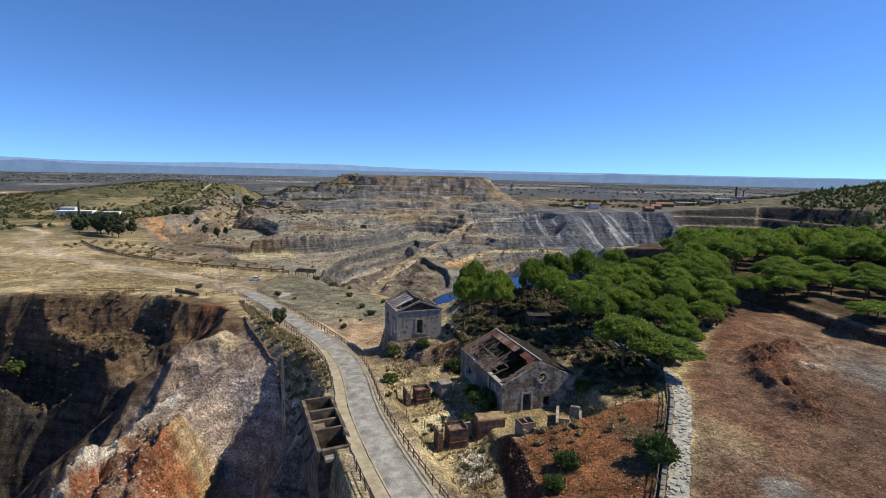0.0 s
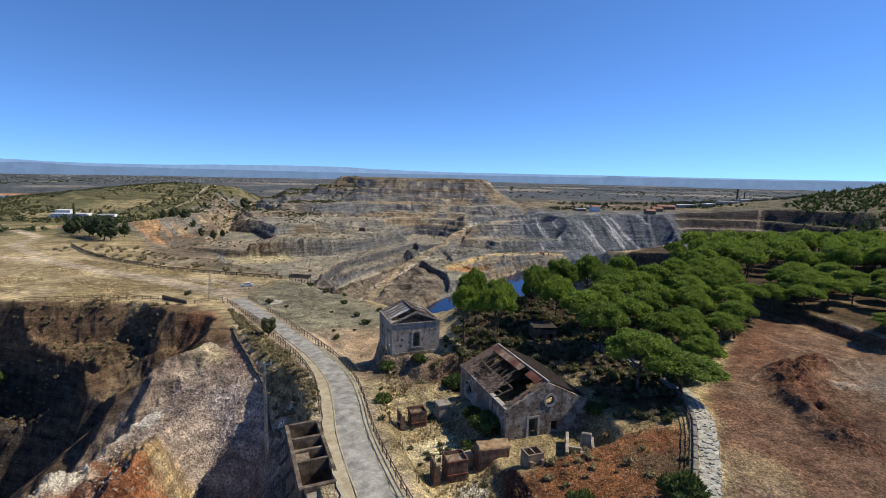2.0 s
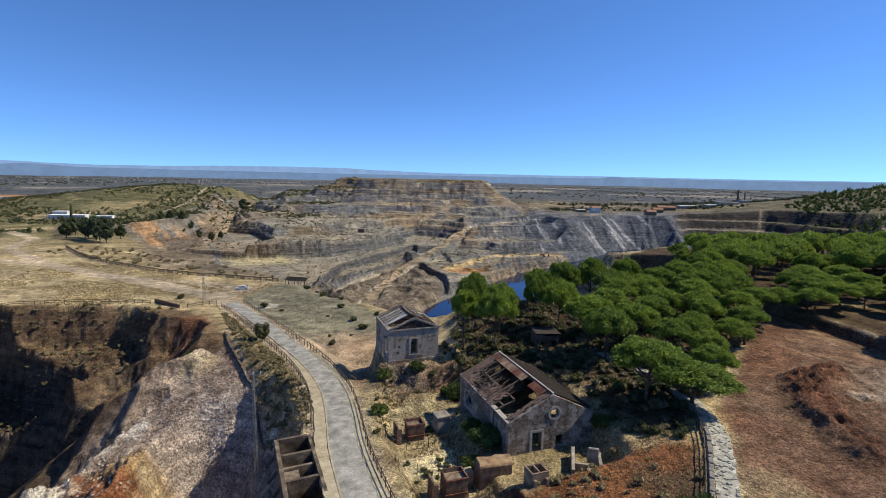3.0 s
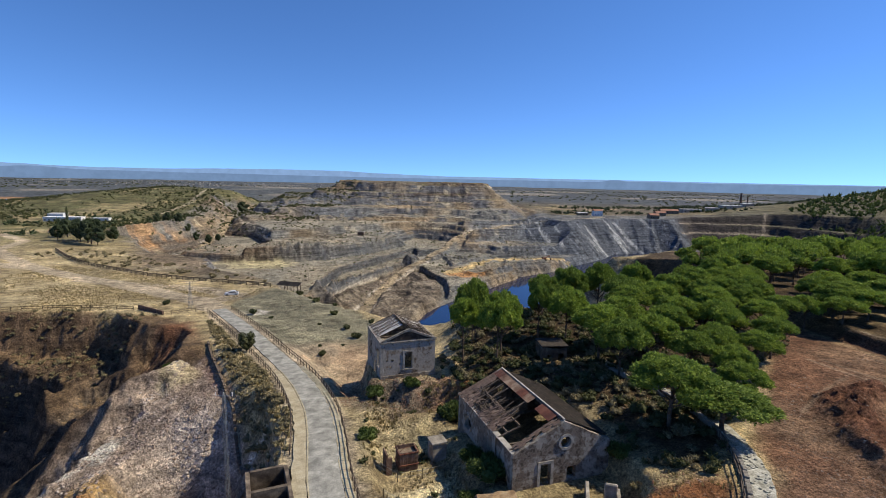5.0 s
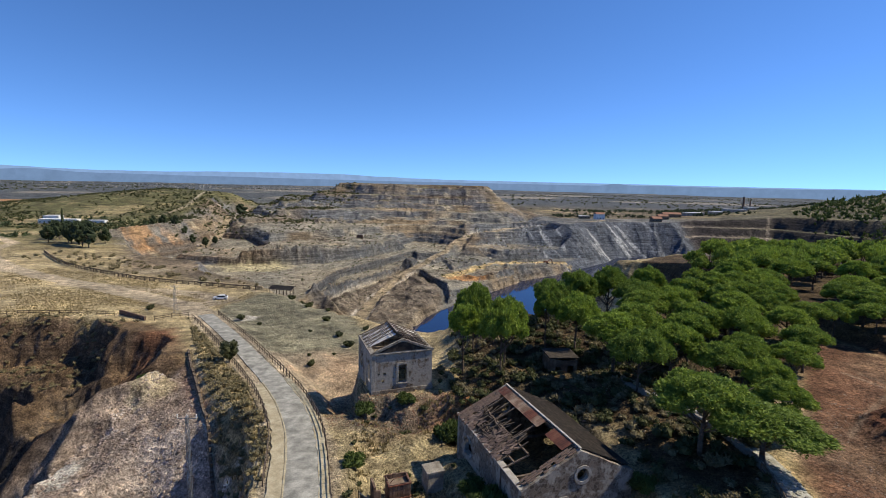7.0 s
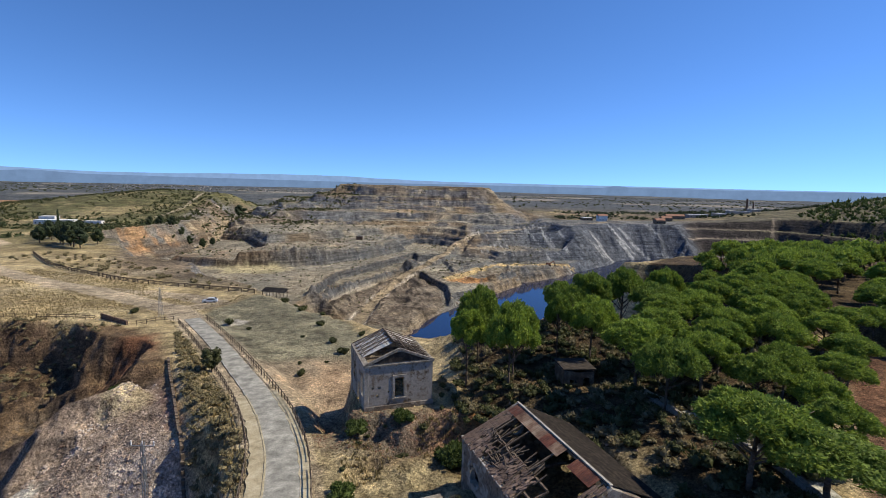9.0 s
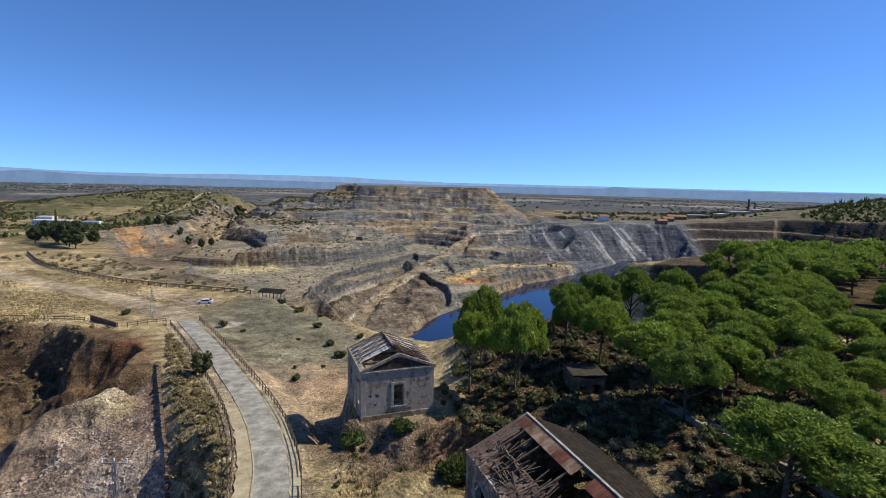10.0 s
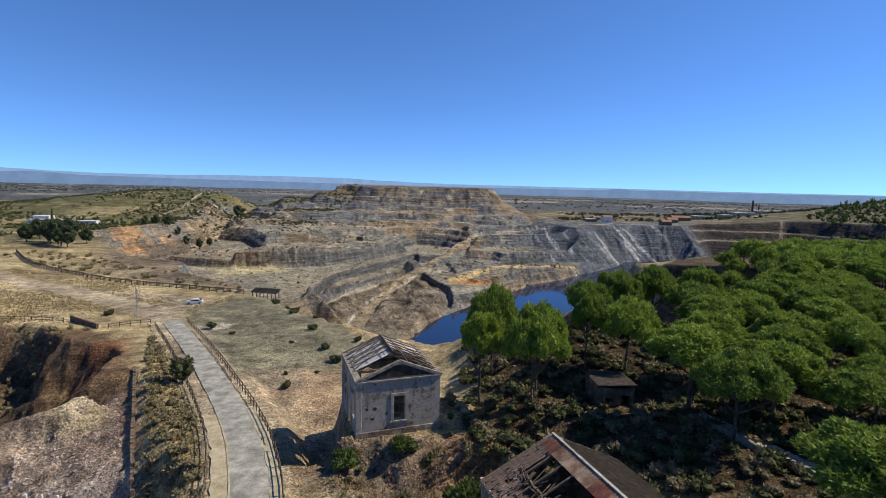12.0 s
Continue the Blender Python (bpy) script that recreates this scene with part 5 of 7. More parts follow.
        o.matrix_local = Matrix.Translation(f(s, v, 0.06 + rng.uniform(-0.02, 0.03))) @ Matrix.Rotation(rng.uniform(-0.07, 0.07), 4, "Z") @ Matrix.Rotation(-sign * math.atan2(r - e, w / 2), 4, "Y")
    for i in range(7):
        for j in range(14):
            if rng.rand() < 0.93:
                lay(left, 0.03 + j * 0.069, l - 0.25 - i * 0.23, 1)
    for i in range(4):
        for j in range(13):
            if rng.rand() < 0.75:
                lay(left, 0.12 + j * 0.066, 0.35 + i * 0.23, 1)
    # rusted sheets below the ridge
    for k in range(9):
        v0 = l - 0.5 - k * 1.42
        if k == 6:
            continue
        bm = bmesh.new()
        for j in range(12):
            y0 = v0 - j * 0.118
            p = [left(s, y, 0.14 + 0.03 * ((j + c) % 2)) for s, y, c in ((0.80, y0, 0), (0.80, y0 - 0.118, 1), (0.985, y0 - 0.118, 1), (0.985, y0, 0))]
            bm.faces.new([bm.verts.new(q) for q in p])
        bmesh.ops.remove_doubles(bm, verts=bm.verts[:], dist=0.002)
        bmesh.ops.solidify(bm, geom=bm.faces[:], thickness=0.02)
        part("roof_sheet", bm, RUST_PALE if k in (1, 2, 3, 5) else RUST, t, "bleached corrugated sheet" if k in (1, 2, 3, 5) else "rust-red corrugated sheet")
    part("ridge_cap", beam_bm((w / 2 + 0.05, 0.2, r + 0.14), (w / 2 + 0.05, l - 0.2, r + 0.14), 0.2, 0.12), TRIM, t, "pale ridge cap")
    return t


def engine_house():
    """The square ruined house with an open lattice of rafters."""
    w, d, z0 = 8.4, 8.8, 1.5
    e, r = 7.2 - z0, 8.95 - z0
    rng = np.random.RandomState(31)
    t = thing("ruined_house", pose(-7.9, 84.8, z0, 0, 0, 20.5), "square ruined stone house with an open rafter roof", "ruin")
    gable = [(0, -1.5), (w, -1.5), (w, e), (w / 2, r), (0, e)]
    holes = [rect(3.65, 1.5, 4.8, 4.0), ring(0.95, 2.95, 0.16, 7), ring(1.75, 2.9, 0.22, 7), ring(1.5, 1.9, 0.2, 7), ring(2.9, 2.3, 0.13, 6)]
    part("wall", wall_bm(gable, holes, 0.5), PLASTER, t, "front wall with cracked grey plaster")
    frame_part(t, 3.65, 1.5, 4.8, 4.0, 0.0, TRIM, 0.3, 0.08)
    part("cornice", box_bm((-0.15, -0.16, e - 0.10), (w + 0.15, 0.0, e + 0.10), bevel=0.03), WORN_TRIM, t)
    for a, b in (((-0.15, e), (w / 2, r + 0.06)), ((w + 0.15, e), (w / 2, r + 0.06))):
        part("cornice", beam_bm((a[0], -0.02, a[1] + 0.05), (b[0], -0.02, b[1]), 0.26), WORN_TRIM, t)
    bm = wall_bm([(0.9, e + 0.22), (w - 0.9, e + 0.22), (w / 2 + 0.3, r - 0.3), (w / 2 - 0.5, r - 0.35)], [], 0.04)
    o = part("pediment", bm, RUBBLE_AND_SHADE, t, "dark rubble where the gable plaster has fallen")
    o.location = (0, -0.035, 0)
    part("plinth", box_bm((-0.12, -0.12, -1.5), (w + 0.12, 0.0, 0.7), bevel=0.04), RUBBLE, t, "rough stone plinth")
    part("wall", wall_bm(gable, [arch(2, 0.6, 3.4, 4), arch(5, 0.6, 6.4, 4)], 0.5), PLASTER, t).location = (0, d - 0.5, 0)
    side = [(0.5, -3.5), (d - 0.5, -3.5), (d - 0.5, e), (0.5, e)]
    for x, wins in ((0.5, [arch(1.3, 1.5, 2.5, 4.3), arch(5.9, 1.5, 7.1, 4.3), rect(3.4, 0.0, 4.6, 2.4)]), (w, [arch(1.6, 1.4, 2.8, 4.2), arch(5.6, 1.4, 6.8, 4.2)])):
        o = part("wall", wall_bm(side, wins, 0.5), PLASTER, t)
        o.matrix_basis = Matrix.Translation((x, 0, 0)) @ TURN90
    for v in (0.0, d - 0.6):
        part("corner_pier", box_bm((-0.08, v - 0.05, -2.5), (0.5, v + 0.62, e), bevel=0.03), TRIM, t, "pale corner stones")
    part("cornice", box_bm((-0.16, 0.02, e - 0.06), (0.56, d, e + 0.12), bevel=0.03), WORN_TRIM, t, "broken eaves stones")
    part("cornice", box_bm((w - 0.5, 0.02, e - 0.06), (w + 0.16, d, e + 0.12), bevel=0.03), WORN_TRIM, t)
    part("floor", box_bm((0.5, 0.5, -2.0), (w - 0.5, d - 0.5, 0.0)), BROWN_CONCRETE, t, "rubble floor")

    def roof(side_, s, v, lift=0.0):
        u = s * w / 2 if side_ == 0 else w - s * w / 2
        return Vector((u, v, e + 0.12 + s * (r - e) + lift))
    part("ridge_beam", beam_bm((w / 2, 2.8, r + 0.12), (w / 2, d - 0.2, r + 0.14), 0.16), TIMBER, t)
    for k in range(8):
        v = 0.3 + k * (d - 0.5) / 7
        for sd in (0, 1):
            if sd == 0 and k in (1, 2):
                if k == 2:
                    part("rafter", beam_bm(roof(0, 0, v), roof(0, 0.5, v + 0.4, -1.0), 0.11), TIMBER, t, "fallen rafter")
                continue
            part("rafter", beam_bm(roof(sd, 0, v), roof(sd, 1, v), 0.08), TIMBER, t)
    for sd in (0, 1):
        for j in range(3):
            s = 0.15 + j * 0.32
            v0 = 2.8 if sd == 0 else 0.3
            part("batten", beam_bm(roof(sd, s, v0 + rng.uniform(-0.3, 0.5), 0.08), roof(sd, s + rng.uniform(-0.03, 0.03), d - 0.2, 0.08), 0.06), TIMBER, t)
        for j in range(5):
            v0 = (3.0 if sd == 0 else 0.6) + j * 1.1
            part("brace", beam_bm(roof(sd, 0.05, v0, 0.02), roof(sd, 0.9, min(v0 + 2.0, d - 0.3), 0.02), 0.065), TIMBER, t, "leaning brace")
    # pale boards that still lie below the rafters
    for sd in (0, 1):
        bm = bmesh.new()
        for k in range(26):
            v = (3.0 if sd == 0 else 4.4) + k * 0.225
            if v > d - 0.4 or rng.rand() < 0.1:
                continue
            a, b = roof(sd, 0.02 + rng.uniform(0, 0.05), v, -0.16), roof(sd, 0.97 - rng.uniform(0, 0.1), v, -0.16)
            add_beam(bm, a, b, 0.205, 0.03)
        tagged(part("roof_boards", bm, PALE_BOARD, t, "pale limed roof boards"), kind="stuff")
    part("tie_beam", beam_bm((0.3, 2.9, e - 0.05), (w - 0.3, 2.9, e - 0.05), 0.24), TIMBER, t)
    part("tie_beam", beam_bm((0.3, 5.8, e - 0.05), (w - 0.3, 5.8, e - 0.05), 0.24), TIMBER, t)
    return t


hall()
engine_house()


# ---- roofless bins beside the road ----
def ore_bins():
    a, b = Vector((-17.9, 61.0, 0)), Vector((-12.7, 49.0, 0))
    way = (b - a).normalized()
    turn = math.atan2(way.y, way.x)
    L, W = (b - a).length, 3.6
    t = thing("roofless_ore_bins", Matrix.Translation((a.x, a.y, 2.0)) @ Matrix.Rotation(turn, 4, "Z"), "row of roofless stained concrete ore bins beside the road", "ruin")
    part("wall", box_bm((0, -0.35, -9), (L, 0.1, 0), bevel=0.03), BINWALL, t, "tall outer wall streaked brown")
    part("wall", box_bm((0, W - 0.3, -3), (L, W + 0.1, -0.05), bevel=0.03), BINWALL, t)
    for v, h, q in ((0.0, 0.06, 0.35), (3.3, 0.0, 0.4), (5.3, -0.35, 0.35), (8.0, -0.1, 0.35), (L - 0.4, 0.08, 0.45)):
        part("cross_wall", box_bm((v, 0.1, -6), (v + q, W - 0.3, h), bevel=0.03), BINWALL, t)
    part("slab", box_bm((5.7, 0.1, -0.9), (7.6, 1.6, -0.65), bevel=0.04), BINWALL, t, "broken stained slab")
    part("lintel", box_bm((L, 0.3, -0.95), (L + 0.9, W, -0.55), bevel=0.05), CONCRETE, t, "jutting concrete lintel")
    bm = bmesh.new()
    rng = np.random.RandomState(4)
    for k in range(60):
        add_box(bm, (-0.2, -0.15, -0.1), (0.2, 0.15, 0.1), Matrix.Translation((rng.uniform(0.5, L - 0.6), rng.uniform(0.3, W - 0.5), -3.9 + rng.uniform(-0.4, 0.4))) @ Euler(rng.uniform(-1, 1, 3)).to_matrix().to_4x4() @ Matrix.Scale(rng.uniform(0.6, 2), 4))
    tagged(part("rubble", bm, CONCRETE, t, "fallen rubble inside the bins"), kind="stuff")
    # near-black fill paints the shade deep in the cells
    part("fill", box_bm((0.35, 0.1, -6), (L - 0.4, W - 0.3, -4.0)), RUBBLE_AND_SHADE, t, "earth fill")
    for k in range(4):
        part("buttress", beam_bm((1.0 + 3 * k, -1.3, -2.6), (1.0 + 3 * k, -0.2, -1.2), 0.3), TIMBER, t, "dark raking prop")
    return t


ore_bins()


def plank_bin(x, y, turn, w, d, h, label, open_top=True, pillar=True):
    z = ground_z(x, y)
    t = thing("rusted_bin", pose(x, y, z, 0, 0, turn), label, "bin", "rusted bins in the yard")
    rng = np.random.RandomState(int(x * 10 + y * 7) % 997)

    def side(p, q, n):
        for k in range(n):
            a, b = Vector(p).lerp(Vector(q), k / n), Vector(p).lerp(Vector(q), (k + 0.94) / n)
            way = (b - a)
            m = Matrix.Translation(a) @ Matrix.Rotation(math.atan2(way.y, way.x), 4, "Z")
            part("plank", box_bm((0, -0.05, -0.3), (way.length, 0.05, h + rng.uniform(-0.06, 0.05)), m, 0.008), RUST_PLANK, t)
    side((0, 0, 0), (w, 0, 0), 8)
    side((0, d, 0), (w, d, 0), 6)
    side((0, 0, 0), (0, d, 0), 6)
    side((w, 0, 0), (w, d, 0), 6)
    for zz in (0.35 * h, h - 0.12):
        bm = bmesh.new()
        for p, q in (((-0.08, -0.08), (w + 0.08, -0.08)), ((w + 0.08, -0.08), (w + 0.08, d + 0.08)), ((w + 0.08, d + 0.08), (-0.08, d + 0.08)), ((-0.08, d + 0.08), (-0.08, -0.08))):
            add_beam(bm, (*p, zz), (*q, zz), 0.1)
        part("band", bm, RUST, t, "rusted iron band")
    part("lid", box_bm((0.1, 0.1, h - 0.5), (w - 0.1, d - 0.1, h - 0.4)), BROWN_CONCRETE, t, "sunken rubble-filled top")
    bm = bmesh.new()
    for a, b in (((0.1, 0.3, h), (0.4, 0.3, h + 0.35)), ((0.4, 0.3, h + 0.35), (w - 0.3, 0.5, h + 0.4)), ((w - 0.3, 0.5, h + 0.4), (w - 0.1, 0.5, h - 0.05))):
        add_beam(bm, a, b, 0.06, sides=6)
    part("bent_bar", bm, RUST, t, "bent rusty bar")
    if pillar:
        part("side_panel", box_bm((-1.55, -0.15, -0.3), (-1.35, 1.5, h + 0.15), bevel=0.02), RUST_PLANK, t, "upright rusted panel")
        part("side_panel", box_bm((-1.35, -0.15, -0.3), (-0.9, 0.05, h - 0.25), bevel=0.02), RUST_PLANK, t)
    return t


plank_bin(-3.3, 65.6, 20, 2.0, 1.7, 2.25, "rust-brown planked bin with bent bars in the yard")
plank_bin(1.3, 54.1, 18, 2.2, 1.9, 2.5, "rust-brown planked bin beside a pale rubble heap")


def block(x, y, turn, w, d, h, mat, name, label, category, cap=True, hollow=0, top=None):
    t = thing(name, pose(x, y, (top - h) if top else ground_z(x + w / 2, y + d / 2) - 0.05, 0, 0, turn), label, category)
    if hollow:
        bm = bmesh.new()
        for lo, hi in (((0, 0, -0.4), (w, 0.18, h)), ((0, d - 0.18, -0.4), (w, d, h)), ((0, 0.18, -0.4), (0.18, d - 0.18, h)), ((w - 0.18, 0.18, -0.4), (w, d - 0.18, h)), ((w / 2 - 0.08, 0.18, -0.4), (w / 2 + 0.08, d - 0.18, h - 0.02))):
            add_box(bm, lo, hi, bevel=0.015)
        part("body", bm, mat, t)
        part("leg", box_bm((0.1, -0.35, -0.4), (0.45, 0.0, h * 0.6), bevel=0.02), mat, t)
        part("leg", box_bm((w - 0.45, -0.35, -0.4), (w - 0.1, 0.0, h * 0.6), bevel=0.02), mat, t)
    else:
        bm = box_bm((0, 0, -0.4), (w, d, h), bevel=0.03)
        roughen(bm, 0.05, 1.3, x, 2)
        part("body", bm, mat, t)
    if cap:
        part("cap", box_bm((-0.1, -0.1, h), (w + 0.1, d + 0.1, h + 0.2), bevel=0.03), CONCRETE, t, "pale concrete cap")
    return t


block(0.2, 67.6, 22, 1.7, 1.6, 2.1, CONCRETE, "concrete_block", "upright weathered concrete block in the yard", "block")
o = block(4.7, 56.0, 14, 3.6, 1.9, 2.6, RUST_PLANK, "earth_topped_base", "low brown base topped with ochre earth", "base", False, 0, 2.1)
bm = box_bm((0.1, 0.1, 2.45), (3.9, 1.95, 2.75), bevel=0.1)
roughen(bm, 0.16, 1.7, 2.0, 4)
part("earth", bm, EARTH, o, "ochre earth heaped on the top")
block(2.9, 56.9, 20, 1.4, 0.9, 1.5, VERGE, "pale_plinth", "pale yellow plastered plinth behind the bins", "base", False, 0, 1.0)
block(9.6, 53.3, 20, 1.9, 1.6, 1.5, BROWN_CONCRETE, "open_tank", "small open concrete tank on legs", "tank", False, 1)


def foundations():
    x, y = 15.4, 56.0
    t = thing("concrete_foundation", pose(x, y, ground_z(17, 57) - 0.1, 0, 0, -14), "broken concrete machine foundation with two pillars", "foundation")
    for lo, hi in (((-1.2, -0.3, -0.5), (-0.85, 4.2, 0.75)), ((1.6, -0.1, -0.5), (1.95, 3.8, 0.75)), ((-0.9, 1.6, -0.5), (1.6, 1.95, 0.35))):
        bm = box_bm(lo, hi, bevel=0.03)
        roughen(bm, 0.07, 1.1, lo[0], 3)
        part("low_wall", bm, CONCRETE, t)
    for u, v, h in ((0.3, -0.8, 1.15), (2.6, -0.3, 1.15)):
        part("pillar", box_bm((u, v, -0.5), (u + 0.62, v + 0.55, h), bevel=0.05), CONCRETE, t)
    part("headstone", box_bm((0.5, 3.0, -0.5), (1.7, 3.35, 1.5), bevel=0.1), CONCRETE, t, "tall slab with a sloping brace")
    part("slab", box_bm((-0.6, -1.9, -0.1), (1.4, -1.1, 0.16), Matrix.Rotation(0.3, 4, "Z"), 0.04), CONCRETE, t, "fallen pale slab")
    part("slab", box_bm((2.2, -2.2, -0.1), (3.4, -1.4, 0.3), Matrix.Rotation(-0.25, 4, "Y"), 0.04), CONCRETE, t, "fallen pale slab")
    return t


foundations()


def hut():
    t = thing("ruined_hut", pose(16.9, 90.6, ground_z(18.5, 92) - 0.5, 0, 0, 6), "small dark plastered hut below the pines", "hut")
    part("wall", wall_bm([(0, -1), (4, -1), (4, 2.7), (2.2, 2.5), (0, 2.9)], [rect(0.8, 0.7, 1.6, 1.6), rect(2.6, -0.5, 3.5, 1.8)], 0.35), BINWALL, t)
    part("wall", wall_bm([(0, -1), (4, -1), (4, 2.6), (0, 2.8)], [], 0.35), BINWALL, t).location = (0, 3.4, 0)
    for x in (0.35, 4.0):
        part("wall", wall_bm([(0.35, -1), (3.4, -1), (3.4, 2.7), (0.35, 2.8)], [], 0.35), BINWALL, t).matrix_basis = Matrix.Translation((x, 0, 0)) @ TURN90
    # roof toned dark in place of the pines' shade
    part("roof_slab", box_bm((-0.2, -0.15, 2.9), (4.2, 3.95, 3.08), bevel=0.04), SHADED_TILE, t, "broken roof slab")
    return t


hut()

# ---- stone path with its wall ----
path = smooth_line([(16.5, 32), (19.9, 37), (22.6, 42.5), (25.5, 48), (28, 53), (30.6, 58.5), (31.8, 66), (30.3, 73.6), (27.8, 77), (26.4, 82.3), (24.5, 88.6)], 0.8)
strip("pavement_path", offset_line(path, -0.9), offset_line(path, 0.9), 0.05, WHITE_STONE, "pale rubble-paved path beside the bare lot", "path", None, 0.12)


def path_stones(line):
    rng = np.random.RandomState(17)
    t = thing("path_paving", Matrix.Translation((*line[0], ground_z(*line[0]))), "uneven pale stones that pave the path", "paving", kind="structure")
    base = t.matrix_basis.inverted()
    meshes = []
    for k in range(6):
        bm = bmesh.new()
        n = 6 + k % 2
        ring_ = [(math.cos(j * 6.283 / n) * rng.uniform(0.75, 1.1), math.sin(j * 6.283 / n) * rng.uniform(0.75, 1.1)) for j in range(n)]
        f = bm.faces.new([bm.verts.new((u, v, 0)) for u, v in ring_])
        got = bmesh.ops.extrude_face_region(bm, geom=[f])
        for v in got["geom"]:
            if isinstance(v, bmesh.types.BMVert):
                v.co = Vector((v.co.x * 0.86, v.co.y * 0.86, 1.0))
        bmesh.ops.recalc_face_normals(bm, faces=bm.faces)
        me = bpy.data.meshes.new("stone")
        bm.to_mesh(me), bm.free()
        me.materials.append(WHITE_STONE)
        meshes.append(me)
    for k in range(300):
        i = rng.randint(4, len(line) - 14)
        p, q = line[i], line[i + 1]
        way = (q - p) / np.linalg.norm(q - p)
        at_ = p + way * rng.uniform(0, 0.8) + np.array((-way[1], way[0])) * rng.uniform(-0.85, 0.85)
        o = new("stone", meshes[k % 6])
        o.parent = t
        size = rng.uniform(0.13, 0.3)
        o.matrix_local = base @ Matrix.Translation((*at_, ground_z(*at_) + 0.03)) @ Euler((rng.uniform(-0.12, 0.12), rng.uniform(-0.12, 0.12), rng.uniform(0, 6))).to_matrix().to_4x4() @ Matrix.Diagonal((size, size * 0.85, rng.uniform(0.06, 0.14), 1))


path_stones(path)


def low_wall(line, wide, high, mat, label, gap=0.62):
    """A dry wall of separate stones."""
    pts = smooth_line(line, gap)
    t = thing("stone_wall", Matrix.Translation((*pts[0], ground_z(*pts[0]))), label, "wall")
    meshes = []
    for k in range(5):
        bm = box_bm((-0.31, -wide / 2, 0), (0.31, wide / 2, 1), bevel=0.05)
        roughen(bm, 0.06, 2.0, k * 3.1)
        me = bpy.data.meshes.new("stone")
        bm.to_mesh(me), bm.free()
        me.materials.append(mat)
        meshes.append(me)
    base = t.matrix_basis.inverted()
    for k, (p, q) in enumerate(zip(pts[:-1], pts[1:])):
        o = new("stone", meshes[k % 5])
        o.parent = t
        o.matrix_local = base @ Matrix.Translation((*p, ground_z(*p) - 0.25)) @ Matrix.Rotation(math.atan2(q[1] - p[1], q[0] - p[0]) + RNG.uniform(-0.08, 0.08), 4, "Z") @ Matrix.Diagonal((1, 1, (high + 0.25) * RNG.uniform(0.85, 1.12), 1))
    return t


low_wall(offset_line(path, -1.25)[6:].tolist(), 0.42, 0.55, GREY_STONE, "low grey dry stone wall beside the paved path")
fence(offset_line(path, -1.75)[4:46:2].tolist(), "leaning timber fence beside the paved path", "timber fences on pit rims", gap=1.9, lean=0.12)
# dark ledge below the scrub strip
low_wall([(-45.5, 110), (-42.9, 105.7), (-38, 98), (-33.9, 91.2), (-29.8, 85), (-26.6, 78.9), (-23, 74)], 0.4, 0.5, TIMBER, "low dark sleeper ledge along the pit edge")


def panel_wall(a, b, z0, h, label, mat, thick=0.35, name="panel_wall"):
    a, b = Vector((*a, 0)), Vector((*b, 0))
    way = b - a
    t = thing(name, Matrix.Translation((a.x, a.y, z0)) @ Matrix.Rotation(math.atan2(way.y, way.x), 4, "Z"), label, "wall")
    part("face", box_bm((0, 0, -1), (way.length, thick, h), bevel=0.03), mat, t)
    n = max(2, int(way.length / 2.5))
    for k in range(n + 1):
        part("post", box_bm((k * way.length / n - 0.12, -0.12, -1), (k * way.length / n + 0.12, 0.0, h + 0.05)), mat, t)
    return t


panel_wall((-77.5, 139.3), (-68.3, 134.0), -4.9, 2.1, "dark brown wall at the head of the pit", RUST_PLANK)
t = thing("lean_to_shelter", pose(-52.6, 171.2, ground_z(-49, 170), 0, 0, -12), "low open shelter with a black sloping roof", "shelter")
for u in (0.3, 2.6, 4.9, 7.2):
    for v, top in ((0.2, 1.3), (2.0, 1.9)):
        part("post", beam_bm((u, v, -0.8), (u, v, top), 0.14), FENCE_WOOD, t)
bm = bmesh.new()
for u, v, z in ((-0.1, -0.3, 1.2), (7.7, -0.3, 1.2), (7.7, 2.4, 2.0), (-0.1, 2.4, 2.0)):
    bm.verts.new((u, v, z))
bm.faces.new(bm.verts[:])
bmesh.ops.solidify(bm, geom=bm.faces[:], thickness=0.1)
part("roof_sheet", bm, DARK_PAINT, t, "black roof sheet")


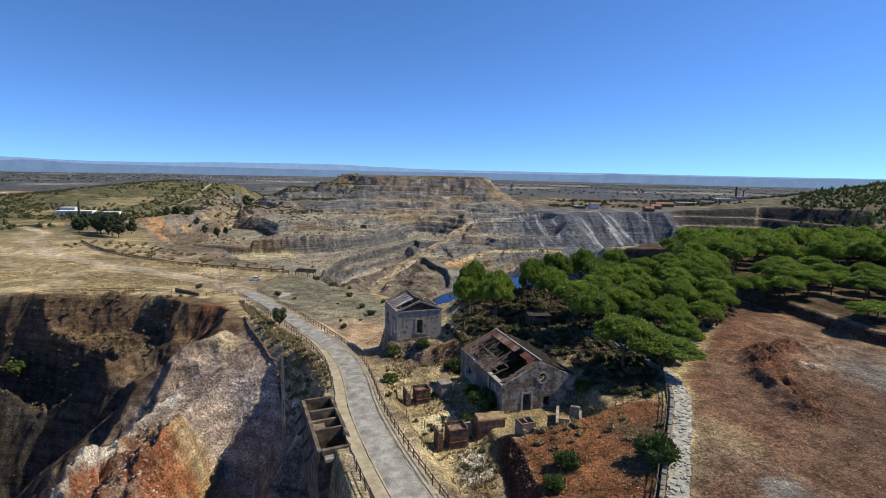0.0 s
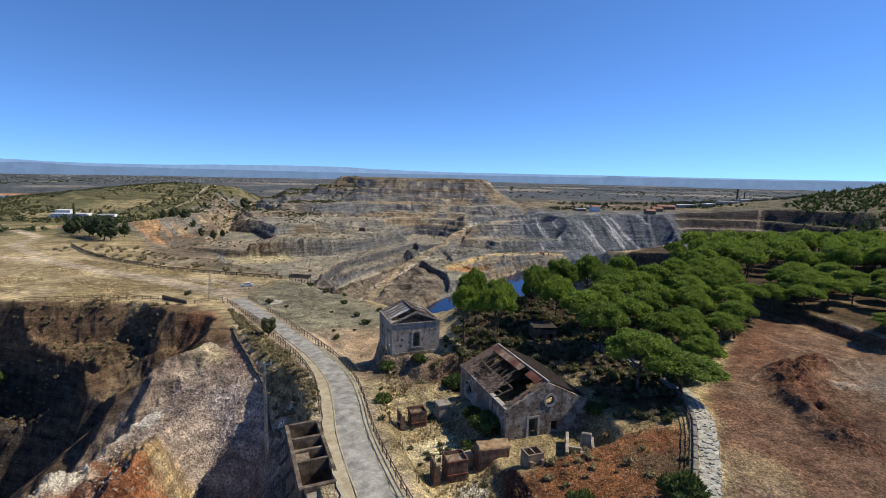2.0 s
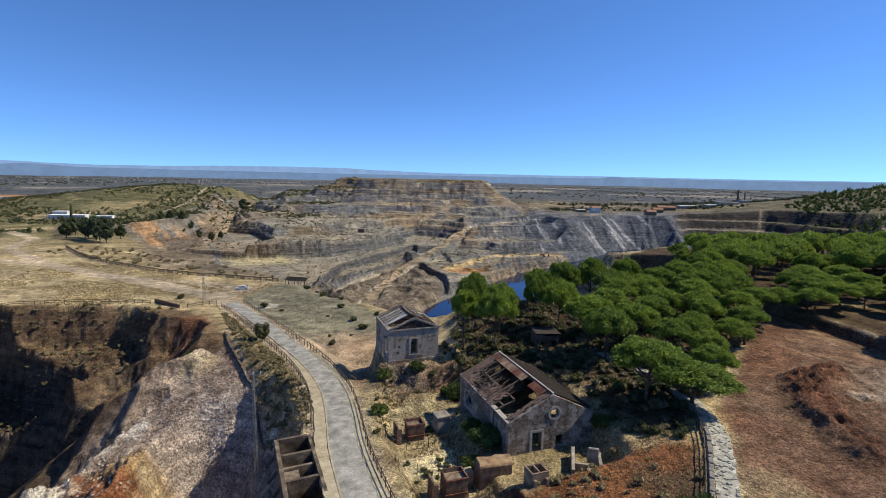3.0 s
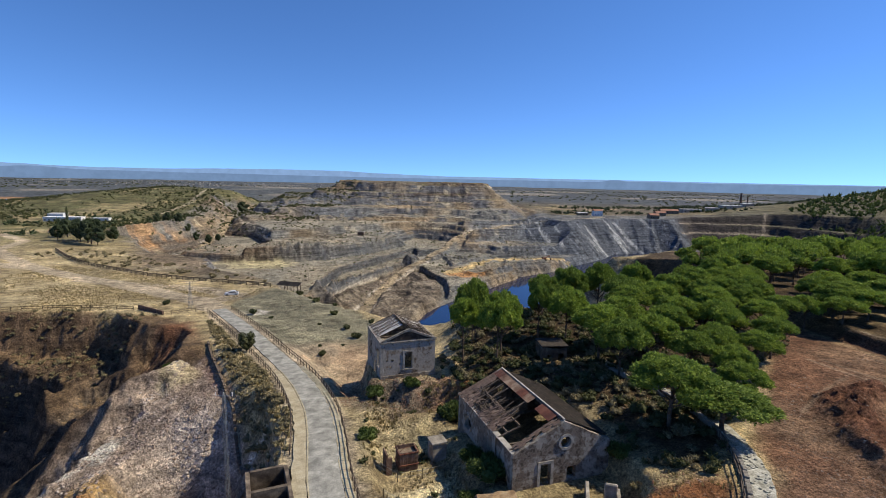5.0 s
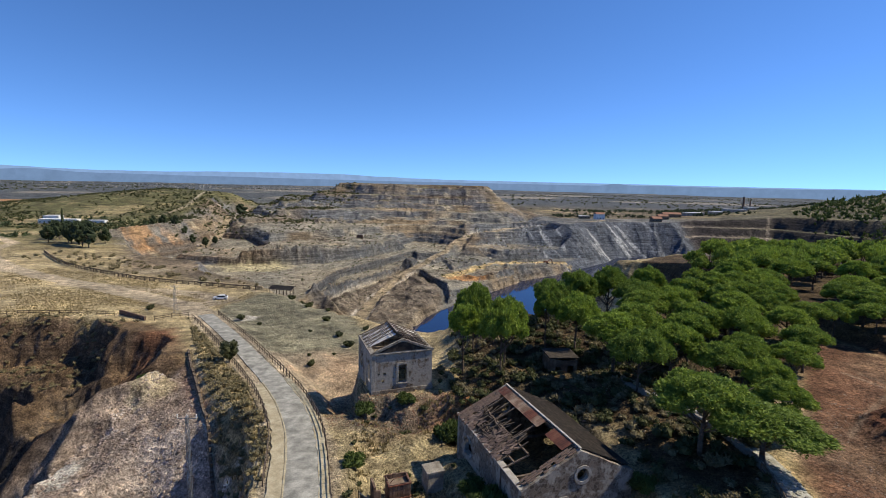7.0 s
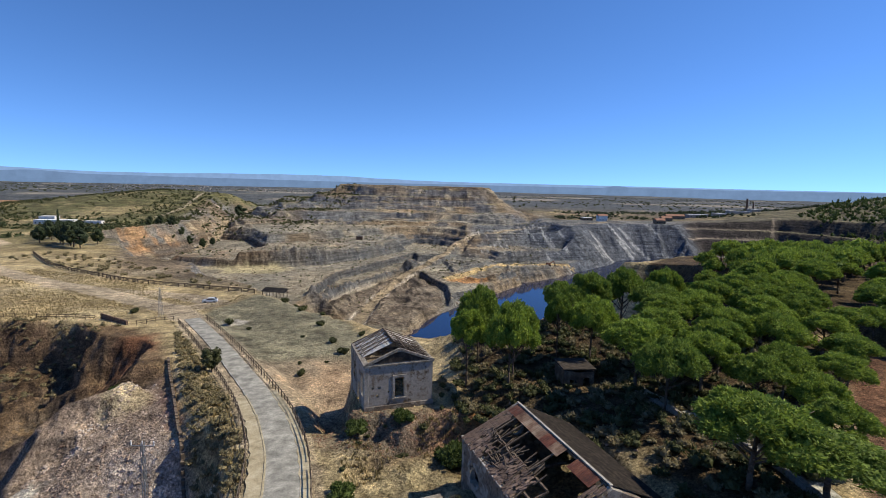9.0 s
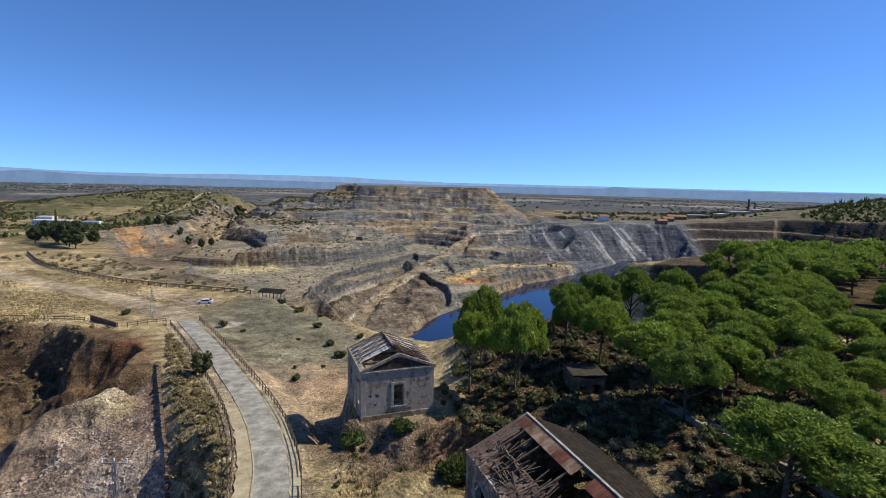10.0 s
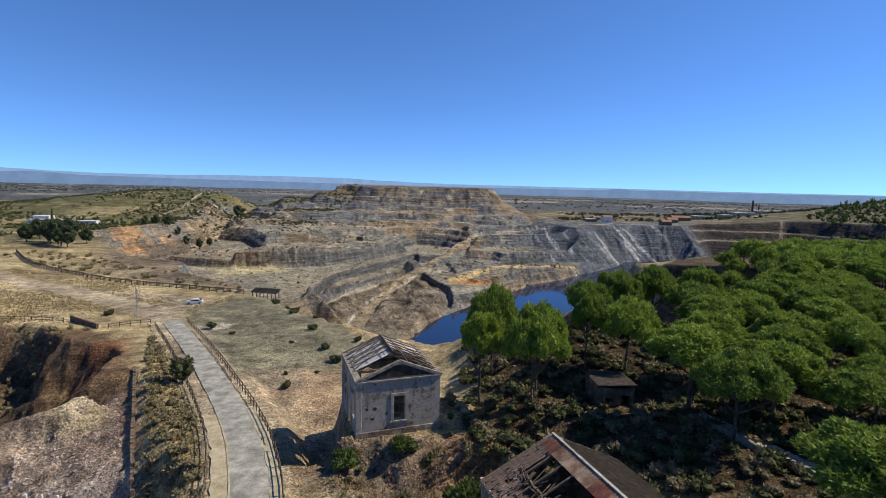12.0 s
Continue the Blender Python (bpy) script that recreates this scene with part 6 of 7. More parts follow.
# ---- car ----
def car():
    t = thing("white_car", pose(-62.6, 160.6, ground_z(-62.6, 160.6), 0, 0, 14), "white parked hatchback with dark windows", "car")
    t.scale = (0.92, 0.92, 0.92)
    prof = [(-2.1, 0.32), (-2.12, 0.62), (-1.95, 0.86), (-1.15, 0.96), (-0.45, 1.42), (1.1, 1.46), (1.85, 1.05), (2.05, 0.92), (2.1, 0.4), (2.0, 0.28), (-2.0, 0.28)]
    bm = bmesh.new()
    loops = []
    for y, inset in ((-0.86, 0.06), (-0.78, 0.0), (0.78, 0.0), (0.86, 0.06)):
        loops.append([bm.verts.new((x * (1 - inset * 0.5), y * (1 - 0.16 * max(0, (z - 0.95)) / 0.5), z - inset * (z > 1.2))) for x, z in prof])
    for a, b in zip(loops[:-1], loops[1:]):
        for k in range(len(prof)):
            bm.faces.new((a[k], a[(k + 1) % len(prof)], b[(k + 1) % len(prof)], b[k]))
    bm.faces.new(loops[0])
    bm.faces.new(loops[-1][::-1])
    part("body", bm, CAR_WHITE, t, "", False)
    for sy in (-1, 1):
        bm = bmesh.new()
        q = [(-1.0, 0.98), (-0.45, 1.36), (1.0, 1.39), (1.5, 1.08), (1.4, 0.98)]
        bm.faces.new([bm.verts.new((x, sy * (0.885 - 0.16 * (z - 0.95) * 1.6), z)) for x, z in q])
        bmesh.ops.solidify(bm, geom=bm.faces[:], thickness=0.02)
        part("side_window", bm, CAR_GLASS, t)
    for p in (((-1.12, 0.99), (-0.5, 1.40)), ((1.78, 1.11), (1.18, 1.44))):
        (x0, z0), (x1, z1) = p
        s = -0.03 if x0 < 0 else 0.03
        bm = bmesh.new()
        bm.faces.new([bm.verts.new(c) for c in ((x0 + s, -0.68, z0), (x0 + s, 0.68, z0), (x1 + s, 0.62, z1), (x1 + s, -0.62, z1))])
        bmesh.ops.solidify(bm, geom=bm.faces[:], thickness=0.02)
        part("windscreen", bm, CAR_GLASS, t)
    for x in (-1.32, 1.3):
        for y in (-0.82, 0.82):
            w = part("wheel", beam_bm((x, y - 0.1, 0.31), (x, y + 0.1, 0.31), 0.62, sides=16), TYRE, t)
            part("rim", beam_bm((x, y - 0.11, 0.31), (x, y + 0.11, 0.31), 0.38, sides=12), METAL, w)
    for y in (-0.62, 0.62):
        part("tail_light", box_bm((2.04, y - 0.14, 0.75), (2.12, y + 0.14, 0.92), bevel=0.02), LAMP_RED, t)
        part("headlight", box_bm((-2.14, y - 0.16, 0.62), (-2.02, y + 0.16, 0.76), bevel=0.02), CAR_GLASS, t)
    return t


car()


# ---- poles and upright post ----
def lattice_pole(x, y, h, label, wide=0.9, arms=True):
    t = thing("lattice_pole", Matrix.Translation((x, y, ground_z(x, y))), label, "pole", "lattice poles")
    for sx in (-1, 1):
        for sy in (-1, 1):
            part("leg", beam_bm((sx * wide / 2, sy * wide / 2, -0.5), (sx * 0.1, sy * 0.1, h), 0.045), METAL, t)
    n = int(h / 1.0)
    bm = bmesh.new()
    for k in range(n):
        a, b = 1 - k / n, 1 - (k + 1) / n
        ra, rb = 0.12 + (wide / 2 - 0.12) * a, 0.12 + (wide / 2 - 0.12) * b
        za, zb = h * k / n, h * (k + 1) / n
        s = 1 if k % 2 else -1
        for p, q in (((s * ra, -ra, za), (-s * rb, -rb, zb)), ((s * ra, ra, za), (-s * rb, rb, zb)), ((-ra, s * ra, za), (-rb, -s * rb, zb)), ((ra, s * ra, za), (rb, -s * rb, zb))):
            add_beam(bm, p, q, 0.022)
    part("bracing", bm, METAL, t)
    if arms:
        part("cross_arm", beam_bm((-0.9, 0, h - 0.25), (0.9, 0, h - 0.25), 0.06), METAL, t)
        for u in (-0.9, 0, 0.9):
            part("insulator", beam_bm((u, 0, h - 0.2), (u, 0, h + 0.15), 0.11, sides=8), WHITEWASH, t)
    return t


lattice_pole(-66.4, 143.8, 7.0, "thin grey lattice power pole beside the track")
lattice_pole(-22.4, 66.1, 7.7 - ground_z(-22.4, 66.1), "thin grey lattice power pole on the pit slope", 0.45)
# small upright thing of unknown kind, built as a post with a board
m = thing("marker_post", Matrix.Translation((-22.9, 145.4, ground_z(-22.9, 145.4))), "short upright post with a pale board on the grey field", "post")
part("shaft", box_bm((-0.12, -0.1, -0.3), (0.12, 0.1, 0.85), bevel=0.02), TIMBER, m, "dark lower shaft")
part("board", box_bm((-0.24, -0.13, 0.85), (0.24, 0.1, 1.5), bevel=0.02), WHITEWASH, m, "white board")


def wire_posts(points, label):
    pts = [Vector((x, y, ground_z(x, y))) for x, y in points]
    t = thing("wire_fence", Matrix.Translation(pts[0]), label, "fence", "wire fences in the yard")
    for p in pts:
        part("post", beam_bm(p - pts[0] - Vector((0, 0, 0.3)), p - pts[0] + Vector((0, 0, 1.2)), 0.09, sides=6), FENCE_WOOD, t)
    for h in (0.5, 1.0):
        bm = bmesh.new()
        for a, b in zip(pts[:-1], pts[1:]):
            add_beam(bm, a - pts[0] + Vector((0, 0, h)), b - pts[0] + Vector((0, 0, h)), 0.02)
        part("wire", bm, METAL, t)


wire_posts([(-6.0, 64.2), (-3.4, 64.0), (-0.8, 64.6), (1.6, 65.6)], "thin post and wire fence by the rusted bins")
wire_posts([(-4.2, 58.6), (-1.9, 59.2), (0.4, 59.8), (2.6, 60.6)], "thin post and wire fence across the yard")


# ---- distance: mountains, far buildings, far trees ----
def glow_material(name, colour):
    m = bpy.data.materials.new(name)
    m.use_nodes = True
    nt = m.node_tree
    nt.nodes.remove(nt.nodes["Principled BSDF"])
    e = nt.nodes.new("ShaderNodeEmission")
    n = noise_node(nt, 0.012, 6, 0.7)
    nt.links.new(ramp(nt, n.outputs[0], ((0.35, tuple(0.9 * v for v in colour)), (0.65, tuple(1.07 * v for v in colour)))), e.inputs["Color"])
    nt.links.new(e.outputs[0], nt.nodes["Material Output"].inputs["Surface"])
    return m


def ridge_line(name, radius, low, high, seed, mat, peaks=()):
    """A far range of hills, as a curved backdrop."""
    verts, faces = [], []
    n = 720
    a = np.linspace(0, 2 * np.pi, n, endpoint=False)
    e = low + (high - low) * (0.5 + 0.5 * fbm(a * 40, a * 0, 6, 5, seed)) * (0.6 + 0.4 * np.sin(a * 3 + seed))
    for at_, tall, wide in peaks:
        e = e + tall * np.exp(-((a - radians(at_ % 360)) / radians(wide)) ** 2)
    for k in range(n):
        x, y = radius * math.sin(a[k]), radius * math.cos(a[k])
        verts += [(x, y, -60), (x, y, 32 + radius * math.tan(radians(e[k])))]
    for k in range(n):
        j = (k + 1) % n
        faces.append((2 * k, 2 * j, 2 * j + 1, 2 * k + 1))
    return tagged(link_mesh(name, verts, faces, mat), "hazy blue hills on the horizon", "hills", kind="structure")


# flat blue emission on the hills stands in for distance haze
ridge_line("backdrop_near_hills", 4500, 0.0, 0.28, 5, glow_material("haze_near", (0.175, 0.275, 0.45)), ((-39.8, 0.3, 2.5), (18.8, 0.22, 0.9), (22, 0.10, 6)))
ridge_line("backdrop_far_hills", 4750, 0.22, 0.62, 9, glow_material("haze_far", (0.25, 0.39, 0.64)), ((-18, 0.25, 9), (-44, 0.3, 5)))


def house(x, y, turn, w, d, h, label, roof=True, windows=4, mat=None, name="white_house"):
    z = ground_z(x, y)
    t = thing(name, pose(x, y, z, 0, 0, turn), label, "house", "far white buildings")
    part("wall", box_bm((-w / 2, -d / 2, -1.5), (w / 2, d / 2, h), bevel=0.05), mat or WHITEWASH, t)
    if roof:
        bm = bmesh.new()
        q = [bm.verts.new(c) for c in ((-w / 2 - .3, -d / 2 - .4, h), (w / 2 + .3, -d / 2 - .4, h), (w / 2 + .3, d / 2 + .4, h), (-w / 2 - .3, d / 2 + .4, h), (-w / 2 - .3, 0, h + d * 0.25), (w / 2 + .3, 0, h + d * 0.25))]
        for f in ((0, 1, 5, 4), (2, 3, 4, 5), (0, 4, 3), (1, 2, 5), (3, 2, 1, 0)):
            bm.faces.new([q[k] for k in f])
        part("roof", bm, ROOF_RED, t)
    else:
        part("roof", box_bm((-w / 2 - .2, -d / 2 - .2, h + 0.004), (w / 2 + .2, d / 2 + .2, h + 0.4)), WHITEWASH, t)
    for k in range(windows):
        u = -w / 2 + (k + 0.5) * w / windows
        o = part("window", box_bm((u - 0.6, -d / 2 - 0.05, 1.0), (u + 0.6, -d / 2 + 0.02, 2.2)), DARK_HOLE, t)
    return t


house(-384, 512, 12, 34, 9, 4.0, "long low white villa behind dark trees", False, 9)
house(-398, 522, 12, 14, 10, 6.5, "white two-storey villa block", False, 4)
house(-352, 520, 12, 16, 7, 3.2, "long white garden wall building", False, 3)
house(-330, 330, 30, 12, 7, 3.5, "small white house by the village track", True, 3)
house(-300, 395, 10, 9, 6, 3.2, "small whitewashed shed among dry fields", True, 2)
house(-420, 420, 20, 14, 8, 3.6, "low white farm building with a tiled roof", True, 4)
house(-620, 790, 5, 26, 12, 5.0, "white building beside the reservoir", False, 5)
house(207, 680, 5, 12, 9, 7.0, "white ruined mine house on the far rim", True, 3)
house(190, 690, 5, 14, 8, 3.5, "low brown brick ruin on the far rim", False, 3, BROWN_CONCRETE, "brick_ruin")
for k, (x, y, w) in enumerate([(330, 740, 26), (372, 760, 30), (410, 770, 18), (300, 700, 14), (455, 800, 34), (500, 830, 22), (270, 650, 12)]):
    house(x, y, 8 * (k % 3), w, 10, 4.5, "low pale mine building on the far rim", k % 3 == 0, 4, TRIM if k % 3 else BROWN_CONCRETE, "mine_building")


def chimney(x, y, h, r, label):
    t = thing("brick_chimney", Matrix.Translation((x, y, ground_z(x, y))), label, "chimney")
    part("shaft", beam_bm((0, 0, -1), (0, 0, h), r * 2, sides=12, taper=0.7), RUST_PLANK, t)
    part("crown", beam_bm((0, 0, h - 0.6), (0, 0, h + 0.3), r * 1.7, sides=12), BROWN_CONCRETE, t)


chimney(564, 957, 26, 2.2, "tall dark brick chimney on the far rim")
chimney(640, 1060, 20, 1.6, "slim brick chimney in the far plain")

# machine and shed in the pit
t = thing("excavator", pose(98, 484, ground_z(98, 484), 0, 0, 20), "small orange excavator on the yellow beach", "excavator")
part("track", box_bm((-2.4, -1.6, 0), (2.4, -0.9, 1.0), bevel=0.2), TYRE, t)
part("track", box_bm((-2.4, 0.9, 0), (2.4, 1.6, 1.0), bevel=0.2), TYRE, t)
part("cab", box_bm((-1.8, -1.4, 1.0), (1.8, 1.4, 3.0), bevel=0.2), RUST, t, "rust-orange cab")
part("boom", beam_bm((1.5, 0, 2.4), (5.5, 0, 4.6), 0.6), RUST, t)
part("arm", beam_bm((5.5, 0, 4.6), (7.2, 0, 1.2), 0.45), RUST, t)
part("bucket", box_bm((6.6, -0.6, 0.1), (7.8, 0.6, 1.2), bevel=0.1), TYRE, t)
t = thing("pump_shed", pose(-84, 515, ground_z(-84, 515), 0, 0, 5), "small dark shed on a pale bench of the pit", "shed")
part("wall", box_bm((-3, -2, -0.5), (3, 2, 3.2), bevel=0.05), RUST_PLANK, t)
part("roof", box_bm((-3.4, -2.4, 3.2), (3.4, 2.4, 3.5), bevel=0.05), DARK_PAINT, t)


def round_tree(rng, where, h, spread, mat, name, label, category, group, lumps=16, leaves=30, leaf=0.6, tall=0.6, trunk=0.3):
    t = thing(name, where, label, category, group)
    part("trunk", limb_bm(rng, h * 0.6, spread * 0.6, 0.03 * h, 5), BARK, t, "", True)
    ls = []
    for k in range(lumps):
        d = rng.normal(size=3)
        d /= np.linalg.norm(d)
        r = spread * rng.uniform(0.28, 0.45)
        ls.append(((d[0] * spread * 0.65, d[1] * spread * 0.65, h * (1 - tall / 2) + d[2] * h * tall * 0.42), (r, r, r * 1.1)))
    v, f = leaf_cloud(rng, ls, leaves, leaf)
    link_mesh("crown", v, f, mat, t)
    return t


rng = np.random.RandomState(44)
EUCS = [round_tree(rng, at_ground(-191, 281), 12, 4.5, DARK_LEAF, "eucalyptus", "tall dark green eucalyptus beside the pit fence", "tree", "eucalyptus by the pit fence", 22, 34, 0.8, 0.8)]
for x, y, s in ((-198, 288, 1.05), (-206, 293, 0.9), (-184, 276, 0.85), (-213, 300, 0.9), (-222, 297, 0.8), (-230, 315, 0.9), (-201, 300, 1.1), (-215, 320, 0.8), (-237, 322, 0.8), (-190, 297, 0.7)):
    o = copy_thing(EUCS[0], at_ground(x, y, rng.uniform(0, 6)))
    o.scale = (s, s, s * rng.uniform(0.9, 1.1))
for x, y, s in ((-256, 470, 0.75), (-247, 472, 0.8), (-240, 475, 0.65), (-232, 476, 0.7), (-222, 478, 0.75), (-214, 480, 0.6), (-265, 468, 0.7)):
    o = copy_thing(EUCS[0], at_ground(x, y, rng.uniform(0, 6)))
    o.scale = (s, s, s)
    tagged(o, "dark bushy tree in a row above the pit", "tree", "row of dark trees")
o = copy_thing(EUCS[0], at_ground(-267, 673, 1))
o.scale = (1.9, 1.9, 1.25)
tagged(o, "broad dark tree alone on the rim", "tree", "lone far trees")
cy = thing("cypress", at_ground(-372, 500), "slim dark cypress beside the villa", "tree")
part("trunk", beam_bm((0, 0, -0.5), (0, 0, 3), 0.5, sides=7), BARK, cy)
v, f = leaf_cloud(rng, [((0, 0, 2 + k * 1.5), (1.5 - 0.12 * k, 1.5 - 0.12 * k, 1.6)) for k in range(9)], 40, 0.7)
link_mesh("crown", v, f, DARK_LEAF, cy)
road_tree = round_tree(np.random.RandomState(8), at_ground(-36.2, 106.0), 3.9, 1.6, SCRUB, "roadside_tree", "small olive-green tree beside the timber fence", "tree", "", 18, 60, 0.32, 0.75)


# ---- low growth, stones, grass ----
def stone_template(rng):
    return ICO_V * rng.uniform(0.6, 1.1, (12, 1)) * (1, 0.85, 0.6), ICO_F


def tuft_template(rng, n=9, wide=0.09):
    vs, fs = [], []
    for k in range(n):
        a, lean = rng.uniform(0, 6.28), rng.uniform(0.25, 0.9)
        d = np.array((math.cos(a), math.sin(a), 0))
        s = np.array((-d[1], d[0], 0)) * wide
        p = d * rng.uniform(0, 0.35)
        vs += [p - s, p + s, p + d * lean * 0.6 + (0, 0, rng.uniform(0.6, 1.1))]
        fs.append((3 * k, 3 * k + 1, 3 * k + 2))
    return np.array(vs), np.array(fs)


def bush_template(rng, lumps=4, leaves=16, leaf=0.35):
    ls = [((rng.uniform(-0.5, 0.5), rng.uniform(-0.5, 0.5), rng.uniform(0.3, 0.6)), (0.45, 0.45, 0.4)) for _ in range(lumps)]
    return leaf_cloud(rng, ls, leaves, leaf)


def scatter(name, poly, count, templates, size, mat, label, category, seed, squash=(0.8, 1.2), keep=None, sink=0.05):
    """Many small things over a stretch of ground, as one mesh."""
    rng = np.random.RandomState(seed)
    p = np.array(poly)
    pts = rng.uniform(p.min(0), p.max(0), (count * 3, 2))
    ok = edge_distance(pts[:, 0], pts[:, 1], poly) > 0
    d, _ = line_distance(pts[:, 0], pts[:, 1], ROAD)
    ok &= d > 3.5
    if keep is not None:
        ok &= keep(pts[:, 0], pts[:, 1], rng)
    pts = pts[ok][:count]
    z = height(pts[:, 0], pts[:, 1])
    vs, fs, n = [], [], 0
    for k, (x, y) in enumerate(pts):
        v, f = templates[k % len(templates)]
        s, a = rng.uniform(*size), rng.uniform(0, 6.28)
        c, sn = math.cos(a) * s, math.sin(a) * s
        w = np.stack([v[:, 0] * c - v[:, 1] * sn + x, v[:, 0] * sn + v[:, 1] * c + y, v[:, 2] * s * rng.uniform(*squash) + z[k] - sink * s], 1)
        vs.append(w)
        fs.append(f + n)
        n += len(w)
    ob = link_mesh(name, np.concatenate(vs), np.concatenate(fs).tolist(), mat)
    return tagged(ob, label, category, kind="stuff")


GREEN = foliage_material("fresh_leaves", (0.05, 0.075, 0.02), (0.085, 0.12, 0.03), (0.13, 0.17, 0.05))
rng = np.random.RandomState(60)
STONES = [stone_template(rng) for _ in range(6)]
TUFTS = [tuft_template(rng) for _ in range(6)]
BUSHES = [bush_template(rng) for _ in range(6)]
FAR_BUSHES = [bush_template(rng, 2, 6, 0.7) for _ in range(5)]
patchy = lambda size, cut_, seed: (lambda x, y, r: fbm(x, y, size, 3, seed) + r.uniform(-0.25, 0.25, x.shape) > cut_)
DRY_SCRUB = foliage_material("dry_scrub", (0.15, 0.125, 0.07), (0.22, 0.185, 0.105), (0.31, 0.26, 0.155))
SPUR_STONE = surface("broken_spur_rock", (0.13, 0.085, 0.06), (0.29, 0.22, 0.17), (0.50, 0.44, 0.38), 0.35, 0.95)
DARK_STONE = surface("dark_pit_stone", (0.09, 0.065, 0.05), (0.16, 0.115, 0.085), (0.26, 0.20, 0.16), 0.3, 0.95)
BANK_STONE = surface("red_bank_stone", (0.15, 0.075, 0.045), (0.26, 0.14, 0.085), (0.40, 0.28, 0.20), 0.6, 0.95)
STONE_MAT = surface("loose_stone", (0.14, 0.09, 0.065), (0.26, 0.19, 0.14), (0.45, 0.38, 0.31), 0.6, 0.95)

scatter("dry_grass", [(-150, 160), (-115, 127), (-76, 140), (-66, 137), (-60, 148), (-56, 170), (-120, 196), (-150, 208)], 6500, TUFTS, (0.22, 0.5), STRAW, "dry yellow grass on the field by the pit", "grass", 1, keep=patchy(16, -0.1, 3))
strip_poly = [(-60, 138), (-45, 112), (-33, 92), (-22, 72), (-18, 64), (-15.4, 67), (-19, 77), (-26, 90), (-36, 105), (-48, 121), (-62, 140)]
scatter("verge_scrub", strip_poly, 900, BUSHES, (0.35, 0.8), DRY_SCRUB, "grey-brown dry scrub between fence and pit", "scrub", 2)
scatter("verge_grass", strip_poly, 1500, TUFTS, (0.3, 0.7), STRAW, "dry grass between fence and pit", "grass", 3)
yard_poly = [(-10, 82), (3, 84), (8, 75), (6, 57), (7, 50), (4, 38), (2, 40), (-3, 54), (-7, 64)]
scatter("yard_grass", yard_poly, 1500, TUFTS, (0.25, 0.6), STRAW, "dry straw-coloured grass in the yard", "grass", 4, keep=patchy(6, 0.0, 8))
scatter("yard_scrub", yard_poly, 80, BUSHES, (0.25, 0.6), SCRUB, "low green scrub in the yard", "scrub", 5, keep=patchy(5, 0.12, 9))
bank_poly = [(8, 36), (8, 52), (13, 56), (19, 60), (28, 58), (24, 47), (20, 38), (18, 34)]
scatter("bank_scrub", bank_poly, 60, BUSHES, (0.2, 0.65), DRY_SCRUB, "dry scrub on the red bank", "scrub", 6, keep=patchy(7, 0.05, 4))
scatter("bank_grass", bank_poly, 380, TUFTS, (0.25, 0.5), STRAW, "dry grass on the red bank", "grass", 7)
scatter("bank_stones", bank_poly, 1500, STONES, (0.04, 0.17), BANK_STONE, "loose reddish stones on the bank", "stones", 8)
scatter("lot_stones", [(22, 36), (32, 58), (46, 78), (70, 92), (84, 84), (60, 40)], 4600, STONES, (0.035, 0.15), STONE_MAT, "loose stones on the bare red lot", "stones", 9, keep=patchy(10, -0.05, 5))
wood_poly = [(3, 96), (3, 118), (30, 130), (60, 124), (60, 96), (40, 80), (28, 58), (22, 58), (19, 74), (8, 76), (1, 84), (1, 96)]
scatter("wood_scrub", wood_poly, 800, BUSHES, (0.4, 1.2), SCRUB, "dark green undergrowth below the pines", "scrub", 10)
scatter("wood_dry_scrub", wood_poly, 800, BUSHES, (0.35, 1.0), DRY_SCRUB, "grey-brown dry undergrowth below the pines", "scrub", 33)
scatter("house_rubble", [(-13, 80), (-4, 78), (3, 81), (6, 84), (2, 87), (-8, 84), (-11, 92), (-16, 94)], 1500, STONES, (0.04, 0.17), BANK_STONE, "brown rubble round the ruined house", "rubble", 31)
scatter("heap_stones", [(1.5, 54), (6, 55), (7, 46), (5, 36), (3, 37)], 900, STONES, (0.04, 0.18), GREY_STONE, "pale grey rubble in the yard", "rubble", 32)
scatter("wood_stones", wood_poly, 300, STONES, (0.08, 0.3), STONE_MAT, "stones below the pines", "stones", 11)
pit_poly = [(-125, 60), (-118, 126), (-90, 136), (-66, 130), (-45, 108), (-32, 92), (-22, 72), (-22, 40), (-60, 34)]
scatter("pit_stones", pit_poly, 2600, STONES, (0.06, 0.25), DARK_STONE, "fallen rocks on the pit slopes", "stones", 12, keep=patchy(8, -0.1, 6))
scatter("spur_stones", [(-44, 104), (-30, 84), (-23, 76), (-20, 64), (-22, 54), (-58, 54), (-54, 74), (-50, 92)], 3600, STONES, (0.07, 0.34), SPUR_STONE, "pale and rusty broken rocks on the spur", "stones", 34)
scatter("bench_scrub", [(-150, 300), (-84, 262), (-30, 300), (-10, 400), (40, 480), (20, 560), (-60, 560), (-150, 450)], 420, FAR_BUSHES, (0.35, 0.9), SCRUB, "sparse olive scrub on the benches of the pit", "scrub", 35)
scatter("bench_rocks", [(-150, 300), (-84, 262), (-30, 300), (8, 340), (48, 404), (130, 510), (20, 600), (-60, 560), (-200, 450)], 1800, STONES, (0.3, 1.0), DARK_STONE, "tipped boulders on the floors of the pit", "stones", 36, keep=patchy(30, -0.1, 13))
scatter("pit_scrub", [(-150, 100), (-118, 128), (-90, 137), (-68, 133), (-72, 118), (-100, 112)], 420, BUSHES, (0.3, 0.8), DRY_SCRUB, "brown scrub on the upper pit wall", "scrub", 13)
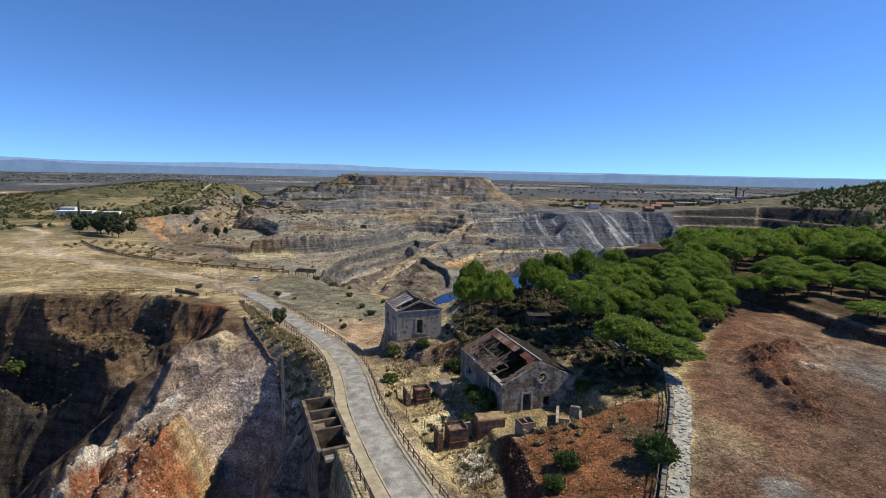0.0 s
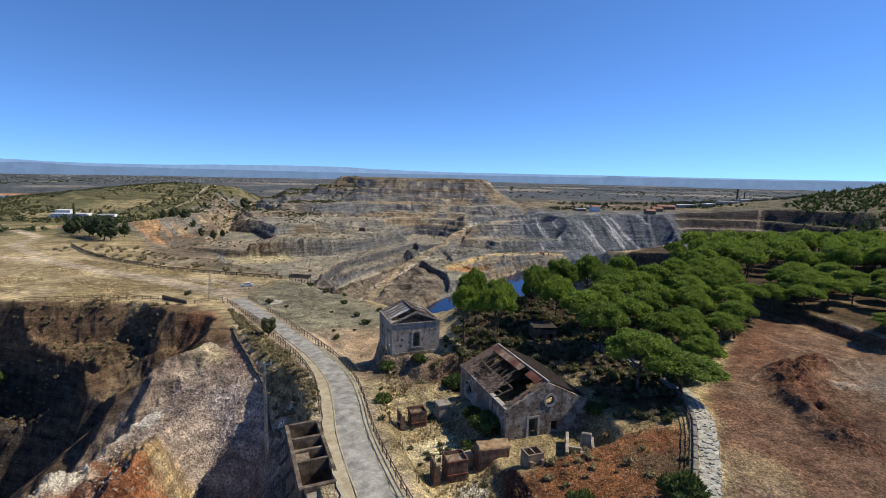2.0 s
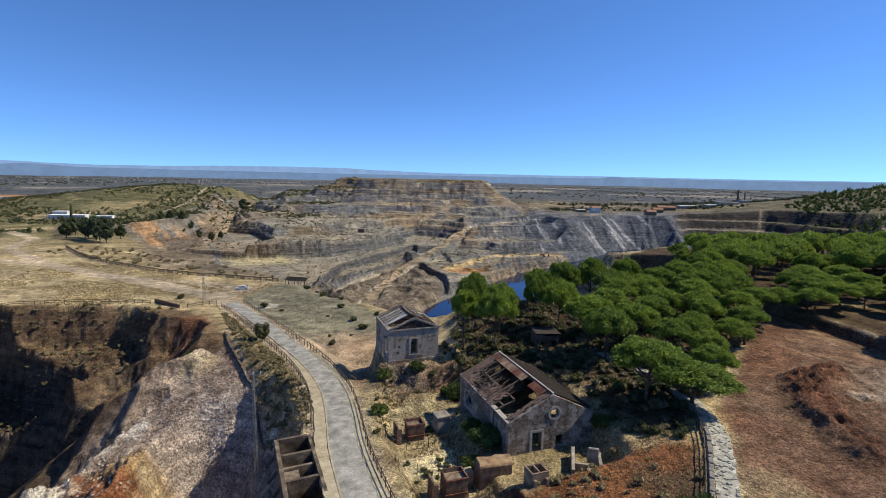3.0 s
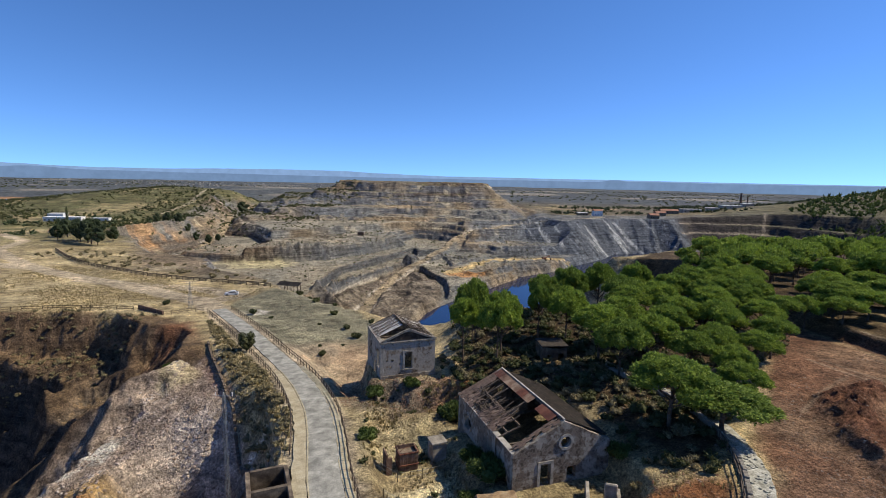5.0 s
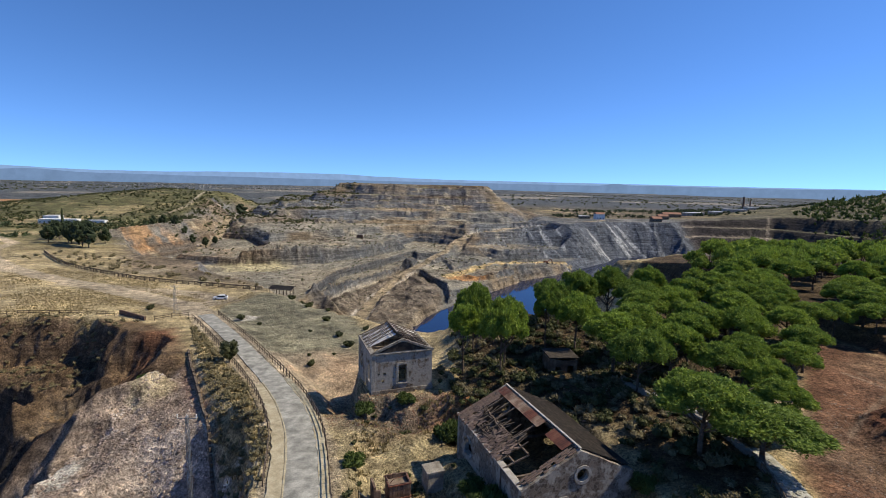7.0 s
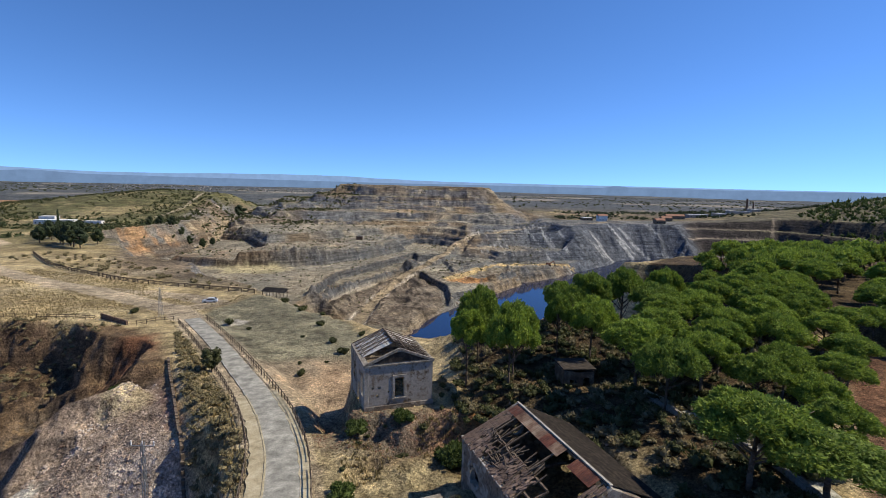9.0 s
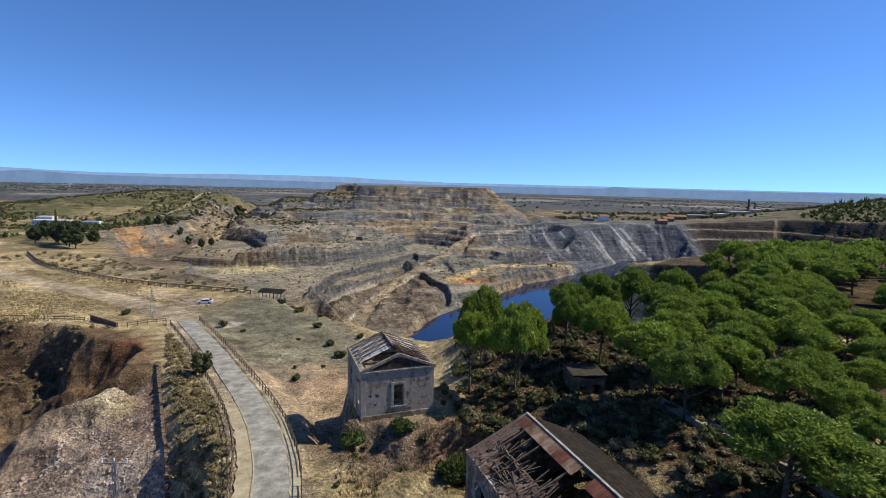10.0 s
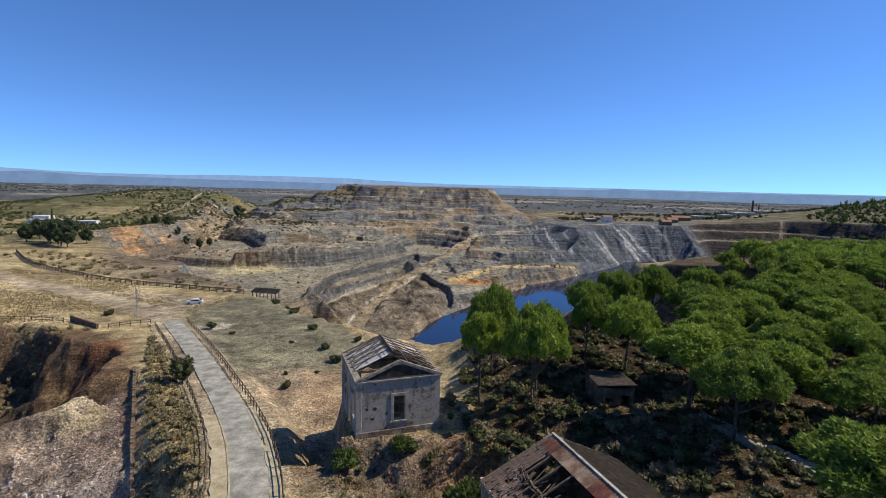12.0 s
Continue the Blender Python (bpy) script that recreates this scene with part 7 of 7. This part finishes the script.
scatter("pit_rim_scrub", [(-190, 236), (-120, 202), (-58, 178), (-50, 182), (-60, 200), (-120, 226), (-180, 262)], 150, BUSHES, (0.5, 1.4), DRY_SCRUB, "dry scrub along the pit fence", "scrub", 14)
scatter("heap_scrub", [(-260, 430), (-100, 405), (0, 405), (110, 500), (130, 800), (-280, 800)], 1100, FAR_BUSHES, (0.5, 1.4), SCRUB, "olive scrub on the spoil heaps", "scrub", 15, keep=patchy(40, 0.0, 7))
scatter("hill_scrub", [(-620, 480), (-250, 440), (-170, 560), (-120, 850), (-700, 1000)], 4200, FAR_BUSHES, (0.9, 2.6), SCRUB, "dark olive scrub on the low hill", "scrub", 16, keep=patchy(70, -0.15, 8))
scatter("village_trees", [(-560, 330), (-240, 330), (-250, 520), (-560, 640)], 260, FAR_BUSHES, (1.5, 4.0), DARK_LEAF, "scattered dark trees round the villa", "trees", 17, keep=patchy(60, 0.05, 2))
scatter("rim_trees", [(150, 700), (300, 720), (620, 760), (700, 1000), (150, 920)], 700, FAR_BUSHES, (1.5, 4.0), DARK_LEAF, "dark trees and scrub on the far rim", "trees", 18, keep=patchy(80, 0.0, 3))
scatter("hill_wood", [(340, 380), (620, 380), (1100, 560), (1000, 860), (600, 800), (470, 690), (420, 540)], 3200, FAR_BUSHES, (1.6, 3.8), GREEN, "young pine wood on the far hill", "trees", 19, squash=(1.0, 1.9), keep=patchy(90, -0.45, 4))
scatter("plain_trees", [(-2600, 1100), (2600, 1100), (3600, 3200), (-3600, 3200)], 2600, FAR_BUSHES, (2.5, 6.0), SCRUB, "far dark groves on the plain", "trees", 20, squash=(0.5, 0.8), keep=patchy(420, 0.05, 5))
BOXES = [(np.array([(x, y, z) for x in (-1, 1) for y in (-0.6, 0.6) for z in (-0.5, 0.8)], float), np.array([(0, 1, 3, 2), (4, 6, 7, 5), (0, 4, 5, 1), (2, 3, 7, 6), (1, 5, 7, 3)]))]
scatter("village_houses", [(-2600, 2000), (-300, 2000), (-400, 3400), (-3200, 3400)], 420, BOXES, (2.5, 5.5), TRIM, "far white houses of a village", "houses", 21, keep=patchy(500, 0.0, 6))

# single bushes that stand apart on the grey field
bush_src = None
for k, (x, y, s) in enumerate([(-22.2, 108, 0.95), (-32.4, 153.5, 1.7), (-26.8, 138, 1.1), (-21.1, 125.6, 1.1), (-17.6, 119.1, 1.25), (-36, 156, 1.5), (-38.5, 158, 1.3), (-42, 160, 1.2), (-30, 151, 0.9), (-35, 150.5, 0.9), (-28, 128.5, 0.5), (-16, 131, 0.9), (-24, 113, 0.5), (-19.5, 114, 0.4), (-28.5, 147, 0.8), (-47, 137, 1.3), (-41, 133, 0.6), (-74, 146, 1.2), (-14, 127, 1.1), (-9, 124, 1.3), (-6, 121.5, 1.2)]):
    if bush_src is None:
        v, f = bush_template(np.random.RandomState(3), 7, 42, 0.24)
        bush_src = tagged(link_mesh("bush", v, f, SCRUB), "small round olive-green bush on the grey field", "bush", "bushes on the field")
        bush_src.matrix_basis = at_ground(x, y)
    else:
        bush_src2 = copy_thing(bush_src, at_ground(x, y, k * 1.1))
    o = bush_src if k == 0 else bush_src2
    o.scale = (s, s, s)
green_src = None
for k, (x, y, s, lab) in enumerate([(13, 45.8, 1.4, "dark green shrub on the red bank"), (21.3, 44.6, 1.9, "bright green young pine beside the path"), (-8.4, 82.2, 1.3, "green shrub at the foot of the ruined house"), (-3.2, 83.2, 1.2, "grey-green shrub below the ruined house wall"), (2.6, 78.5, 2.0, "yellow-green shrub behind the ruined hall"), (5.9, 62.4, 1.9, "ivy-green shrub against the hall wall"), (4.6, 65, 1.4, "ivy-green shrub against the hall wall"), (19.6, 63.8, 1.3, "green creeper at the hall corner"), (-85, 112.6, 1.6, "green bush on a bench of the pit"), (-113, 125, 3.0, "olive bush on the pit rim"), (-48.5, 101.5, 1.1, "olive bush on the yellow rock"), (11, 42.5, 1.1, "low green shrub on the red bank"), (4.0, 60.0, 1.2, "green shrub in the yard"), (-7.6, 70.5, 1.2, "green shrub beside the road fence")]):
    if green_src is None:
        v, f = bush_template(np.random.RandomState(13), 12, 130, 0.17)
        green_src = link_mesh("shrub", v, f, GREEN)
        o = green_src
        o.matrix_basis = at_ground(x, y)
    else:
        o = copy_thing(green_src, at_ground(x, y, k * 1.7))
    tagged(o, lab, "shrub", "green shrubs")
    o.scale = (s, s, s * (1.1 if k != 1 else 1.3))


# ---- the wood ----
for k, (x, y, hh, sp) in enumerate([(26.0, 66.6, 8.2, 5.4), (30.6, 64.4, 6.0, 5.2), (6.5, 101.5, 9.0, 3.7), (4.6, 95.5, 7.5, 3.0), (9.8, 90.5, 8.6, 3.8), (10.6, 92.6, 9.2, 3.6), (17.8, 99, 8.6, 2.3), (22.2, 97.5, 8.8, 4.2), (24.5, 86.5, 9.0, 4.8), (25.5, 80.5, 8.4, 4.4), (31.0, 84.2, 8.2, 4.2), (34.4, 79.3, 7.2, 3.4), (40.2, 83.8, 7.0, 3.6), (45.3, 82.3, 6.8, 3.4), (38.5, 76.5, 6.4, 3.2), (27.5, 117.2, 9.0, 4.4), (35.0, 121, 9.0, 4.6), (36.0, 109.0, 8.8, 4.8), (34.6, 103, 8.6, 4.2), (40.4, 105, 8.8, 4.8), (40.2, 96, 8.2, 4.4), (49.6, 102.5, 8.4, 4.6), (46, 93.6, 8.0, 4.2), (55.5, 98, 7.6, 3.8), (58, 107, 8.2, 4.0), (47, 113, 9, 4.6), (55, 119, 9, 4.4), (66, 122, 9, 4.6), (30, 94, 8.6, 4.3), (20.5, 109, 8.8, 3.8), (44, 124, 9, 4.6), (75.2, 107, 8.6, 4.4), (67.6, 104, 7.0, 3.4), (82, 112, 8.6, 4.2), (86, 106, 8.0, 3.8), (91, 113.6, 8.6, 4.6), (95, 107, 8.2, 4.0), (101, 114.8, 8.6, 4.4), (75.7, 85, 6.4, 4.0), (80.5, 88, 6.0, 3.6), (79, 104, 8.4, 4.4), (88, 100, 8.2, 4.2), (72, 101, 7.6, 3.8), (97, 101, 8.2, 4.4), (84, 120, 9.0, 4.6), (93, 121, 9.0, 4.6), (104, 106, 8.6, 4.4), (76, 113, 8.8, 4.2), (61, 101, 7.8, 3.8), (64, 114, 8.6, 4.2), (57, 113, 8.6, 4.2), (51, 108, 8.6, 4.2), (61, 121, 9.0, 4.4), (51, 88, 7.4, 3.6), (70, 126, 9.0, 4.4), (36, 90, 8.2, 4.0), (36, 70.5, 6.2, 3.2)]):
    plant(x, y, hh + 4.5 - ground_z(x, y), sp, k)
rng = np.random.RandomState(5)
beyond = []
LANE = smooth_line([(66, 110), (71, 118), (78, 124), (88, 132), (99, 141), (114, 153)], 4.0).tolist()
wood = [(60, 132), (74, 108), (98, 102), (130, 98), (160, 130), (240, 190), (310, 260), (270, 290), (190, 275), (120, 235), (92, 205), (66, 165), (56, 148)]
tries = rng.uniform((55, 105), (365, 385), (9000, 2))
inside = edge_distance(tries[:, 0], tries[:, 1], wood)
for (x, y), d in sorted(zip(tries.tolist(), inside.tolist()), key=lambda q: q[0][1] // 60):
    if d > 0 and len(placed) < 450 and min(math.hypot(x - a, y - b) for a, b in LANE) > 4.6:
        sp = rng.uniform(3.6, 5.2)
        if all((x - a) ** 2 + (y - b) ** 2 > (0.68 * (sp + s)) ** 2 for a, b, s in placed):
            tall = rng.uniform(7.5, 9.8)
            if len(placed) < 292:
                plant(float(x), float(y), tall, sp, len(placed))
            else:
                placed.append((x, y, sp * 0.84))
                beyond.append((x, y, tall, sp * 0.84))
# the pines farther back, as one wood
crowns = []
for k in range(4):
    r4 = np.random.RandomState(70 + k)
    v, f = pine_crown(r4, 8.5, 4.2, 7, 150, 0.65)
    bm = limb_bm(r4, 6.0, 3.4, 0.22, 4)
    bmesh.ops.triangulate(bm, faces=bm.faces[:])
    bm.verts.index_update()
    stem_v, stem_f = np.array([q.co for q in bm.verts]), np.array([[q.index for q in g.verts] for g in bm.faces])
    bm.free()
    crowns.append((v, f, stem_v, stem_f))
leaf_v, leaf_f, stem_v, stem_f, n, m = [], [], [], [], 0, 0
for k, (x, y, tall, sp) in enumerate(beyond):
    v, f, sv, sf = crowns[k % 4]
    c, sn = math.cos(k * 1.7), math.sin(k * 1.7)
    for src, out in ((v, leaf_v), (sv, stem_v)):
        out.append(np.stack([(src[:, 0] * c - src[:, 1] * sn) * sp / 4.2 + x, (src[:, 0] * sn + src[:, 1] * c) * sp / 4.2 + y, src[:, 2] * tall / 8.5 + ground_z(x, y)], 1))
    leaf_f.append(f + n)
    stem_f.append(sf + m)
    n, m = n + len(v), m + len(sv)
if beyond:
    far_wood = tagged(new("far_wood"), "dense far part of the umbrella pine wood", "trees", kind="stuff")
    link_mesh("crown", np.concatenate(leaf_v), np.concatenate(leaf_f).tolist(), NEEDLES, far_wood)
    link_mesh("trunk", np.concatenate(stem_v), np.concatenate(stem_f).tolist(), BARK, far_wood)
